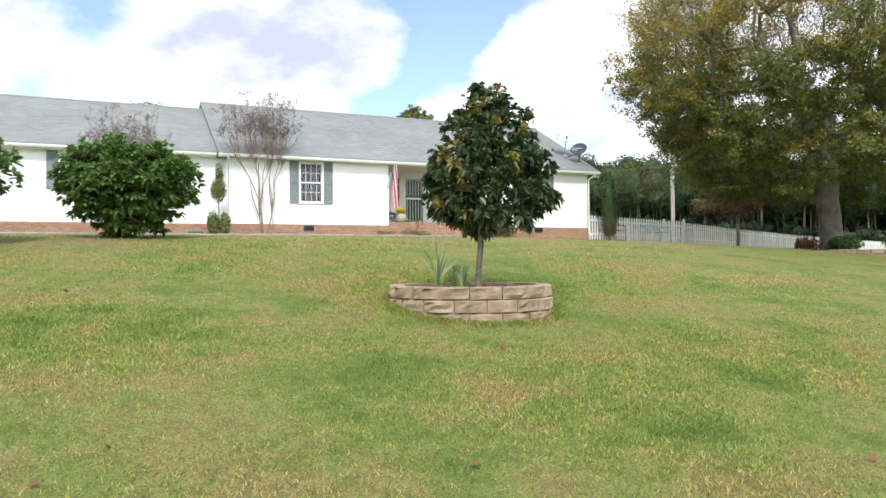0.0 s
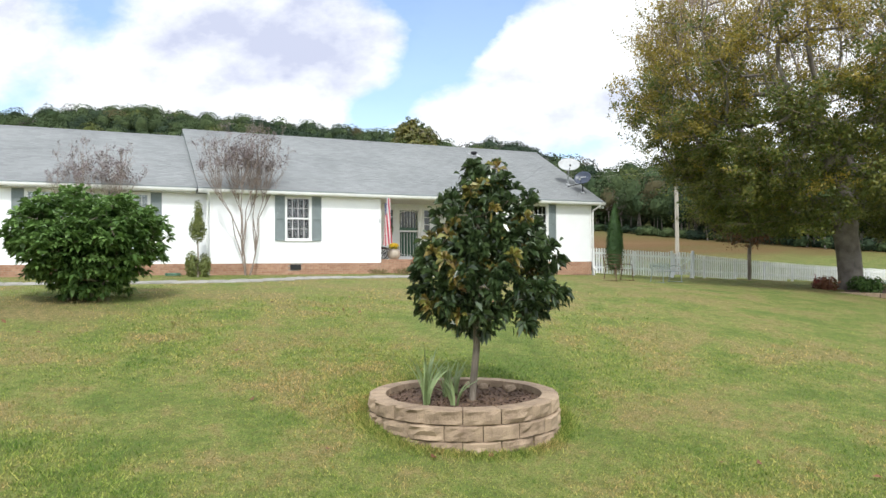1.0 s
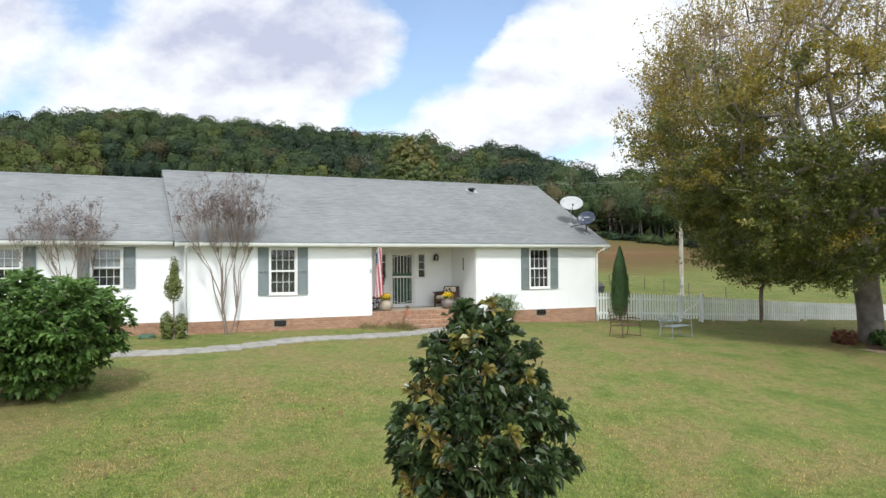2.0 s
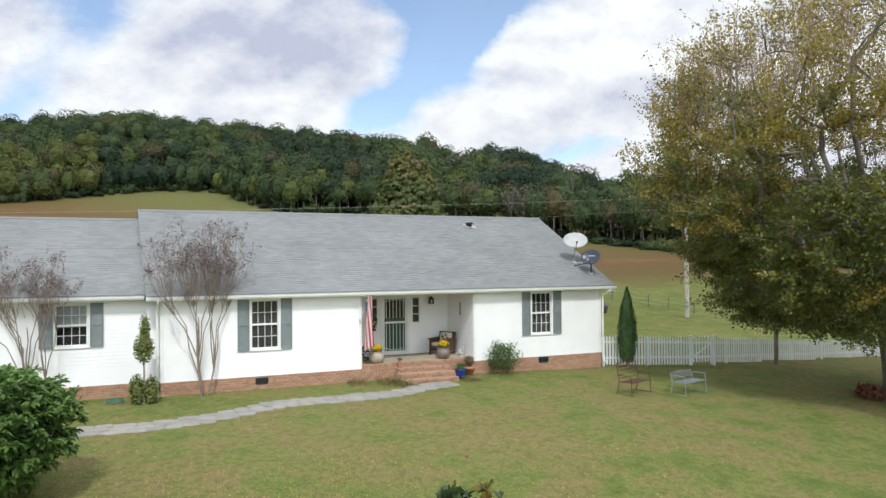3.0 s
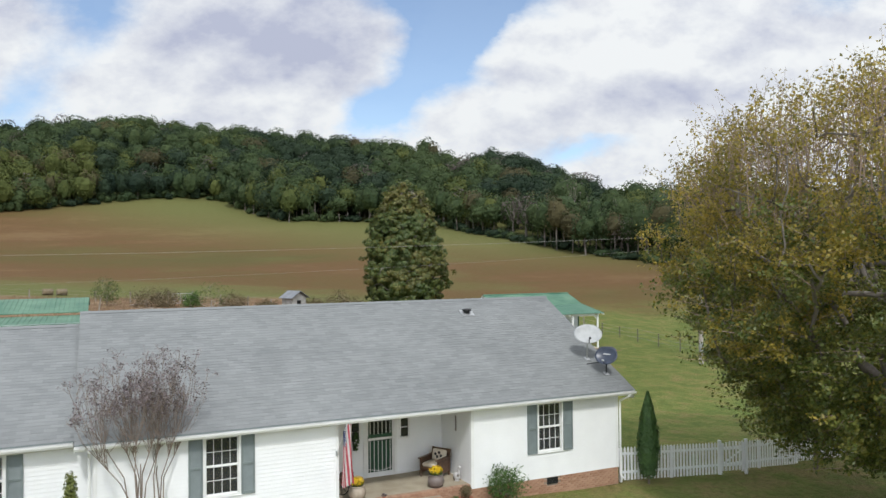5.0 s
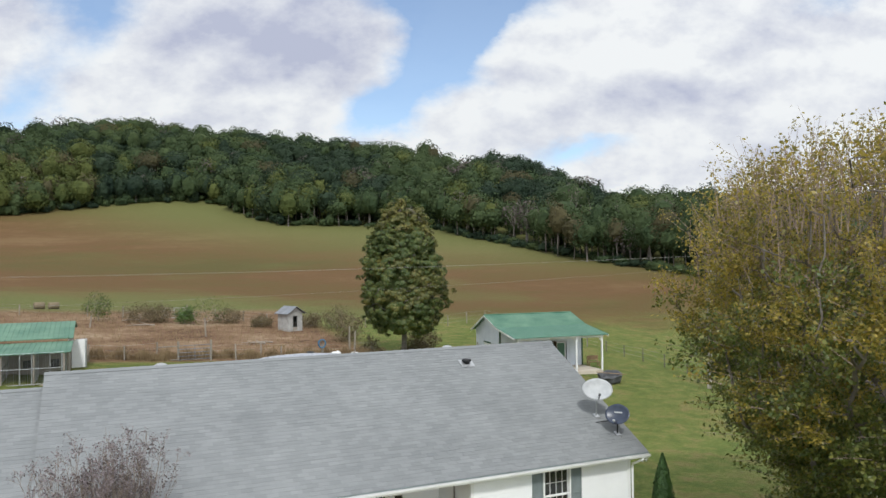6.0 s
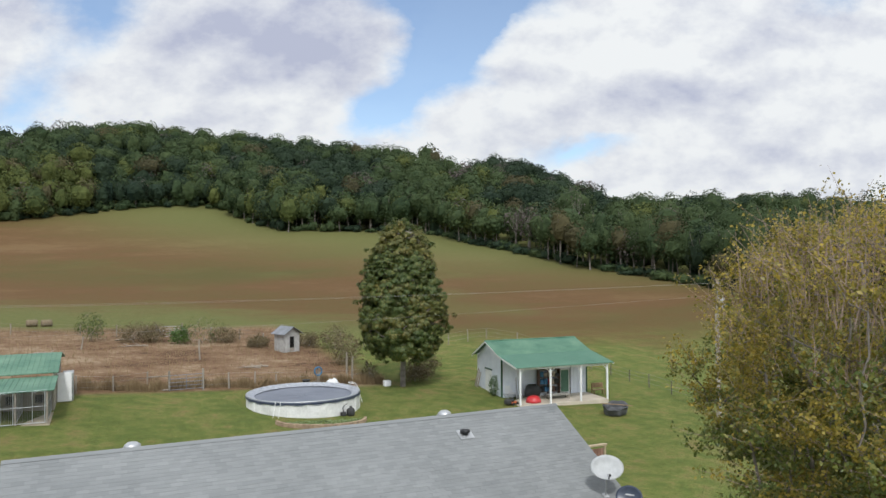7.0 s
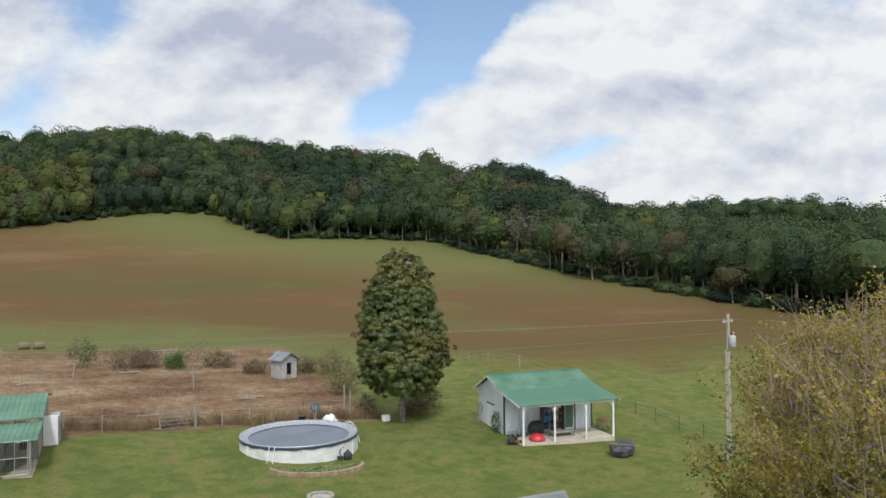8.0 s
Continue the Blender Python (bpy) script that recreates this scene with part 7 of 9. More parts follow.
def pool():
    x, y, R, H = -1.15, 36.2, 4.05, 1.05
    z = gz(x, y) - 0.12
    t = thing("above_ground_pool", "round white above-ground pool under a blue-grey cover", "pool", x, y, z)
    own("wall", Geo().lathe([(R, -0.3), (R, H - 0.02), (R - 0.05, H - 0.02), (R - 0.05, -0.3)], n=72), M_POOLWALL, t, "ribbed white metal pool wall")
    for k in range(18):
        a = 2 * math.pi * k / 18
        own("upright", Geo().soft_box(R - 0.01, R + 0.045, -0.075, 0.075, -0.25, H, 0.012, Matrix.Rotation(a, 4, "Z")), M_POOLWALL, t)
    g, n, k = Geo(), 96, 8
    rng = np.random.default_rng(5)
    for i in range(k + 1):
        for j in range(n):
            a = 2 * math.pi * j / n
            r = (R + 0.02) * i / k
            sag = -0.20 + 0.20 * max(0, (i - 7)) + 0.012 * math.sin(5 * a + i) + (0.03 if i == k else 0)
            g.v.append((r * math.cos(a), r * math.sin(a), H + 0.02 + sag))
    for j in range(n):
        a = 2 * math.pi * j / n
        drop = 0.16 + 0.09 * abs(math.sin(9 * a)) + 0.02 * math.sin(23 * a)
        g.v.append(((R + 0.055) * math.cos(a), (R + 0.055) * math.sin(a), H + 0.05 - drop))
    g.f = [(i * n + j, i * n + (j + 1) % n, (i + 1) * n + (j + 1) % n, (i + 1) * n + j) for i in range(k + 1) for j in range(n)]
    own("cover", g, M_POOLCOVER, t, "sagging blue-grey winter cover", True)
    hem = Geo().lathe([(R + 0.065, H - 0.13), (R + 0.085, H - 0.03), (R + 0.06, H + 0.02), (R + 0.03, H + 0.02), (R + 0.05, H - 0.13)], n=72)
    hem.f = hem.f[:-2]  # an open ring, with no lids
    own("cover_skirt", hem, M_NAVY, t, "dark blue hem of the cover below the rim", True)
    band, rows = Geo(), 5
    for i in range(rows + 1):
        for j in range(180):
            a, f = 2 * math.pi * j / 180, i / rows
            crease = 0.035 * math.sin(37 * a + 2.2 * i) * math.sin(math.pi * f) + 0.02 * math.sin(83 * a + i)
            band.v.append(((R * (0.86 + 0.14 * f)) * math.cos(a), (R * (0.86 + 0.14 * f)) * math.sin(a), H - 0.12 + 0.19 * f + crease * 0.8))
    band.f = [(i * 180 + j, i * 180 + (j + 1) % 180, (i + 1) * 180 + (j + 1) % 180, (i + 1) * 180 + j) for i in range(rows) for j in range(180)]
    own("cover_edge", band, M_FOIL, t, "crinkled silvery edge of the cover", True)
    own("rim", Geo().tube([((R + 0.01) * math.cos(a), (R + 0.01) * math.sin(a), H + 0.055) for a in np.linspace(0, 2 * math.pi, 73)], 0.045, 7), M_GALV, t, "silvery top rim")
    a0 = math.radians(-128)
    for s in (-0.045, 0.045):
        a = a0 + s
        own("ladder_rail", Geo().tube([((R + 0.55) * math.cos(a), (R + 0.55) * math.sin(a), -0.1), ((R + 0.08) * math.cos(a), (R + 0.08) * math.sin(a), H + 0.1)], 0.022, 8), M_TRIM, t)
    a0 = math.radians(6)
    for s in (-0.06, 0.06):
        a = a0 + s
        own("handrail", Geo().tube([((R + 0.5) * math.cos(a), (R + 0.5) * math.sin(a), -0.1), ((R + 0.12) * math.cos(a), (R + 0.12) * math.sin(a), H + 0.1), ((R - 0.1) * math.cos(a), (R - 0.1) * math.sin(a), H + 0.4), ((R - 0.45) * math.cos(a), (R - 0.45) * math.sin(a), H + 0.35)], 0.022, 8), M_TRIM, t)
    # pump
    px_, py_ = x + (R + 0.45) * math.cos(math.radians(-58)), y + (R + 0.45) * math.sin(math.radians(-58))
    p = thing("pool_pump", "black pool filter tank and pump", "pump", px_, py_, gz(px_, py_))
    own("tank", Geo().lathe([(0.20, 0.0), (0.28, 0.08), (0.29, 0.38), (0.22, 0.50), (0.10, 0.55), (0.10, 0.66), (0.0, 0.68)], n=18), M_RUBBER, p, smooth=True)
    own("pump", Geo().soft_box(-0.72, -0.34, -0.12, 0.12, 0.05, 0.30, 0.03), M_RUBBER, p)
    own("hose", Geo().tube([(-0.5, 0.0, 0.3), (-0.55, 0.1, 0.55), (-0.35, 0.3, 0.72), (-0.1, 0.5, 0.75)], 0.03, 8), M_RUBBER, p)
    # stone edged bed
    b = thing("pool_flower_bed", "grassy bed edged with stone blocks beside the pool", "flower bed", -1.2, 30.6, gz(-1.2, 30.6))
    rr = random.Random(6)
    for k in range(30):
        a = math.radians(-172 + 164 * k / 29)
        bx, by = 3.0 * math.cos(a), 1.75 * math.sin(a) + 0.5
        th = math.degrees(math.atan2(1.75 * math.cos(a), -3.0 * math.sin(a)))
        own("block", Geo().soft_box(-0.15, 0.15, -0.10, 0.10, -0.15, 0.25, 0.02, pose(bx, by, gz(-1.2 + bx, 30.6 + by) - gz(-1.2, 30.6) + rr.uniform(-0.01, 0.01), 0, 0, th)), M_STONE, b)
    n = 900
    rg = np.random.default_rng(8)
    a, q = rg.uniform(-math.pi, 0, n), rg.uniform(0, 0.93, n) ** 0.5
    pts = np.stack([3.0 * q * np.cos(a), 1.75 * q * np.sin(a) + 0.5, np.zeros(n)], 1)
    pts[:, 2] = [gz(-1.2 + u, 30.6 + v) - gz(-1.2, 30.6) + 0.08 for u, v in pts[:, :2]]
    own("grass", leaf_mesh("grass", pts, unit(rg.normal(size=(n, 3)) + np.array((0, 0, 0.4))), rg.uniform(0.12, 0.28, n), M_IRIS, rg, 3), M_IRIS, b)
    f = thing("fire_ring", "small round stone fire ring on the lawn", "fire pit", -2.45, 25.6, gz(-2.45, 25.6))
    for k in range(16):
        a = 2 * math.pi * k / 16
        own("block", Geo().soft_box(-0.09, 0.09, -0.14, 0.14, -0.1, 0.16, 0.02, Matrix.Rotation(a, 4, "Z") @ pose(0.68, 0, 0)), M_SLAB, f)
    own("ash", Geo().lathe([(0.0, 0.05), (0.62, 0.03)], n=20), M_POTTAN, f)
    for k in range(5):
        a = rr.uniform(0, 3.14)
        f2 = own("charred_stick", Geo().tube([(-0.3 * math.cos(a), -0.3 * math.sin(a), 0.06), (0.3 * math.cos(a), 0.3 * math.sin(a), 0.10)], 0.03, 6), M_GALV, f)


pool()


def shed():
    x, y = 18.85, 35.15
    z = -0.52
    W, D, P = 3.95, 5.1, 3.35
    t = thing("garden_shed", "pale blue-grey shed with green metal roof and open porch", "shed", x, y, z, turn=-4.5)
    EV, RG, BR = 3.20, 4.50, 3.62
    # walls of upright boards
    own("slab", Geo().soft_box(-W, W, -P, 0.0, -0.5, 0.10, 0.01), M_PALECONC, t, "pale concrete porch slab")
    own("floor", Geo().box(-W, W, 0.0, D, -0.5, 0.08), M_CONC, t)

    def boards(a0, a1, fixed, along, zt, holes=(), mat=M_SHEDWALL):
        k = max(1, round((a1 - a0) / 0.30))
        for i in range(k):
            u0, u1 = a0 + (a1 - a0) * i / k, a0 + (a1 - a0) * (i + 1) / k
            zz = [(0.08, zt((u0 + u1) / 2))]
            for h in holes:
                if h[0] < (u0 + u1) / 2 < h[1]:
                    zz = [(h[3], zt((u0 + u1) / 2))]
            for z0, z1 in zz:
                if along == "y":
                    own("board", Geo().soft_box(fixed - 0.02, fixed + 0.02, u0 + 0.004, u1 - 0.004, z0, z1, 0.006), mat, t)
                else:
                    own("board", Geo().soft_box(u0 + 0.004, u1 - 0.004, fixed - 0.02, fixed + 0.02, z0, z1, 0.006), mat, t)

    gable = lambda v: (BR - 0.12) + (RG - BR) * (v / (D / 2)) if v < D / 2 else EV - 0.02 + (RG - EV - 0.1) * ((D - v) / (D / 2))
    boards(0.0, D, -W + 0.02, "y", gable, [(1.95, 3.25, 0, 2.12)])
    boards(0.0, D, W - 0.02, "y", gable)
    boards(-W + 0.04, W - 0.04, D - 0.02, "x", lambda v: EV - 0.05)
    boards(-W + 0.04, W - 0.04, 0.02, "x", lambda v: BR - 0.15, [(1.35, 2.3, 0, 2.2)])
    own("corner_trim", Geo().soft_box(-W - 0.03, -W + 0.09, -0.03, 0.09, 0.08, BR - 0.12, 0.006), M_GREENDOOR, t, "dark green corner trim")
    own("corner_trim", Geo().soft_box(W - 0.09, W + 0.03, -0.03, 0.09, 0.08, BR - 0.12, 0.006), M_GREENDOOR, t, "dark green corner trim")
    d = own("side_door", Geo().soft_box(-W - 0.045, -W + 0.0, 1.97, 3.23, 0.10, 2.10, 0.01), M_TRIM, t, "white plank side door with dark green head")
    own("door_head", Geo().soft_box(-W - 0.055, -W + 0.01, 1.88, 3.32, 2.10, 2.22, 0.008), M_GREENDOOR, d)
    own("door_handle", Geo().lathe([(0.02, 0), (0.035, 0.02), (0.0, 0.05)], n=8, m=pose(-W - 0.045, 2.1, 1.05, 0, -90, 0)), M_DARK, d)
    d = own("glass_door", pierced(Geo(), 1.36, 2.29, 0.10, 2.18, -0.02, 0.04, [(1.46, 2.19, 0.28, 2.08)]), M_TRIM, t, "white framed glass porch door")
    own("pane", Geo().box(1.46, 2.19, 0.005, 0.012, 0.28, 2.08), M_GREENROOF, d)
    # roof sheets with standing ribs
    def sheet(nm, y0, z0, y1, z1, mt=M_GREENROOF):
        g = Geo()
        for x0, x1 in ((-W - 0.35, W + 0.35),):
            g.add([(x0, y0, z0), (x1, y0, z0), (x1, y1, z1), (x0, y1, z1), (x0, y0, z0 - 0.04), (x1, y0, z0 - 0.04), (x1, y1, z1 - 0.04), (x0, y1, z1 - 0.04)],
                  [(0, 1, 2, 3), (7, 6, 5, 4), (0, 4, 5, 1), (2, 6, 7, 3), (0, 3, 7, 4), (1, 5, 6, 2)])
        r = own(nm, g, mt, t, "green ribbed metal roof sheet")
        k = 36
        for i in range(k + 1):
            xx = -W - 0.34 + (2 * W + 0.68) * i / k
            own("rib", Geo().add([(xx - 0.018, y0, z0), (xx + 0.018, y0, z0), (xx + 0.018, y1, z1), (xx - 0.018, y1, z1), (xx - 0.01, y0, z0 + 0.022), (xx + 0.01, y0, z0 + 0.022), (xx + 0.01, y1, z1 + 0.022), (xx - 0.01, y1, z1 + 0.022)],
                                  [(4, 5, 6, 7), (0, 1, 5, 4), (2, 3, 7, 6), (3, 0, 4, 7), (1, 2, 6, 5)]), mt, r)

    sheet("roof_front", -0.05, BR, D / 2, RG)
    sheet("roof_back", D + 0.35, EV - 0.12, D / 2, RG)
    sheet("porch_roof", -P - 0.25, 3.06, -0.05, BR, M_GREENSHADED)
    own("ridge_cap", Geo().tube([(-W - 0.36, D / 2, RG + 0.02), (W + 0.36, D / 2, RG + 0.02)], 0.06, 6), M_GREENROOF, t)
    for sx in (-W - 0.355, W + 0.355):
        for (ya, za), (yb, zb) in (((D + 0.35, EV - 0.14), (D / 2, RG - 0.02)), ((D / 2, RG - 0.02), (-0.05, BR - 0.02)), ((-0.05, BR - 0.02), (-P - 0.25, 3.04))):
            own("rake_board", Geo().add([(sx - 0.02, ya, za), (sx + 0.02, ya, za), (sx + 0.02, yb, zb), (sx - 0.02, yb, zb), (sx - 0.02, ya, za - 0.12), (sx + 0.02, ya, za - 0.12), (sx + 0.02, yb, zb - 0.12), (sx - 0.02, yb, zb - 0.12)],
                                       [(0, 1, 2, 3), (7, 6, 5, 4), (0, 4, 5, 1), (2, 6, 7, 3), (0, 3, 7, 4), (1, 5, 6, 2)]), M_TRIM, t)
    own("porch_beam", Geo().soft_box(-W, W, -P + 0.02, -P + 0.12, 2.82, 2.96, 0.008), M_TRIM, t, "white porch beam")
    for i in range(17):
        xx = -W + 0.1 + (2 * W - 0.2) * i / 16
        own("rafter_tail", Geo().soft_box(xx - 0.04, xx + 0.04, -P - 0.22, -P + 0.3, 2.955, 3.035, 0.005), M_TRIM, t)
    for xx in (-W + 0.08, -1.25, 1.45, W - 0.08):
        p = own("post", Geo().soft_box(xx - 0.065, xx + 0.065, -P + 0.0, -P + 0.13, 0.08, 2.83, 0.008), M_TRIM, t, "white porch post")
        for s in (-1, 1):
            if (xx < -W + 1 and s < 0) or (xx > W - 1 and s > 0):
                continue
            own("brace", Geo().tube([(xx + s * 0.03, -P + 0.07, 2.42), (xx + s * 0.16, -P + 0.07, 2.66), (xx + s * 0.40, -P + 0.07, 2.83)], 0.035, 6), M_TRIM, p)
    # shelves with stored things, at the back of the porch
    m = t.matrix_basis

    def at(lx, ly, lz=0.10):
        return m @ Vector((lx, ly, lz))

    s = thing("shelf_rack", "brown wooden shelf rack full of boxes on the shed porch", "shelf", *at(0.15, -0.32), turn=-4.5)
    for xx in (-0.95, 0.0, 0.95):
        own("upright", Geo().soft_box(xx - 0.04, xx + 0.04, -0.22, 0.22, 0, 2.2, 0.006), M_DARKWOOD, s)
    for zz in (0.35, 0.95, 1.55, 2.15):
        own("shelf", Geo().soft_box(-0.98, 0.98, -0.24, 0.24, zz, zz + 0.04, 0.005), M_DARKWOOD, s)
    rr = random.Random(17)
    for zz in (0.39, 0.99, 1.59):
        xx = -0.85
        while xx < 0.7:
            w, h = rr.uniform(0.22, 0.40), rr.uniform(0.2, 0.42)
            mt = rr.choice((M_BLUEPLASTIC, M_REDPAINT, M_DARK, M_DARKWOOD, M_POTTAN, M_BLUEPLASTIC))
            b = thing("storage_box", {"blue_plastic": "blue plastic storage box on the rack", "red_plastic": "red plastic storage box on the rack", "black_metal": "black storage box on the rack", "dark_brown_wood": "brown wooden box on the rack", "tan_stone_pot": "tan cardboard box on the rack"}[mt.name], "box", *(m @ Vector((0.15 + xx + w / 2, -0.34, 0.10 + zz))), group="boxes on the rack", turn=-4.5)
            own("body", Geo().soft_box(-w / 2 + 0.01, w / 2 - 0.01, -0.16, 0.16, 0, h, 0.012), mt, b)
            own("lid", Geo().soft_box(-w / 2, w / 2, -0.17, 0.17, h, h + 0.03, 0.008), mt, b)
            xx += w + 0.06
    b = thing("covered_grill", "black covered grill and clutter on the porch", "grill", *at(-1.55, -0.75), turn=10)
    own("cover", Geo().lump((0, 0, 0.55), (0.85, 0.42, 0.58), random.Random(21), 0.2, 8, 14), M_RUBBER, b, smooth=True)
    own("leg", Geo().tube([(-0.5, 0, 0), (-0.5, 0, 0.3)], 0.03, 6), M_DARK, b)
    own("leg", Geo().tube([(0.5, 0, 0), (0.5, 0, 0.3)], 0.03, 6), M_DARK, b)
    b = thing("wheelbarrow", "upturned red wheelbarrow on the shed porch", "wheelbarrow", *at(-2.25, -2.3), turn=30)
    own("tray", Geo().lathe([(0.62, 0.0), (0.60, 0.16), (0.45, 0.42), (0.2, 0.52), (0.0, 0.54)], n=18), M_REDPAINT, b, smooth=True)
    own("handle", Geo().tube([(0.2, -0.25, 0.45), (0.9, -0.3, 0.3)], 0.025, 6), M_WOODGREY, b)
    own("handle", Geo().tube([(0.2, 0.25, 0.45), (0.9, 0.3, 0.3)], 0.025, 6), M_WOODGREY, b)
    b = thing("work_table", "low pale table on the shed porch", "table", *at(0.25, -1.75), turn=-4)
    own("tabletop", Geo().soft_box(-0.95, 0.95, -0.38, 0.38, 0.34, 0.39, 0.008), M_SLAB, b)
    for sx in (-0.85, 0.85):
        for sy in (-0.3, 0.3):
            own("leg", Geo().soft_box(sx - 0.04, sx + 0.04, sy - 0.04, sy + 0.04, 0, 0.34, 0.005), M_WOODGREY, b)
    for k, (lx, ly) in enumerate(((-3.45, -0.35), (-3.15, -0.32))):
        c = thing("stacking_chair", "white plastic stacking chair against the shed wall", "chair", *at(lx, ly), group="white chairs by the shed", turn=-4 + 12 * k)
        for sx in (-0.22, 0.22):
            for sy in (-0.22, 0.2):
                own("leg", Geo().tube([(sx * 1.1, sy * 1.15, 0), (sx, sy, 0.43)], 0.022, 6), M_TRIM, c)
        own("seat", Geo().soft_box(-0.24, 0.24, -0.24, 0.22, 0.42, 0.45, 0.01), M_TRIM, c)
        for q in range(4):
            xx = -0.17 + 0.113 * q
            own("back_slat", Geo().soft_box(xx - 0.035, xx + 0.035, -0.012, 0.012, 0.45, 0.95, 0.006, pose(0, 0.21, 0, -8, 0, 0)), M_TRIM, c)
        own("back_rail", Geo().soft_box(-0.24, 0.24, -0.02, 0.02, 0.92, 1.0, 0.012, pose(0, 0.21, 0, -8, 0, 0)), M_TRIM, c)
    for k, (lx, hh, lean) in enumerate(((-2.75, 1.7, 8), (-2.55, 1.5, 5), (-2.35, 1.8, 10))):
        c = thing("garden_tool", "long-handled garden tool leaning on the shed wall", "tool", *at(lx, -0.42), group="garden tools", turn=-4.5)
        own("shaft", Geo().tube([(0, 0, 0.22), (0.02, 0.33, hh)], 0.016, 6), M_WOODGREY, c)
        own("head", Geo().soft_box(-0.12, 0.12, -0.02, 0.02, 0, 0.25, 0.008), M_GALV, c)
    c = thing("porch_bench", "pale wooden bench at the porch's far end", "bench", *at(W + 0.55, -0.9, 0.0), turn=-4.5)
    own("seat", Geo().soft_box(-0.55, 0.55, -0.22, 0.22, 0.40, 0.45, 0.008), M_HAY, c)
    own("backrest", Geo().soft_box(-0.55, 0.55, 0.18, 0.22, 0.55, 0.95, 0.008), M_HAY, c)
    for sx in (-0.5, 0.5):
        own("leg", Geo().soft_box(sx - 0.04, sx + 0.04, -0.2, -0.12, 0, 0.40, 0.005), M_HAY, c)
        own("leg", Geo().soft_box(sx - 0.04, sx + 0.04, 0.14, 0.22, 0, 0.95, 0.005), M_HAY, c)
    c = thing("wall_shrub", "thin climbing shrub against the shed's end wall", "shrub", *at(-W - 0.35, 0.85, 0.0))
    rng = np.random.default_rng(33)
    g, tips, _ = skeleton((0, 0, 0), [(0, 0, -0.1), (0, 0, 0.2)], [Vector(p) for p in in_egg(rng, 60, (0, 0, 1.0), (0.3, 0.65, 0.95), 0.2)], rng, 0.03, 2, 0.006)
    own("stems", g, M_BARK, c)
    p, w, sz = leaves_round(tips, 16, 0.10, 0.10, rng)
    own("foliage", leaf_mesh("foliage", p, w, sz, M_LEAF_ARB, rng), M_LEAF_ARB, c)
    for k in range(3):
        c = thing("plank", "grey plank leaning on the shed's end wall", "plank", *at(-W - 0.45, 4.2 + 0.3 * k, 0.0), group="leaning planks", turn=-4.5)
        own("plank", Geo().soft_box(-0.02, 0.02, -0.07, 0.07, 0, 1.7 + 0.15 * k, 0.004, pose(0, 0, 0, 0, 13, 0)), M_WOODGREY, c)


shed()


def mower():
    t = thing("lawn_mower", "red and black push mower beside the shed porch", "mower", 14.5, 33.0, gz(14.5, 33.0), turn=25)
    own("deck", Geo().soft_box(-0.32, 0.32, -0.26, 0.26, 0.10, 0.26, 0.05), M_ORANGE, t)
    own("engine", Geo().lathe([(0.16, 0.26), (0.17, 0.40), (0.10, 0.47), (0.0, 0.48)], n=14), M_DARK, t, smooth=True)
    own("grass_bag", Geo().soft_box(-0.85, -0.33, -0.24, 0.24, 0.12, 0.50, 0.08), M_RUBBER, t)
    for sx in (-0.26, 0.28):
        for sy in (-0.30, 0.30):
            own("wheel", Geo().lathe([(0.03, -0.03), (0.12, -0.03), (0.12, 0.03), (0.03, 0.03)], n=14, m=pose(sx, sy, 0.12, 90, 0, 0)), M_RUBBER, t)
    own("handle", Geo().tube([(-0.2, -0.2, 0.25), (-0.95, -0.2, 0.95), (-0.95, 0.2, 0.95), (-0.2, 0.2, 0.25)], 0.014, 6), M_DARK, t)


mower()


def tank():
    t = thing("stock_tank", "crumpled dark grey rubber stock tank with a plank across", "tank", 20.7, 28.2, gz(20.7, 28.2), turn=15)
    prof = [(0.55, -0.05), (0.88, 0.0), (0.97, 0.22), (1.00, 0.46), (1.05, 0.60), (1.09, 0.62), (1.09, 0.66), (1.0, 0.66), (0.92, 0.42), (0.84, 0.10)]
    n = 40

    def crumple(p, a):
        r, z = p
        w = 1 + 0.10 * math.sin(2 * a + 0.6) + 0.05 * math.sin(5 * a + 3 * z) + 0.035 * math.sin(9 * a + 6 * z)
        lift = z * (1 + 0.22 * math.cos(a - 1.2) + 0.10 * math.sin(3 * a) + 0.06 * math.sin(7 * a))
        return (1.08 * r * w * math.cos(a), 0.82 * r * w * math.sin(a), lift)

    def skin(rows):
        g = Geo()
        g.v = [crumple(p, 2 * math.pi * j / n) for p in rows for j in range(n)]
        g.f = [(i * n + j, i * n + (j + 1) % n, (i + 1) * n + (j + 1) % n, (i + 1) * n + j) for i in range(len(rows) - 1) for j in range(n)]
        return g

    own("shell", skin(prof), M_TANK, t, smooth=True)
    own("lining", skin([(0.90, 0.30), (0.5, 0.22), (0.001, 0.26)]), M_TANK, t)
    own("plank", Geo().soft_box(-1.2, 1.2, -0.06, 0.06, 0.70, 0.74, 0.006, pose(0.05, 0.0, 0.0, 0, 6, -32)), M_HAY, t)


tank()


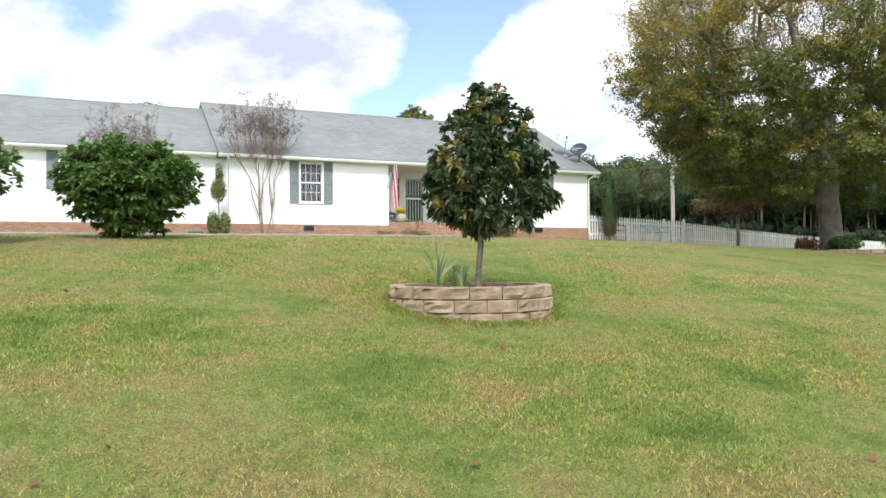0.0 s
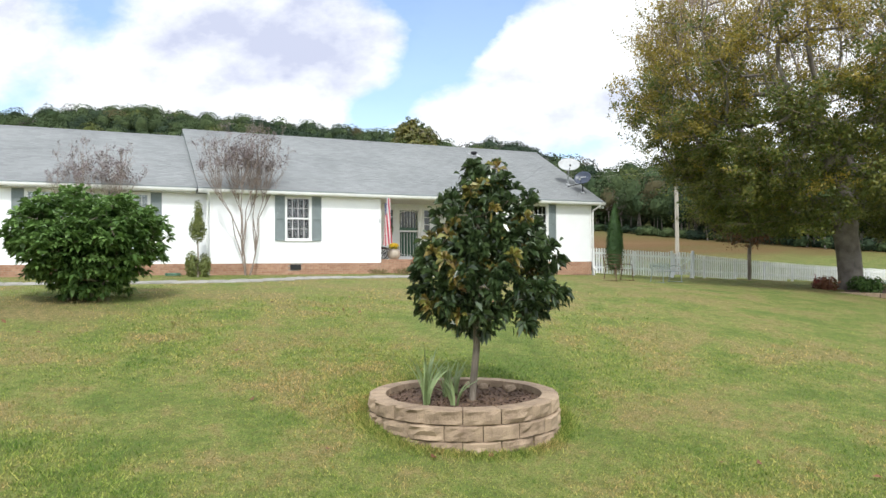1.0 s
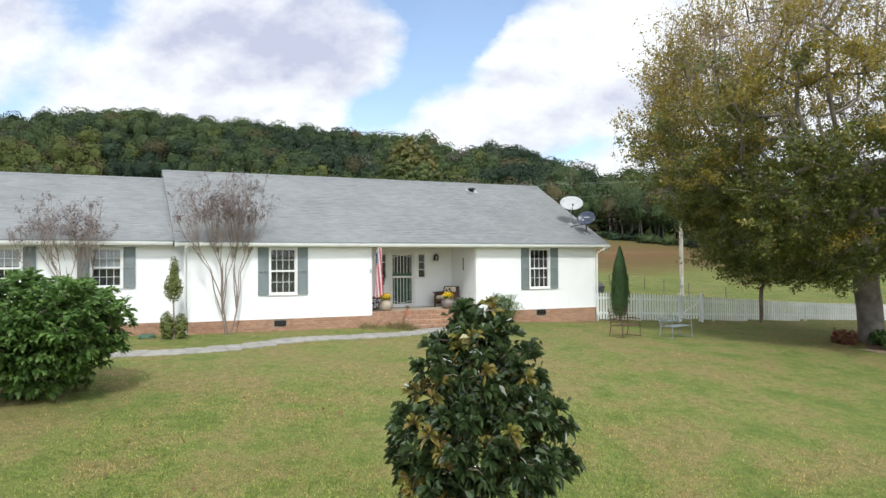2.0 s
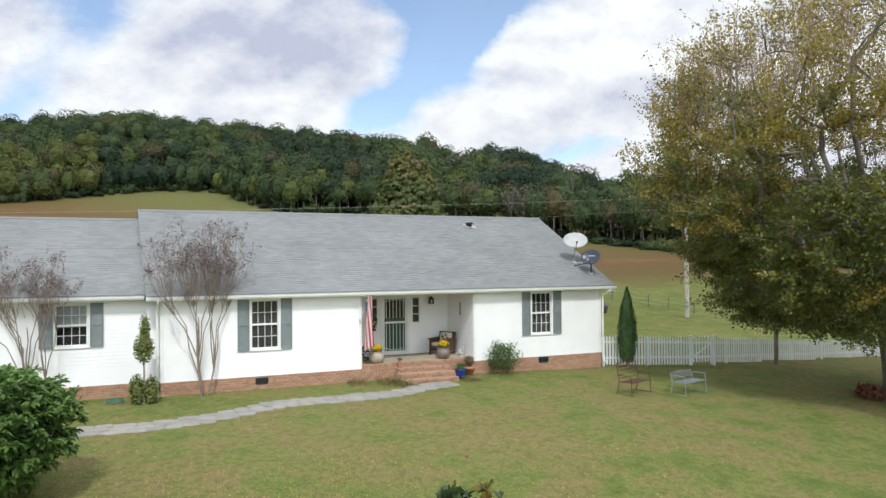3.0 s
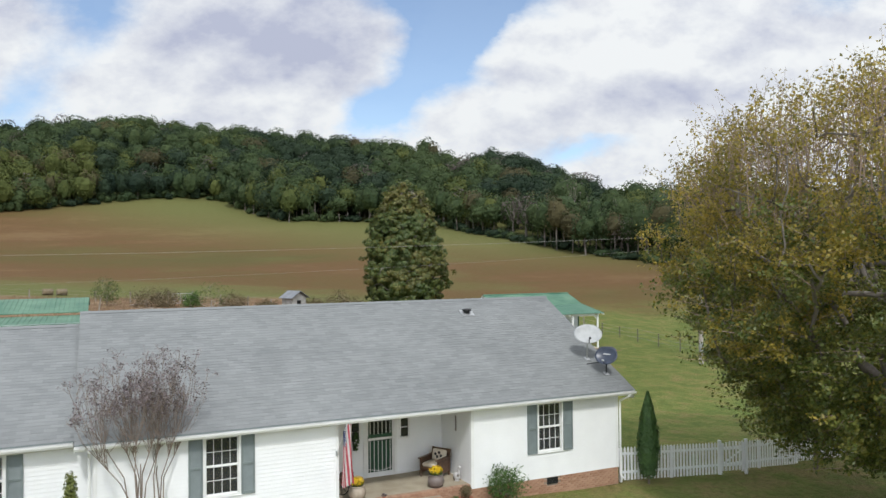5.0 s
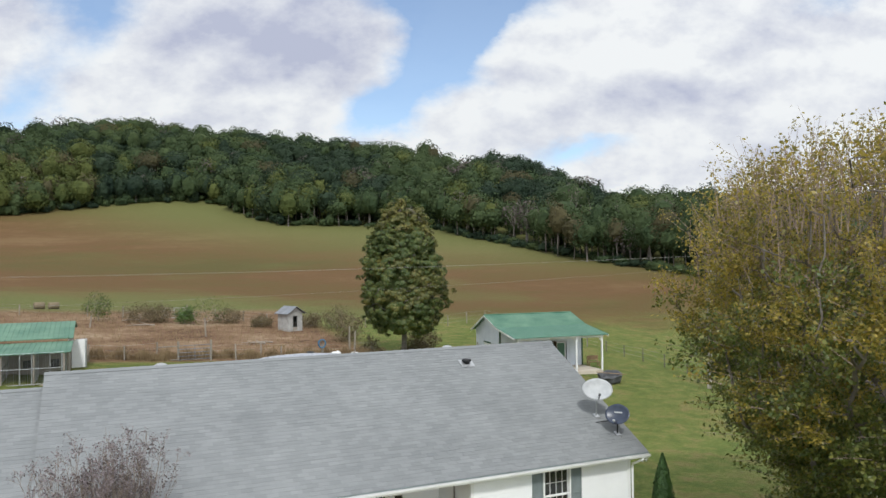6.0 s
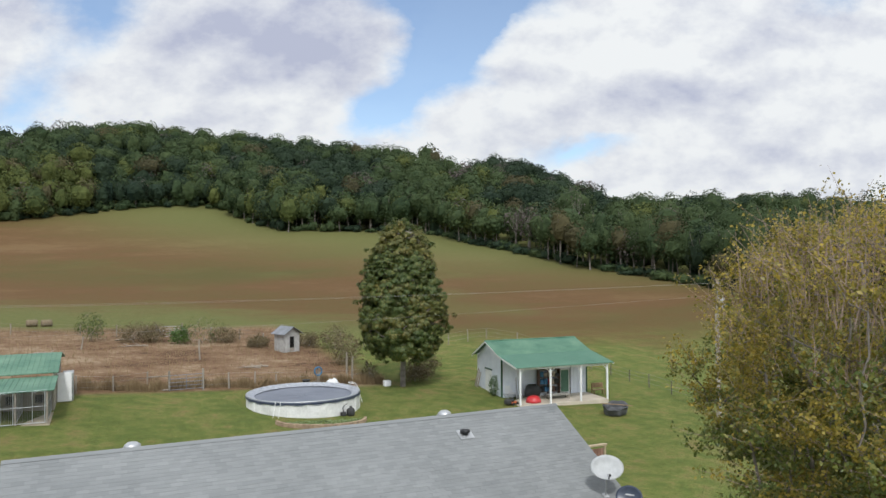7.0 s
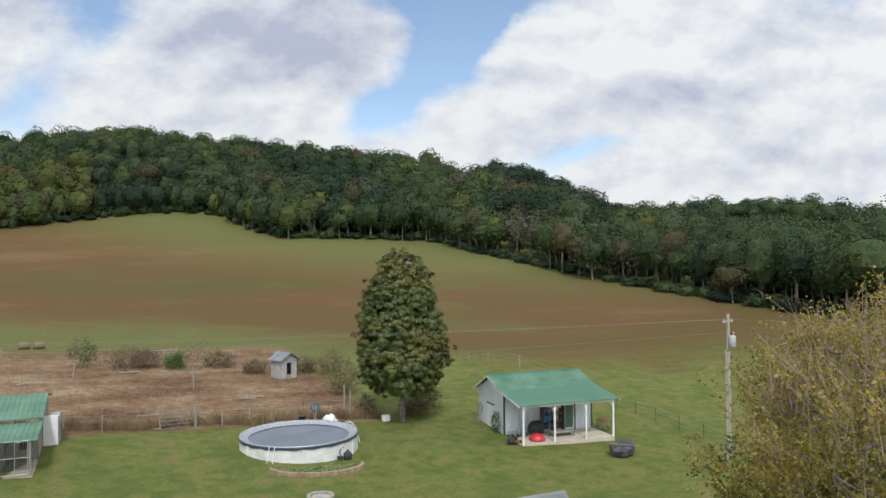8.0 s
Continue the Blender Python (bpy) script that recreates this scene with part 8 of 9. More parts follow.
def barn():
    XR, XL = -17.35, -27.0
    t = thing("kennel_barn", "grey board barn with green metal roof and dog kennels", "barn", XR, 37, gz(-18, 37))
    z = gz(-18, 37)
    RG, MID, EV = 4.58, 3.78, 3.55

    def wp(name, g, mat, label=""):
        return part(name, g, mat, t, label)

    def slab(name, y0, z0, y1, z1, ribs):
        r = wp(name, Geo().add([(XL, y0, z0), (XR + 0.25, y0, z0), (XR + 0.25, y1, z1), (XL, y1, z1), (XL, y0, z0 - 0.05), (XR + 0.25, y0, z0 - 0.05), (XR + 0.25, y1, z1 - 0.05), (XL, y1, z1 - 0.05)],
                               [(0, 1, 2, 3), (7, 6, 5, 4), (0, 4, 5, 1), (2, 6, 7, 3), (0, 3, 7, 4), (1, 5, 6, 2)]), M_GREENROOF, "green ribbed metal roof")
        for i in range(ribs + 1):
            xx = XL + (XR + 0.24 - XL) * i / ribs
            q = part("rib", Geo().add([(xx - 0.02, y0, z0), (xx + 0.02, y0, z0), (xx + 0.02, y1, z1), (xx - 0.02, y1, z1), (xx, y0, z0 + 0.025), (xx, y1, z1 + 0.025)], [(0, 1, 4), (2, 3, 5), (1, 2, 5, 4), (3, 0, 4, 5)]), M_GREENROOF)
            q.parent = r

    slab("roof_front", 37.0, MID, 41.6, RG, 32)
    slab("roof_back", 45.2, MID + 0.1, 41.6, RG, 32)
    slab("kennel_roof", 32.7, EV - 0.25, 37.0, MID - 0.22, 32)
    wp("end_wall", Geo().box(XR - 0.1, XR, 37.0, 45.0, z - 0.4, MID - 0.15).add([(XR - 0.1, 37.0, MID - 0.15), (XR, 37.0, MID - 0.15), (XR, 41.6, RG - 0.08), (XR - 0.1, 41.6, RG - 0.08), (XR - 0.1, 45.0, MID - 0.1), (XR, 45.0, MID - 0.1)], [(0, 3, 4), (1, 5, 2), (0, 1, 2, 3), (3, 2, 5, 4)]), M_WOODGREY)
    holes = [(-18.45, -17.95, z + 0.5, z + 1.05), (-20.1, -19.6, z + 0.5, z + 1.05), (-22.0, -21.5, z + 0.5, z + 1.05)]
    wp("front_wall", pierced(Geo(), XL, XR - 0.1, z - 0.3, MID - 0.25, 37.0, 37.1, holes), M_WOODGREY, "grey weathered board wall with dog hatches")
    for h in holes:
        wp("hatch", Geo().box(h[0], h[1], 37.12, 37.16, h[2], h[3]), M_DARK, "dark dog hatch")
    wp("kennel_floor", Geo().box(XL, XR, 32.7, 37.0, z - 0.6, z - 0.06), M_CONC, "stained concrete kennel floor")
    wp("white_door", Geo().soft_box(XR + 0.05, XR + 0.92, 39.55, 39.62, z + 0.05, 3.38, 0.01), M_TRIM, "white plank door standing open")
    for xx in (-17.5, -19.15, -20.9, -22.7):
        wp("post", Geo().soft_box(xx - 0.06, xx + 0.06, 32.78, 32.9, z - 0.3, EV - 0.28, 0.008), M_WOODGREY, "weathered kennel post")
        # wire panels between the runs
        for k in range(17):
            yy = 32.9 + 4.1 * k / 16
            wp("wire", Geo().tube([(xx, yy, z), (xx, yy, z + 1.95)], 0.008, 3, False), M_GALV)
        for zz in (0.05, 1.0, 1.95):
            wp("panel_rail", Geo().tube([(xx, 32.9, z + zz), (xx, 37.0, z + zz)], 0.022, 6), M_GALV)
    for xa, xb in ((-19.15, -17.5), (-20.9, -19.15), (-22.7, -20.9)):
        for k in range(19):
            xx = xa + (xb - xa) * (k + 0.5) / 19
            wp("wire", Geo().tube([(xx, 32.75, z), (xx, 32.75, z + 1.95)], 0.007, 3, False), M_GALV)
        for zz in (0.05, 1.0, 1.95):
            wp("panel_rail", Geo().tube([(xa, 32.75, z + zz), (xb, 32.75, z + zz)], 0.022, 6), M_GALV)
        xm = xb - 0.75
        wp("gate_frame", Geo().tube([(xm, 32.7, z + 0.05), (xm, 32.7, z + 1.9), (xb - 0.1, 32.7, z + 1.9), (xb - 0.1, 32.7, z + 0.05), (xm, 32.7, z + 0.05)], 0.024, 6), M_GALV)
    wp("rear_shed", Geo().soft_box(XR + 0.3, XR + 1.0, 40.0, 41.6, z - 0.1, z + 1.9, 0.02), M_GALV, "grey metal locker behind the door")


barn()


def coop():
    x, y = 3.5, 62.6
    z = gz(x, y) - 0.15
    t = thing("chicken_coop", "small pale board coop with a grey tin roof", "coop", x, y, z, turn=22)
    own("wall", pierced(Geo(), -0.95, 0.95, 0, 2.1, -0.95, -0.88, [(-0.28, 0.28, 0.15, 1.75)]), M_COOP, t, "pale front wall with a dark doorway")
    own("wall", Geo().box(-0.95, -0.88, -0.88, 0.95, 0, 2.1), M_COOP, t)
    own("wall", Geo().box(0.88, 0.95, -0.88, 0.95, 0, 2.1), M_COOP, t)
    own("wall", Geo().box(-0.88, 0.88, 0.88, 0.95, 0, 2.1), M_COOP, t)
    own("gable", Geo().add([(-0.95, -0.95, 2.1), (0.95, -0.95, 2.1), (0, -0.95, 2.75), (-0.95, -0.88, 2.1), (0.95, -0.88, 2.1), (0, -0.88, 2.75)], [(0, 1, 2), (5, 4, 3), (0, 2, 5, 3), (1, 4, 5, 2), (0, 3, 4, 1)]), M_COOP, t)
    for s in (-1, 1):
        own("roof_sheet", Geo().add([(0, -1.3, 2.82), (0, 1.2, 2.82), (s * 1.25, 1.2, 2.02), (s * 1.25, -1.3, 2.02), (0, -1.3, 2.78), (0, 1.2, 2.78), (s * 1.25, 1.2, 1.98), (s * 1.25, -1.3, 1.98)], [(0, 1, 2, 3), (7, 6, 5, 4), (0, 3, 7, 4), (1, 5, 6, 2), (3, 2, 6, 7)]), M_TIN, t, "grey corrugated tin roof sheet")
    own("half_door", Geo().soft_box(-0.27, 0.27, -0.93, -0.9, 0.15, 0.55, 0.008), M_WOODGREY, t)
    own("perch", Geo().tube([(-0.88, -0.2, 0.9), (0.88, -0.2, 0.9)], 0.03, 6), M_WOODGREY, t)
    own("floor", Geo().box(-0.88, 0.88, -0.88, 0.88, 0.0, 0.06), M_HAY, t)


coop()


# utility pole and wires
def pole():
    x, y = 27.2, 24.4
    t = thing("utility_pole", "weathered wooden utility pole with a grey transformer", "pole", x, y, gz(x, y))
    h = 9.35 - gz(x, y)
    own("shaft", Geo().tube([(0, 0, -0.3), (0, 0, h * 0.5), (0.02, 0, h)], [0.17, 0.14, 0.11], 12), M_POLE, t)
    own("cross_arm", Geo().soft_box(-0.75, 0.75, -0.06, 0.06, h - 0.62, h - 0.50, 0.01, pose(0, 0, 0, 0, 0, 20)), M_POLE, t)
    for s in (-0.6, 0.6):
        own("insulator", Geo().lathe([(0.03, 0), (0.06, 0.03), (0.04, 0.06), (0.06, 0.09), (0.02, 0.14)], s * math.cos(0.35), s * math.sin(0.35), h - 0.5, 10), M_DISH, t)
    own("transformer", Geo().lathe([(0.20, 0), (0.235, 0.04), (0.235, 0.75), (0.20, 0.80), (0.0, 0.84)], 0.10, -0.32, h - 2.35, 18), M_DISH, t, "pale grey transformer can", True)
    own("bushing", Geo().lathe([(0.03, 0), (0.05, 0.06), (0.03, 0.2)], 0.10, -0.25, h - 1.5, 8), M_DARK, t)
    own("cutout", Geo().soft_box(0.30, 0.40, -0.2, -0.1, h - 1.9, h - 1.3, 0.02), M_DISH, t)
    own("conduit", Geo().tube([(-0.20, 0, 0), (-0.20, 0.02, h - 2.6)], 0.05, 8), M_POLE, t)
    own("meter_box", Geo().soft_box(-0.36, -0.06, -0.30, -0.14, 1.0, 1.7, 0.02), M_GALV, t, "grey meter box low on the pole")
    rise = Vector((x, y, gz(x, y) + h))
    for k, (off, dz, far, fz) in enumerate((((-0.55, -0.2), -0.38, (-160, 96), 13.0), ((0.55, 0.2), -0.38, (-160, 98), 13.2), ((0, 0), -1.3, (-160, 97), 10.6), ((0.1, 0), -0.4, (170, -20), 12.0))):
        a, b = rise + Vector((off[0], off[1], dz)), Vector((far[0], far[1], fz))
        pts = []
        for i in range(25):
            f = i / 24
            p = a.lerp(b, f)
            pts.append(p - Vector((0, 0, 4.0 * (1 - (2 * f - 1) ** 2) * (1.0 if k == 2 else 0.72))))
        w = thing("power_line", "thin overhead power line", "wire", *a, group="power lines")
        part("wire", Geo().tube(pts, 0.006, 4, False), M_WIRE, w)


pole()


# field fences, gate, bushes
def post_row(pts, h, mat, label, name="wire_fence", r=0.05, wires=3):
    x0, y0 = pts[0]
    t = thing(name, label, "fence", x0, y0, gz(x0, y0))
    tops = []
    rr = random.Random(len(pts))
    for x, y in pts:
        z = gz(x, y)
        hh = h * rr.uniform(0.92, 1.08)
        part("post", Geo().tube([(x, y, z - 0.2), (x + rr.uniform(-0.04, 0.04), y, z + hh)], r, 6), mat, t)
        tops.append((x, y, z, hh))
    for (x, y, z, a), (x2, y2, z2, b) in zip(tops, tops[1:]):
        for k in range(wires):
            f = (k + 1) / (wires + 0.15)
            part("wire", Geo().tube([(x, y, z + a * f), (x2, y2, z2 + b * f)], 0.008, 3, False), M_WIRE, t)
    return t


post_row([(30.2, 44.5), (30.1, 41.2), (30.04, 38.3), (29.97, 35.5), (29.95, 32.6), (29.95, 29.8), (29.9, 26.5), (29.9, 22.0)], 1.15, M_FENCEDARK, "wire fence on thin dark posts along the yard")
post_row([(12.5, 63.5), (17.5, 63.2), (22.8, 62.7), (26, 64.0), (29.2, 65.2), (31.1, 60.8), (30.6, 52), (30.2, 44.5)], 1.4, M_WOODGREY, "wire fence on grey posts by the field")
post_row([(-30, 43.2), (-24, 43.0), (-16.3, 42.7), (-13.8, 43.2), (-11.4, 43.9)], 1.25, M_WOODGREY, "old paddock fence of wire and grey posts", r=0.06)
post_row([(-7.4, 43.0), (-5.4, 43.3), (-3.3, 43.6), (-1.6, 43.7), (2.0, 43.6), (4.9, 43.7), (6.6, 44.2)], 1.25, M_WOODGREY, "old paddock fence of wire and grey posts", r=0.06)
post_row([(-40, 80), (-32, 79), (-24, 78), (-17, 77), (-13.2, 75.8), (-10, 75.2), (-7, 74.8), (-3, 74), (0, 72), (2, 68), (6, 67.5), (10.8, 67)], 1.35, M_WOODGREY, "far paddock fence of wire and grey posts", r=0.07)


def gate(x0, y0, x1, y1, label, h=1.25, bars=5, mat=M_TIN, brace=True):
    z = (gz(x0, y0) + gz(x1, y1)) / 2
    t = thing("field_gate", label, "gate", x0, y0, z)
    for x, y in ((x0, y0), (x1, y1)):
        part("gate_post", Geo().tube([(x, y, z - 0.2), (x, y, z + h + 0.35)], 0.085, 8), M_WOODGREY, t)
    for k in range(bars):
        zz = z + 0.15 + (h - 0.15) * k / (bars - 1)
        part("bar", Geo().tube([(x0, y0 - 0.1, zz), (x1, y1 - 0.1, zz)], 0.026, 6), mat, t)
    xm, ym = (x0 + x1) / 2, (y0 + y1) / 2
    part("stay", Geo().tube([(xm, ym - 0.1, z + 0.15), (xm, ym - 0.1, z + h)], 0.026, 6), mat, t)
    if brace:
        part("brace", Geo().tube([(x0, y0 - 0.12, z + 0.2), (x0 - 1.6, y0 + 0.7, z + 0.05)], 0.05, 6), M_WOODGREY, t)
        part("brace", Geo().tube([(x0, y0 - 0.12, z + h), (x0 - 1.5, y0 + 0.6, z + h - 0.1)], 0.05, 6), M_WOODGREY, t)


gate(-9.9, 42.85, -7.4, 43.0, "grey tubular field gate between wooden posts")
gate(-9.0, 75.0, -6.2, 74.6, "grey tubular field gate in the far fence", 1.3, 5, M_GALV, False)
t = thing("trellis_frame", "tan wooden pole frame behind the pool", "frame", -3.3, 42.6, gz(-3.3, 42.6))
for sx in (0, 0.85, 1.7):
    own("leg", Geo().tube([(sx, 0, -0.1), (sx, 0, 1.15)], 0.045, 6), M_HAY, t)
own("top_rail", Geo().tube([(0, 0, 1.15), (1.7, 0, 1.15)], 0.045, 6), M_HAY, t)
own("brace", Geo().tube([(0, 0, 0.1), (0.85, 0, 1.1)], 0.03, 6), M_HAY, t)
own("brace", Geo().tube([(1.7, 0, 0.1), (0.85, 0, 1.1)], 0.03, 6), M_HAY, t)
t = thing("hose_stand", "blue hose reel on a post behind the pool", "hose reel", 1.6, 42.6, gz(1.6, 42.6))
own("post", Geo().tube([(0, 0, -0.1), (0, 0, 1.6)], 0.05, 6), M_WOODGREY, t)
for k in range(3):
    own("coil", Geo().tube([(0.30 * math.cos(a), -0.1 - 0.05 * k, 1.35 + 0.34 * math.sin(a)) for a in np.linspace(0, 6.283, 18)], 0.05, 6), M_BLUEPLASTIC, t)
t = thing("feed_bin", "black plastic bin behind the pool", "bin", 0.55, 42.3, gz(0.55, 42.3))
own("bin", Geo().lathe([(0.25, 0), (0.30, 0.65), (0.33, 0.66), (0.33, 0.72), (0.0, 0.75)], n=14), M_RUBBER, t, smooth=True)
t = thing("tarp_heap", "white tarp heap behind the pool", "tarp", 2.7, 42.1, gz(2.7, 42.1))
own("tarp", Geo().lump((0, 0, 0.3), (0.55, 0.4, 0.42), random.Random(31), 0.35, 8, 12), M_WHITEWOOD, t)
t = thing("propane_tank", "white bin beside the tree", "bin", 7.4, 41.9, gz(7.4, 41.9))
own("body", Geo().soft_box(-0.3, 0.3, -0.22, 0.22, 0, 0.5, 0.05), M_WHITEWOOD, t)
for k, (x, y) in enumerate(((-22.6, 86.2), (-21.0, 86.4))):
    t = thing("hay_bale", "round straw bale at the field's edge", "hay bale", x, y, gz(x, y), group="hay bales")
    own("bale", Geo().lathe([(0.2, -0.62), (0.36, -0.61), (0.42, -0.56), (0.43, 0.56), (0.36, 0.61), (0.2, 0.62)], n=22, m=pose(0, 0, 0.4, 0, 90, 10)), M_BALE, t, smooth=True)


def brush(x, y, r, h, seed, mat, label, dense=1.0, name="brush_bush"):
    rng = np.random.default_rng(seed)
    t = thing(name, label, "shrub", x, y, gz(x, y), group="bushes in the paddock")
    att = [Vector(p) for p in in_egg(rng, 70, (0, 0, h * 0.5), (r, r, h * 0.5), 0.35, -0.8)]
    g, tips, _ = skeleton((0, 0, 0), [(0, 0, -0.1), (0, 0, 0.25)], att, rng, 0.06, 2.0, 0.01)
    own("stems", g, M_TWIG, t)
    p, w, s = leaves_round(tips, int(26 * dense), r * 0.17, 0.17, rng)
    own("foliage", leaf_mesh("foliage", p, w, s, mat, rng, 1.8), mat, t)


brush(-15.8, 72.3, 1.5, 3.3, 111, M_LEAF_CEDAR, "small green tree in the paddock", 0.8)
brush(-11.6, 70.9, 2.0, 2.1, 112, M_BRUSH, "brown brushy thicket in the paddock")
brush(-9.4, 71.2, 1.6, 1.9, 113, M_BRUSH, "brown brushy thicket in the paddock")
brush(-4.6, 69.0, 2.1, 3.0, 114, M_LEAF_CEDAR, "thin grey-green tree in the paddock", 0.4)
brush(-6.9, 69.4, 1.1, 2.0, 115, M_LEAF_BUSH, "dense green bush in the paddock")
brush(-2.0, 70.2, 1.6, 1.6, 116, M_BRUSH, "brown brushy thicket in the paddock")
brush(1.0, 66.0, 1.3, 1.2, 117, M_BRUSH, "brown brushy thicket beside the coop")
brush(6.4, 65.0, 1.5, 1.6, 118, M_BRUSH, "brown brushy thicket beside the coop")
brush(9.0, 63.0, 1.8, 2.4, 119, M_BRUSH, "brown brushy thicket by the fence")
brush(7.2, 53.0, 1.7, 2.6, 120, M_BRUSH, "brown brushy thicket by the tree")
brush(12.6, 46.5, 1.6, 2.2, 121, M_BRUSH, "brown brushy thicket by the tree")
brush(10.6, 43.5, 1.4, 1.6, 122, M_BRUSH, "brown brushy thicket by the tree")
brush(6.5, 44.2, 0.8, 1.8, 123, M_BRUSH, "dry bush by the fence", 0.3)
t = thing("yard_gate", "red-brown board gate with tan posts and cap rail", "gate", 7.0, 12.0, gz(7.0, 12.0))
_h = 1.95 - gz(7.0, 12.0)
for k in range(6):
    own("board", Geo().soft_box(-0.53 + 0.175 * k, -0.365 + 0.175 * k, -0.02, 0.02, 0.08, _h - 0.20, 0.006), M_REDWOOD, t)
for zz in (0.4, _h - 0.5):
    own("rail", Geo().soft_box(-0.54, 0.54, 0.02, 0.06, zz - 0.05, zz + 0.05, 0.005), M_REDWOOD, t)
for sx in (-0.60, 0.60):
    own("post", Geo().soft_box(sx - 0.05, sx + 0.05, -0.05, 0.05, -0.2, _h - 0.09, 0.006), M_TANWOOD, t)
own("cap_rail", Geo().soft_box(-0.70, 0.70, -0.08, 0.08, _h - 0.09, _h, 0.01), M_TANWOOD, t)
own("latch", Geo().soft_box(0.44, 0.60, -0.07, -0.05, _h - 0.75, _h - 0.68, 0.005), M_TRIM, t)


def fallen_branch(x, y, turn, ln, seed):
    rng = np.random.default_rng(seed)
    t = thing("fallen_branch", "bare pale branch lying in the paddock", "branch", x, y, gz(x, y) + 0.06, group="branches in the paddock", turn=turn)
    g = Geo().tube([(0, 0, 0), (ln * 0.4, 0.15, 0.10), (ln, -0.05, 0.05)], [0.09, 0.07, 0.03], 6)
    for k in range(4):
        f = 0.25 + 0.18 * k
        s = 1 if k % 2 else -1
        g.tube([(ln * f, 0.1, 0.07), (ln * (f + 0.2), s * rng.uniform(0.3, 0.6), rng.uniform(0.1, 0.35))], [0.04, 0.015], 5)
    own("branch", g, M_TWIG, t)


for k, (x, y, turn, ln) in enumerate(((-1.2, 52.4, 160, 2.2), (-0.4, 53.1, 172, 1.9), (-13.4, 72.2, 10, 2.6), (-10.2, 68.0, 185, 3.0), (-21.0, 62.0, 5, 2.4))):
    fallen_branch(x, y, turn, ln, 140 + k)
for k, (x, y, h) in enumerate(((-6.0, 58.0, 1.9), (4.6, 44.3, 2.6), (5.0, 44.2, 2.2), (-16.6, 66.0, 1.3))):
    t = thing("fence_post", "leaning grey wooden post in the paddock", "post", x, y, gz(x, y), group="old posts")
    own("post", Geo().tube([(0, 0, -0.2), (0.06 * (k - 1), 0, h * 0.5), (0.10 * (k - 1), 0, h)], [0.09, 0.08, 0.07], 7), M_WOODGREY, t)

# ---- many small pieces: grass, leaves, bricks, shingles ----
def build_grass():
    rng = np.random.default_rng(77)
    n = 260000
    x, y = rng.normal(-17.0, 5.4, n), rng.normal(-20.5, 5.2, n)
    ok = (np.hypot(x - RING_C[0], y - RING_C[1]) > RING_R + 0.03)
    x, y = x[ok], y[ok]
    edge = rng.uniform(0, 2 * math.pi, 9000)
    er = RING_R + 0.02 + np.abs(rng.normal(0, 0.12, 9000))
    x, y = np.append(x, RING_C[0] + er * np.cos(edge)), np.append(y, RING_C[1] + er * np.sin(edge))
    n = len(x)
    z = ground_z(x, y) - 0.01
    h = rng.uniform(0.018, 0.05, n)
    h[-9000:] *= 2.2
    lean = rng.normal(0, 0.55, (n, 2)) * h[:, None]
    th = rng.uniform(0, 6.283, n)
    w = rng.uniform(0.0035, 0.0065, n) * (1 + np.hypot(x + 20.7, y + 28.8) / 16)
    sx, sy = np.cos(th) * w, np.sin(th) * w
    v = np.empty((n, 4, 3))
    v[:, 0] = np.stack([x - sx, y - sy, z], 1)
    v[:, 1] = np.stack([x + sx, y + sy, z], 1)
    v[:, 2] = np.stack([x + lean[:, 0] + sx * 0.2, y + lean[:, 1] + sy * 0.2, z + h], 1)
    v[:, 3] = np.stack([x + lean[:, 0] - sx * 0.2, y + lean[:, 1] - sy * 0.2, z + h], 1)
    ob = new("lawn_grass", quads_mesh("lawn_grass", v.reshape(-1, 3), n, M_BLADE))
    tagged(ob, "short mown grass blades with dry yellow patches", "grass", kind="stuff")
    # dry weeds along the paddock's fences
    k = 26000
    wx = rng.uniform(-30, 7.5, k)
    wy = 43.3 + 0.5 * np.sin(wx * 0.7) + np.abs(rng.normal(0, 0.7, k))
    far = rng.uniform(0, 1, k) < 0.35
    wy = np.where(far, rng.uniform(44, 82, k), wy)
    wz = ground_z(wx, wy)
    wh = rng.uniform(0.25, 0.85, k) * np.where(far, 0.5, 1.0) * (0.6 + 0.5 * np.sin(wx * 1.9) ** 2)
    th, ww = rng.uniform(0, 6.283, k), rng.uniform(0.012, 0.03, k)
    ln = rng.normal(0, 0.22, (k, 2)) * wh[:, None]
    sx, sy = np.cos(th) * ww, np.sin(th) * ww
    v = np.empty((k, 4, 3))
    v[:, 0] = np.stack([wx - sx, wy - sy, wz - 0.02], 1)
    v[:, 1] = np.stack([wx + sx, wy + sy, wz - 0.02], 1)
    v[:, 2] = np.stack([wx + ln[:, 0] + sx * 0.4, wy + ln[:, 1] + sy * 0.4, wz + wh], 1)
    v[:, 3] = np.stack([wx + ln[:, 0] - sx * 0.4, wy + ln[:, 1] - sy * 0.4, wz + wh], 1)
    ob = new("dry_weeds", quads_mesh("dry_weeds", v.reshape(-1, 3), k, M_DRYGRASS))
    tagged(ob, "tall tan dry weeds along the paddock fence", "weeds", kind="stuff")
    m = 60
    fx, fy = rng.uniform(-24, -6, m), rng.uniform(-25, -8, m)
    pos = np.stack([fx, fy, ground_z(fx, fy) + 0.05], 1)
    ob = new("fallen_leaves", leaf_mesh("fallen_leaves", pos, unit(rng.normal(size=(m, 3)) * 0.4 + np.array((0, 0, 1))), rng.uniform(0.05, 0.13, m), M_LEAF_RED, rng, 1.3))
    tagged(ob, "scattered brown fallen leaves on the lawn", "leaves", kind="stuff")


build_grass()


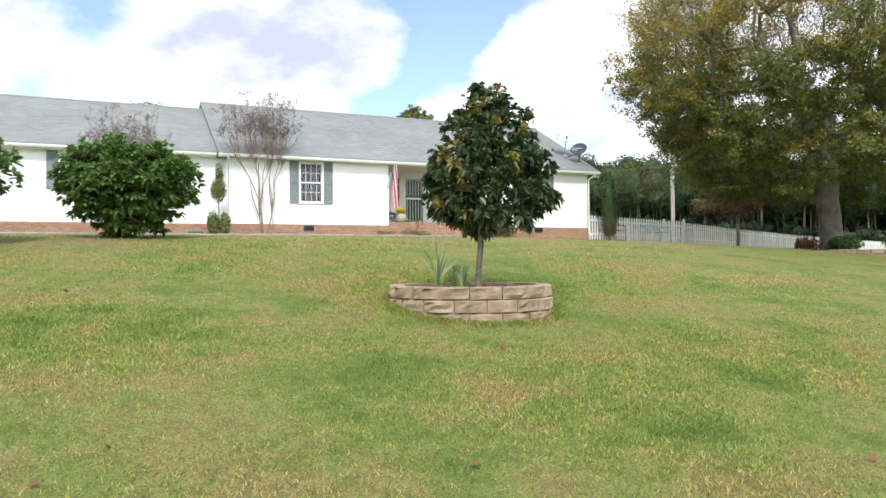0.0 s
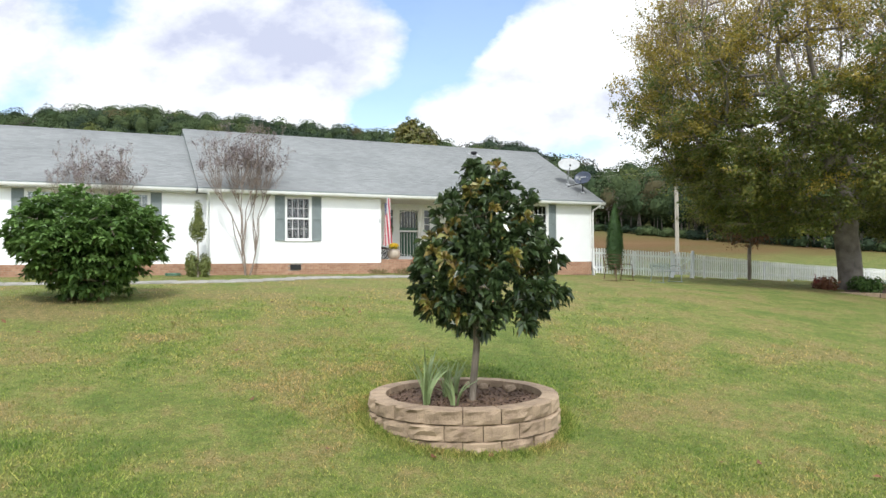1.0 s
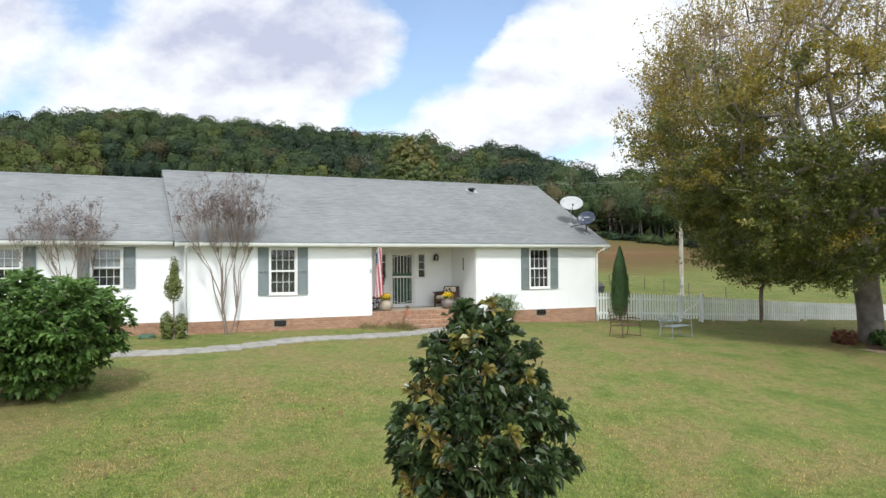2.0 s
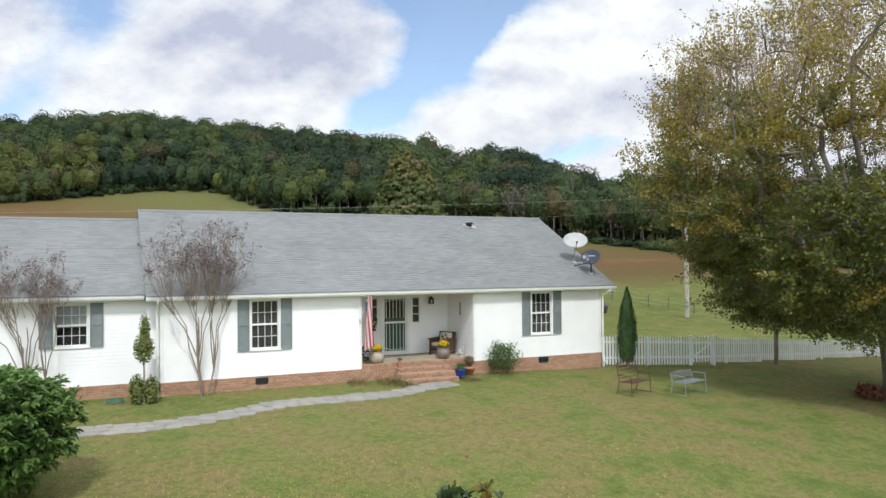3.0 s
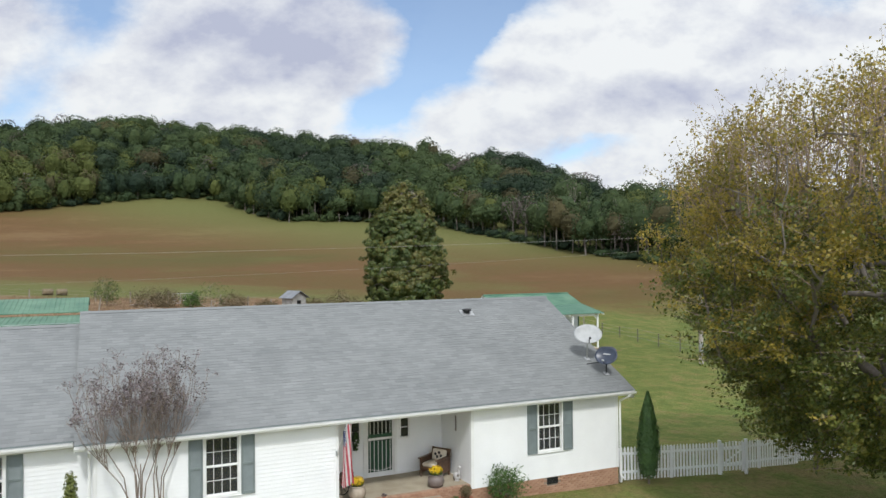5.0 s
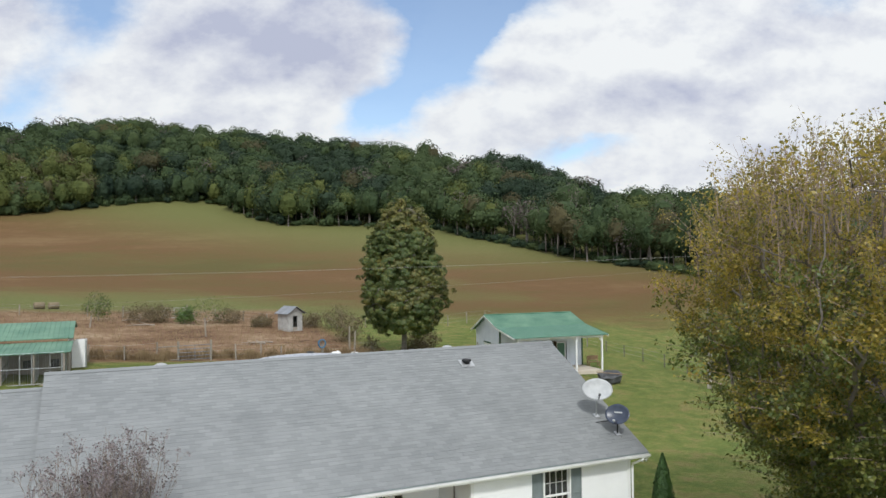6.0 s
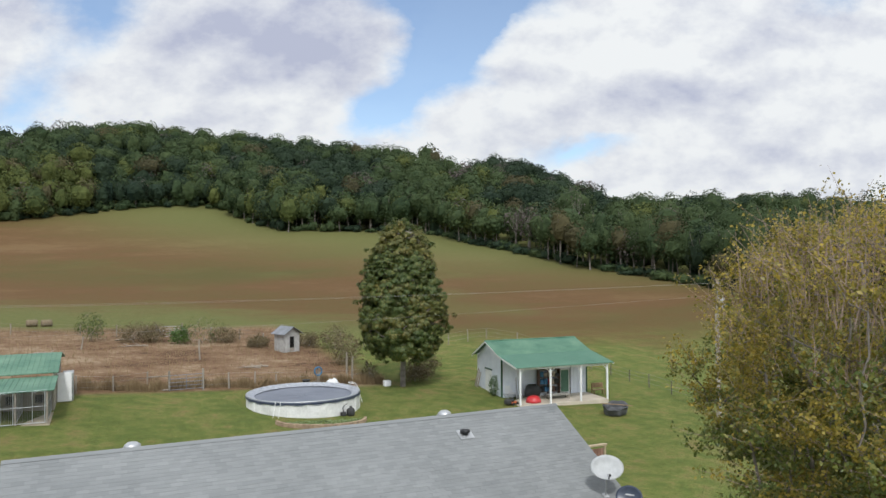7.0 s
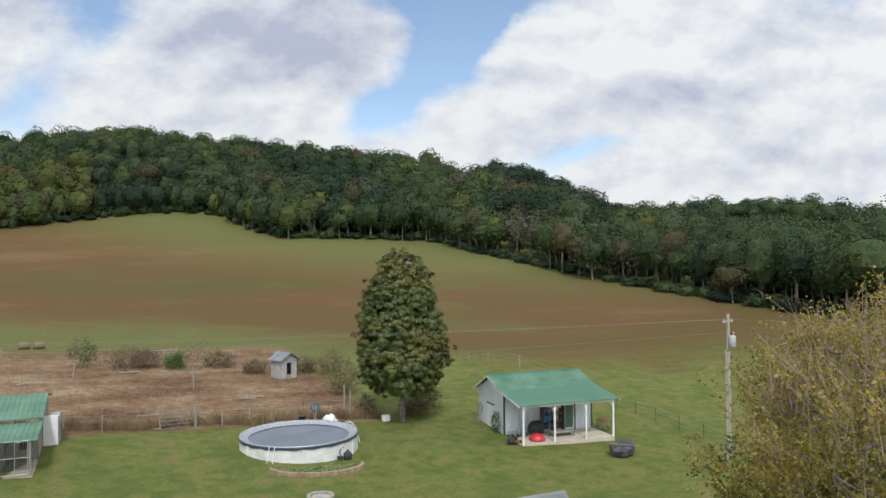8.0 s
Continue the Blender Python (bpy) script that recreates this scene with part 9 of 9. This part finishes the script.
def build_bricks():
    """Running-bond bricks on the base, the porch edge and the steps."""
    rr = random.Random(23)
    base = [o for o in house.children if o.name.startswith("brick_base")][0]
    L, H, J = 0.203, 0.062, 0.010
    std = mesh_of(Geo().soft_box(-L / 2, L / 2, -0.03, 0.03, -H / 2, H / 2, 0.004), "brick", M_BRICK)
    end = mesh_of(Geo().soft_box(-0.048, 0.048, -0.03, 0.03, -H / 2, H / 2, 0.004), "brick", M_BRICK)
    soldier = mesh_of(Geo().soft_box(-0.031, 0.031, -0.10, 0.10, -0.05, 0.04, 0.005), "brick", M_BRICK)
    rest = Geo()
    count = 0

    def lay(me, m, parent, single):
        nonlocal count
        if single and count < 300:
            ob = new("brick", me)
            ob.parent = parent
            ob.matrix_basis = m
            count += 1
        else:
            q = len(rest.v)
            rest.v.extend(tuple(m @ v.co) for v in me.vertices)
            rest.f.extend(tuple(i + q for i in p.vertices) for p in me.polygons)

    holes = [(-13.52, -13.08), (-2.90, -2.46)]
    for x0, x1, yw, near in ((-9.95 - 3.0, PORCH_L, 0.0, True), (PORCH_R, X_R, 0.0, True), (X_L, -9.95 - 3.0, 0.0, False), (WING_L, X_L, WING_Y, False)):
        for c in range(8 if near else 7):
            zz = -0.006 - H / 2 - c * (H + J)
            x = x0 + (0.0 if c % 2 else -L / 2)
            while x < x1 - 0.02:
                cx = x + L / 2
                skip = any(a < cx < b and -0.26 < zz < -0.02 for a, b in holes)
                if not skip and x >= x0 - 0.001 and x + L <= x1 + 0.001:
                    lay(std, pose(cx, yw + 0.012 + rr.uniform(-0.002, 0.002), zz), base, near and count < 300 and zz > gz(cx, -0.2) - 0.05)
                elif not skip:
                    xx = x0 + 0.05 if x < x0 else x1 - 0.05
                    lay(end, pose(xx, yw + 0.012, zz), base, False)
                x += L + J
    # the porch front, with a header course along its edge
    for c in range(9):
        zz = FLOOR - 0.122 - c * (H + J)
        x = PORCH_L + (0 if c % 2 else -L / 2)
        while x < PORCH_R:
            if x >= PORCH_L - 0.01 and x + L <= PORCH_R + 0.01:
                lay(std, pose(x + L / 2, 0.0, zz), base, False)
            else:
                lay(end, pose(PORCH_L + 0.05 if x < PORCH_L else PORCH_R - 0.05, 0.0, zz), base, False)
            x += L + J
    x = PORCH_L + 0.04
    while x < PORCH_R - 0.03:
        lay(soldier, pose(x, 0.06, FLOOR - 0.035), base, False)
        x += 0.072
    for ya, yb, zt in STEPS:
        x = STEP_X0 + 0.035
        while x < STEP_X1 - 0.02:
            lay(soldier, pose(x, ya + 0.07, zt - 0.03), base, False)
            x += 0.072
        for c in range(6):
            zz = zt - 0.118 - c * (H + J)
            x = STEP_X0 + (0.0 if c % 2 else -L / 2)
            while x < STEP_X1:
                if x >= STEP_X0 - 0.01 and x + L <= STEP_X1 + 0.01:
                    lay(std, pose(x + L / 2, ya + 0.02, zz), base, False)
                x += L + J
            for sx in (STEP_X0 + 0.02, STEP_X1 - 0.02):
                lay(std, pose(sx, (ya + yb) / 2 - 0.07, zz, 0, 0, 90), base, False)
                lay(end, pose(sx, yb - 0.05, zz, 0, 0, 90), base, False)
    ob = hpart("brickwork", rest, M_BRICKS, "weathered red-orange brick courses", parent=base)
    tagged(ob, kind="stuff")


build_bricks()


def build_shingles():
    """Three-tab shingles on the front slopes; the nearest are single pieces."""
    rr = random.Random(29)
    W, E = 0.305, 0.142
    ang = math.atan(SLOPE)

    def tab(w, t):
        g = Geo()
        a, b = -w / 2 + 0.004, w / 2 - 0.004
        return g.add([(a, 0, 0.002), (b, 0, 0.002), (b, E + 0.03, 0.002), (a, E + 0.03, 0.002), (a, 0, t), (b, 0, t), (b, E + 0.03, 0.004), (a, E + 0.03, 0.004)],
                     [(4, 5, 6, 7), (0, 1, 5, 4), (1, 2, 6, 5), (3, 0, 4, 7), (2, 3, 7, 6)])

    kinds = [mesh_of(tab(W, t), "shingle", M_SHINGLE) for t in (0.007, 0.0085, 0.010)]
    for parent, xa, xb, ye, ze, yr, zr, single in ((roof, RX0, RX1, EAVE_Y, EAVE_Z, RIDGE_Y, RIDGE_Z, True), (wing_roof, -24.5, X_L - 0.02, WING_EAVE_Y, WING_EAVE_Z, WING_RIDGE_Y, WING_RIDGE_Z, False)):
        run = math.hypot(yr - ye, zr - ze)
        sl = math.atan2(zr - ze, yr - ye)
        rows = int(run / E)
        rest, count = Geo(), 0
        for r in range(rows):
            d = r * run / rows
            y, z = ye + d * math.cos(sl), ze + d * math.sin(sl)
            x = xa + (W / 2 if r % 2 else W)
            while x <= xb - W / 2 + 0.001:
                cx = min(max(x, xa + W / 2), xb - W / 2)
                m = pose(cx, y, z, math.degrees(sl), 0, 0)
                me = kinds[rr.randrange(3)]
                if single and count < 300 and r >= rows - 12 and -11.5 < cx < -3.8:
                    ob = new("shingle", me)
                    ob.parent = parent
                    ob.matrix_basis = m
                    count += 1
                else:
                    q = len(rest.v)
                    rest.v.extend(tuple(m @ v.co) for v in me.vertices)
                    rest.f.extend(tuple(i + q for i in p.vertices) for p in me.polygons)
                x += W
        ob = hpart("shingles", rest, M_SHINGLES, "weathered grey three-tab shingles", parent=parent)
        tagged(ob, kind="stuff")
        n = int((xb - xa) / 0.30)
        for k in range(n):
            x0 = xa + (xb - xa) * k / n
            g = Geo().add([(x0, yr - 0.14, zr - 0.14 * math.tan(sl) + 0.018), (x0 + 0.33, yr - 0.14, zr - 0.14 * math.tan(sl) + 0.026), (x0 + 0.33, yr, zr + 0.026), (x0, yr, zr + 0.016), (x0 + 0.33, yr + 0.14, zr - 0.14 * math.tan(sl) + 0.026), (x0, yr + 0.14, zr - 0.14 * math.tan(sl) + 0.018)], [(0, 1, 2, 3), (3, 2, 4, 5)])
            hpart("ridge_cap", g, M_SHINGLES, parent=parent)


build_shingles()
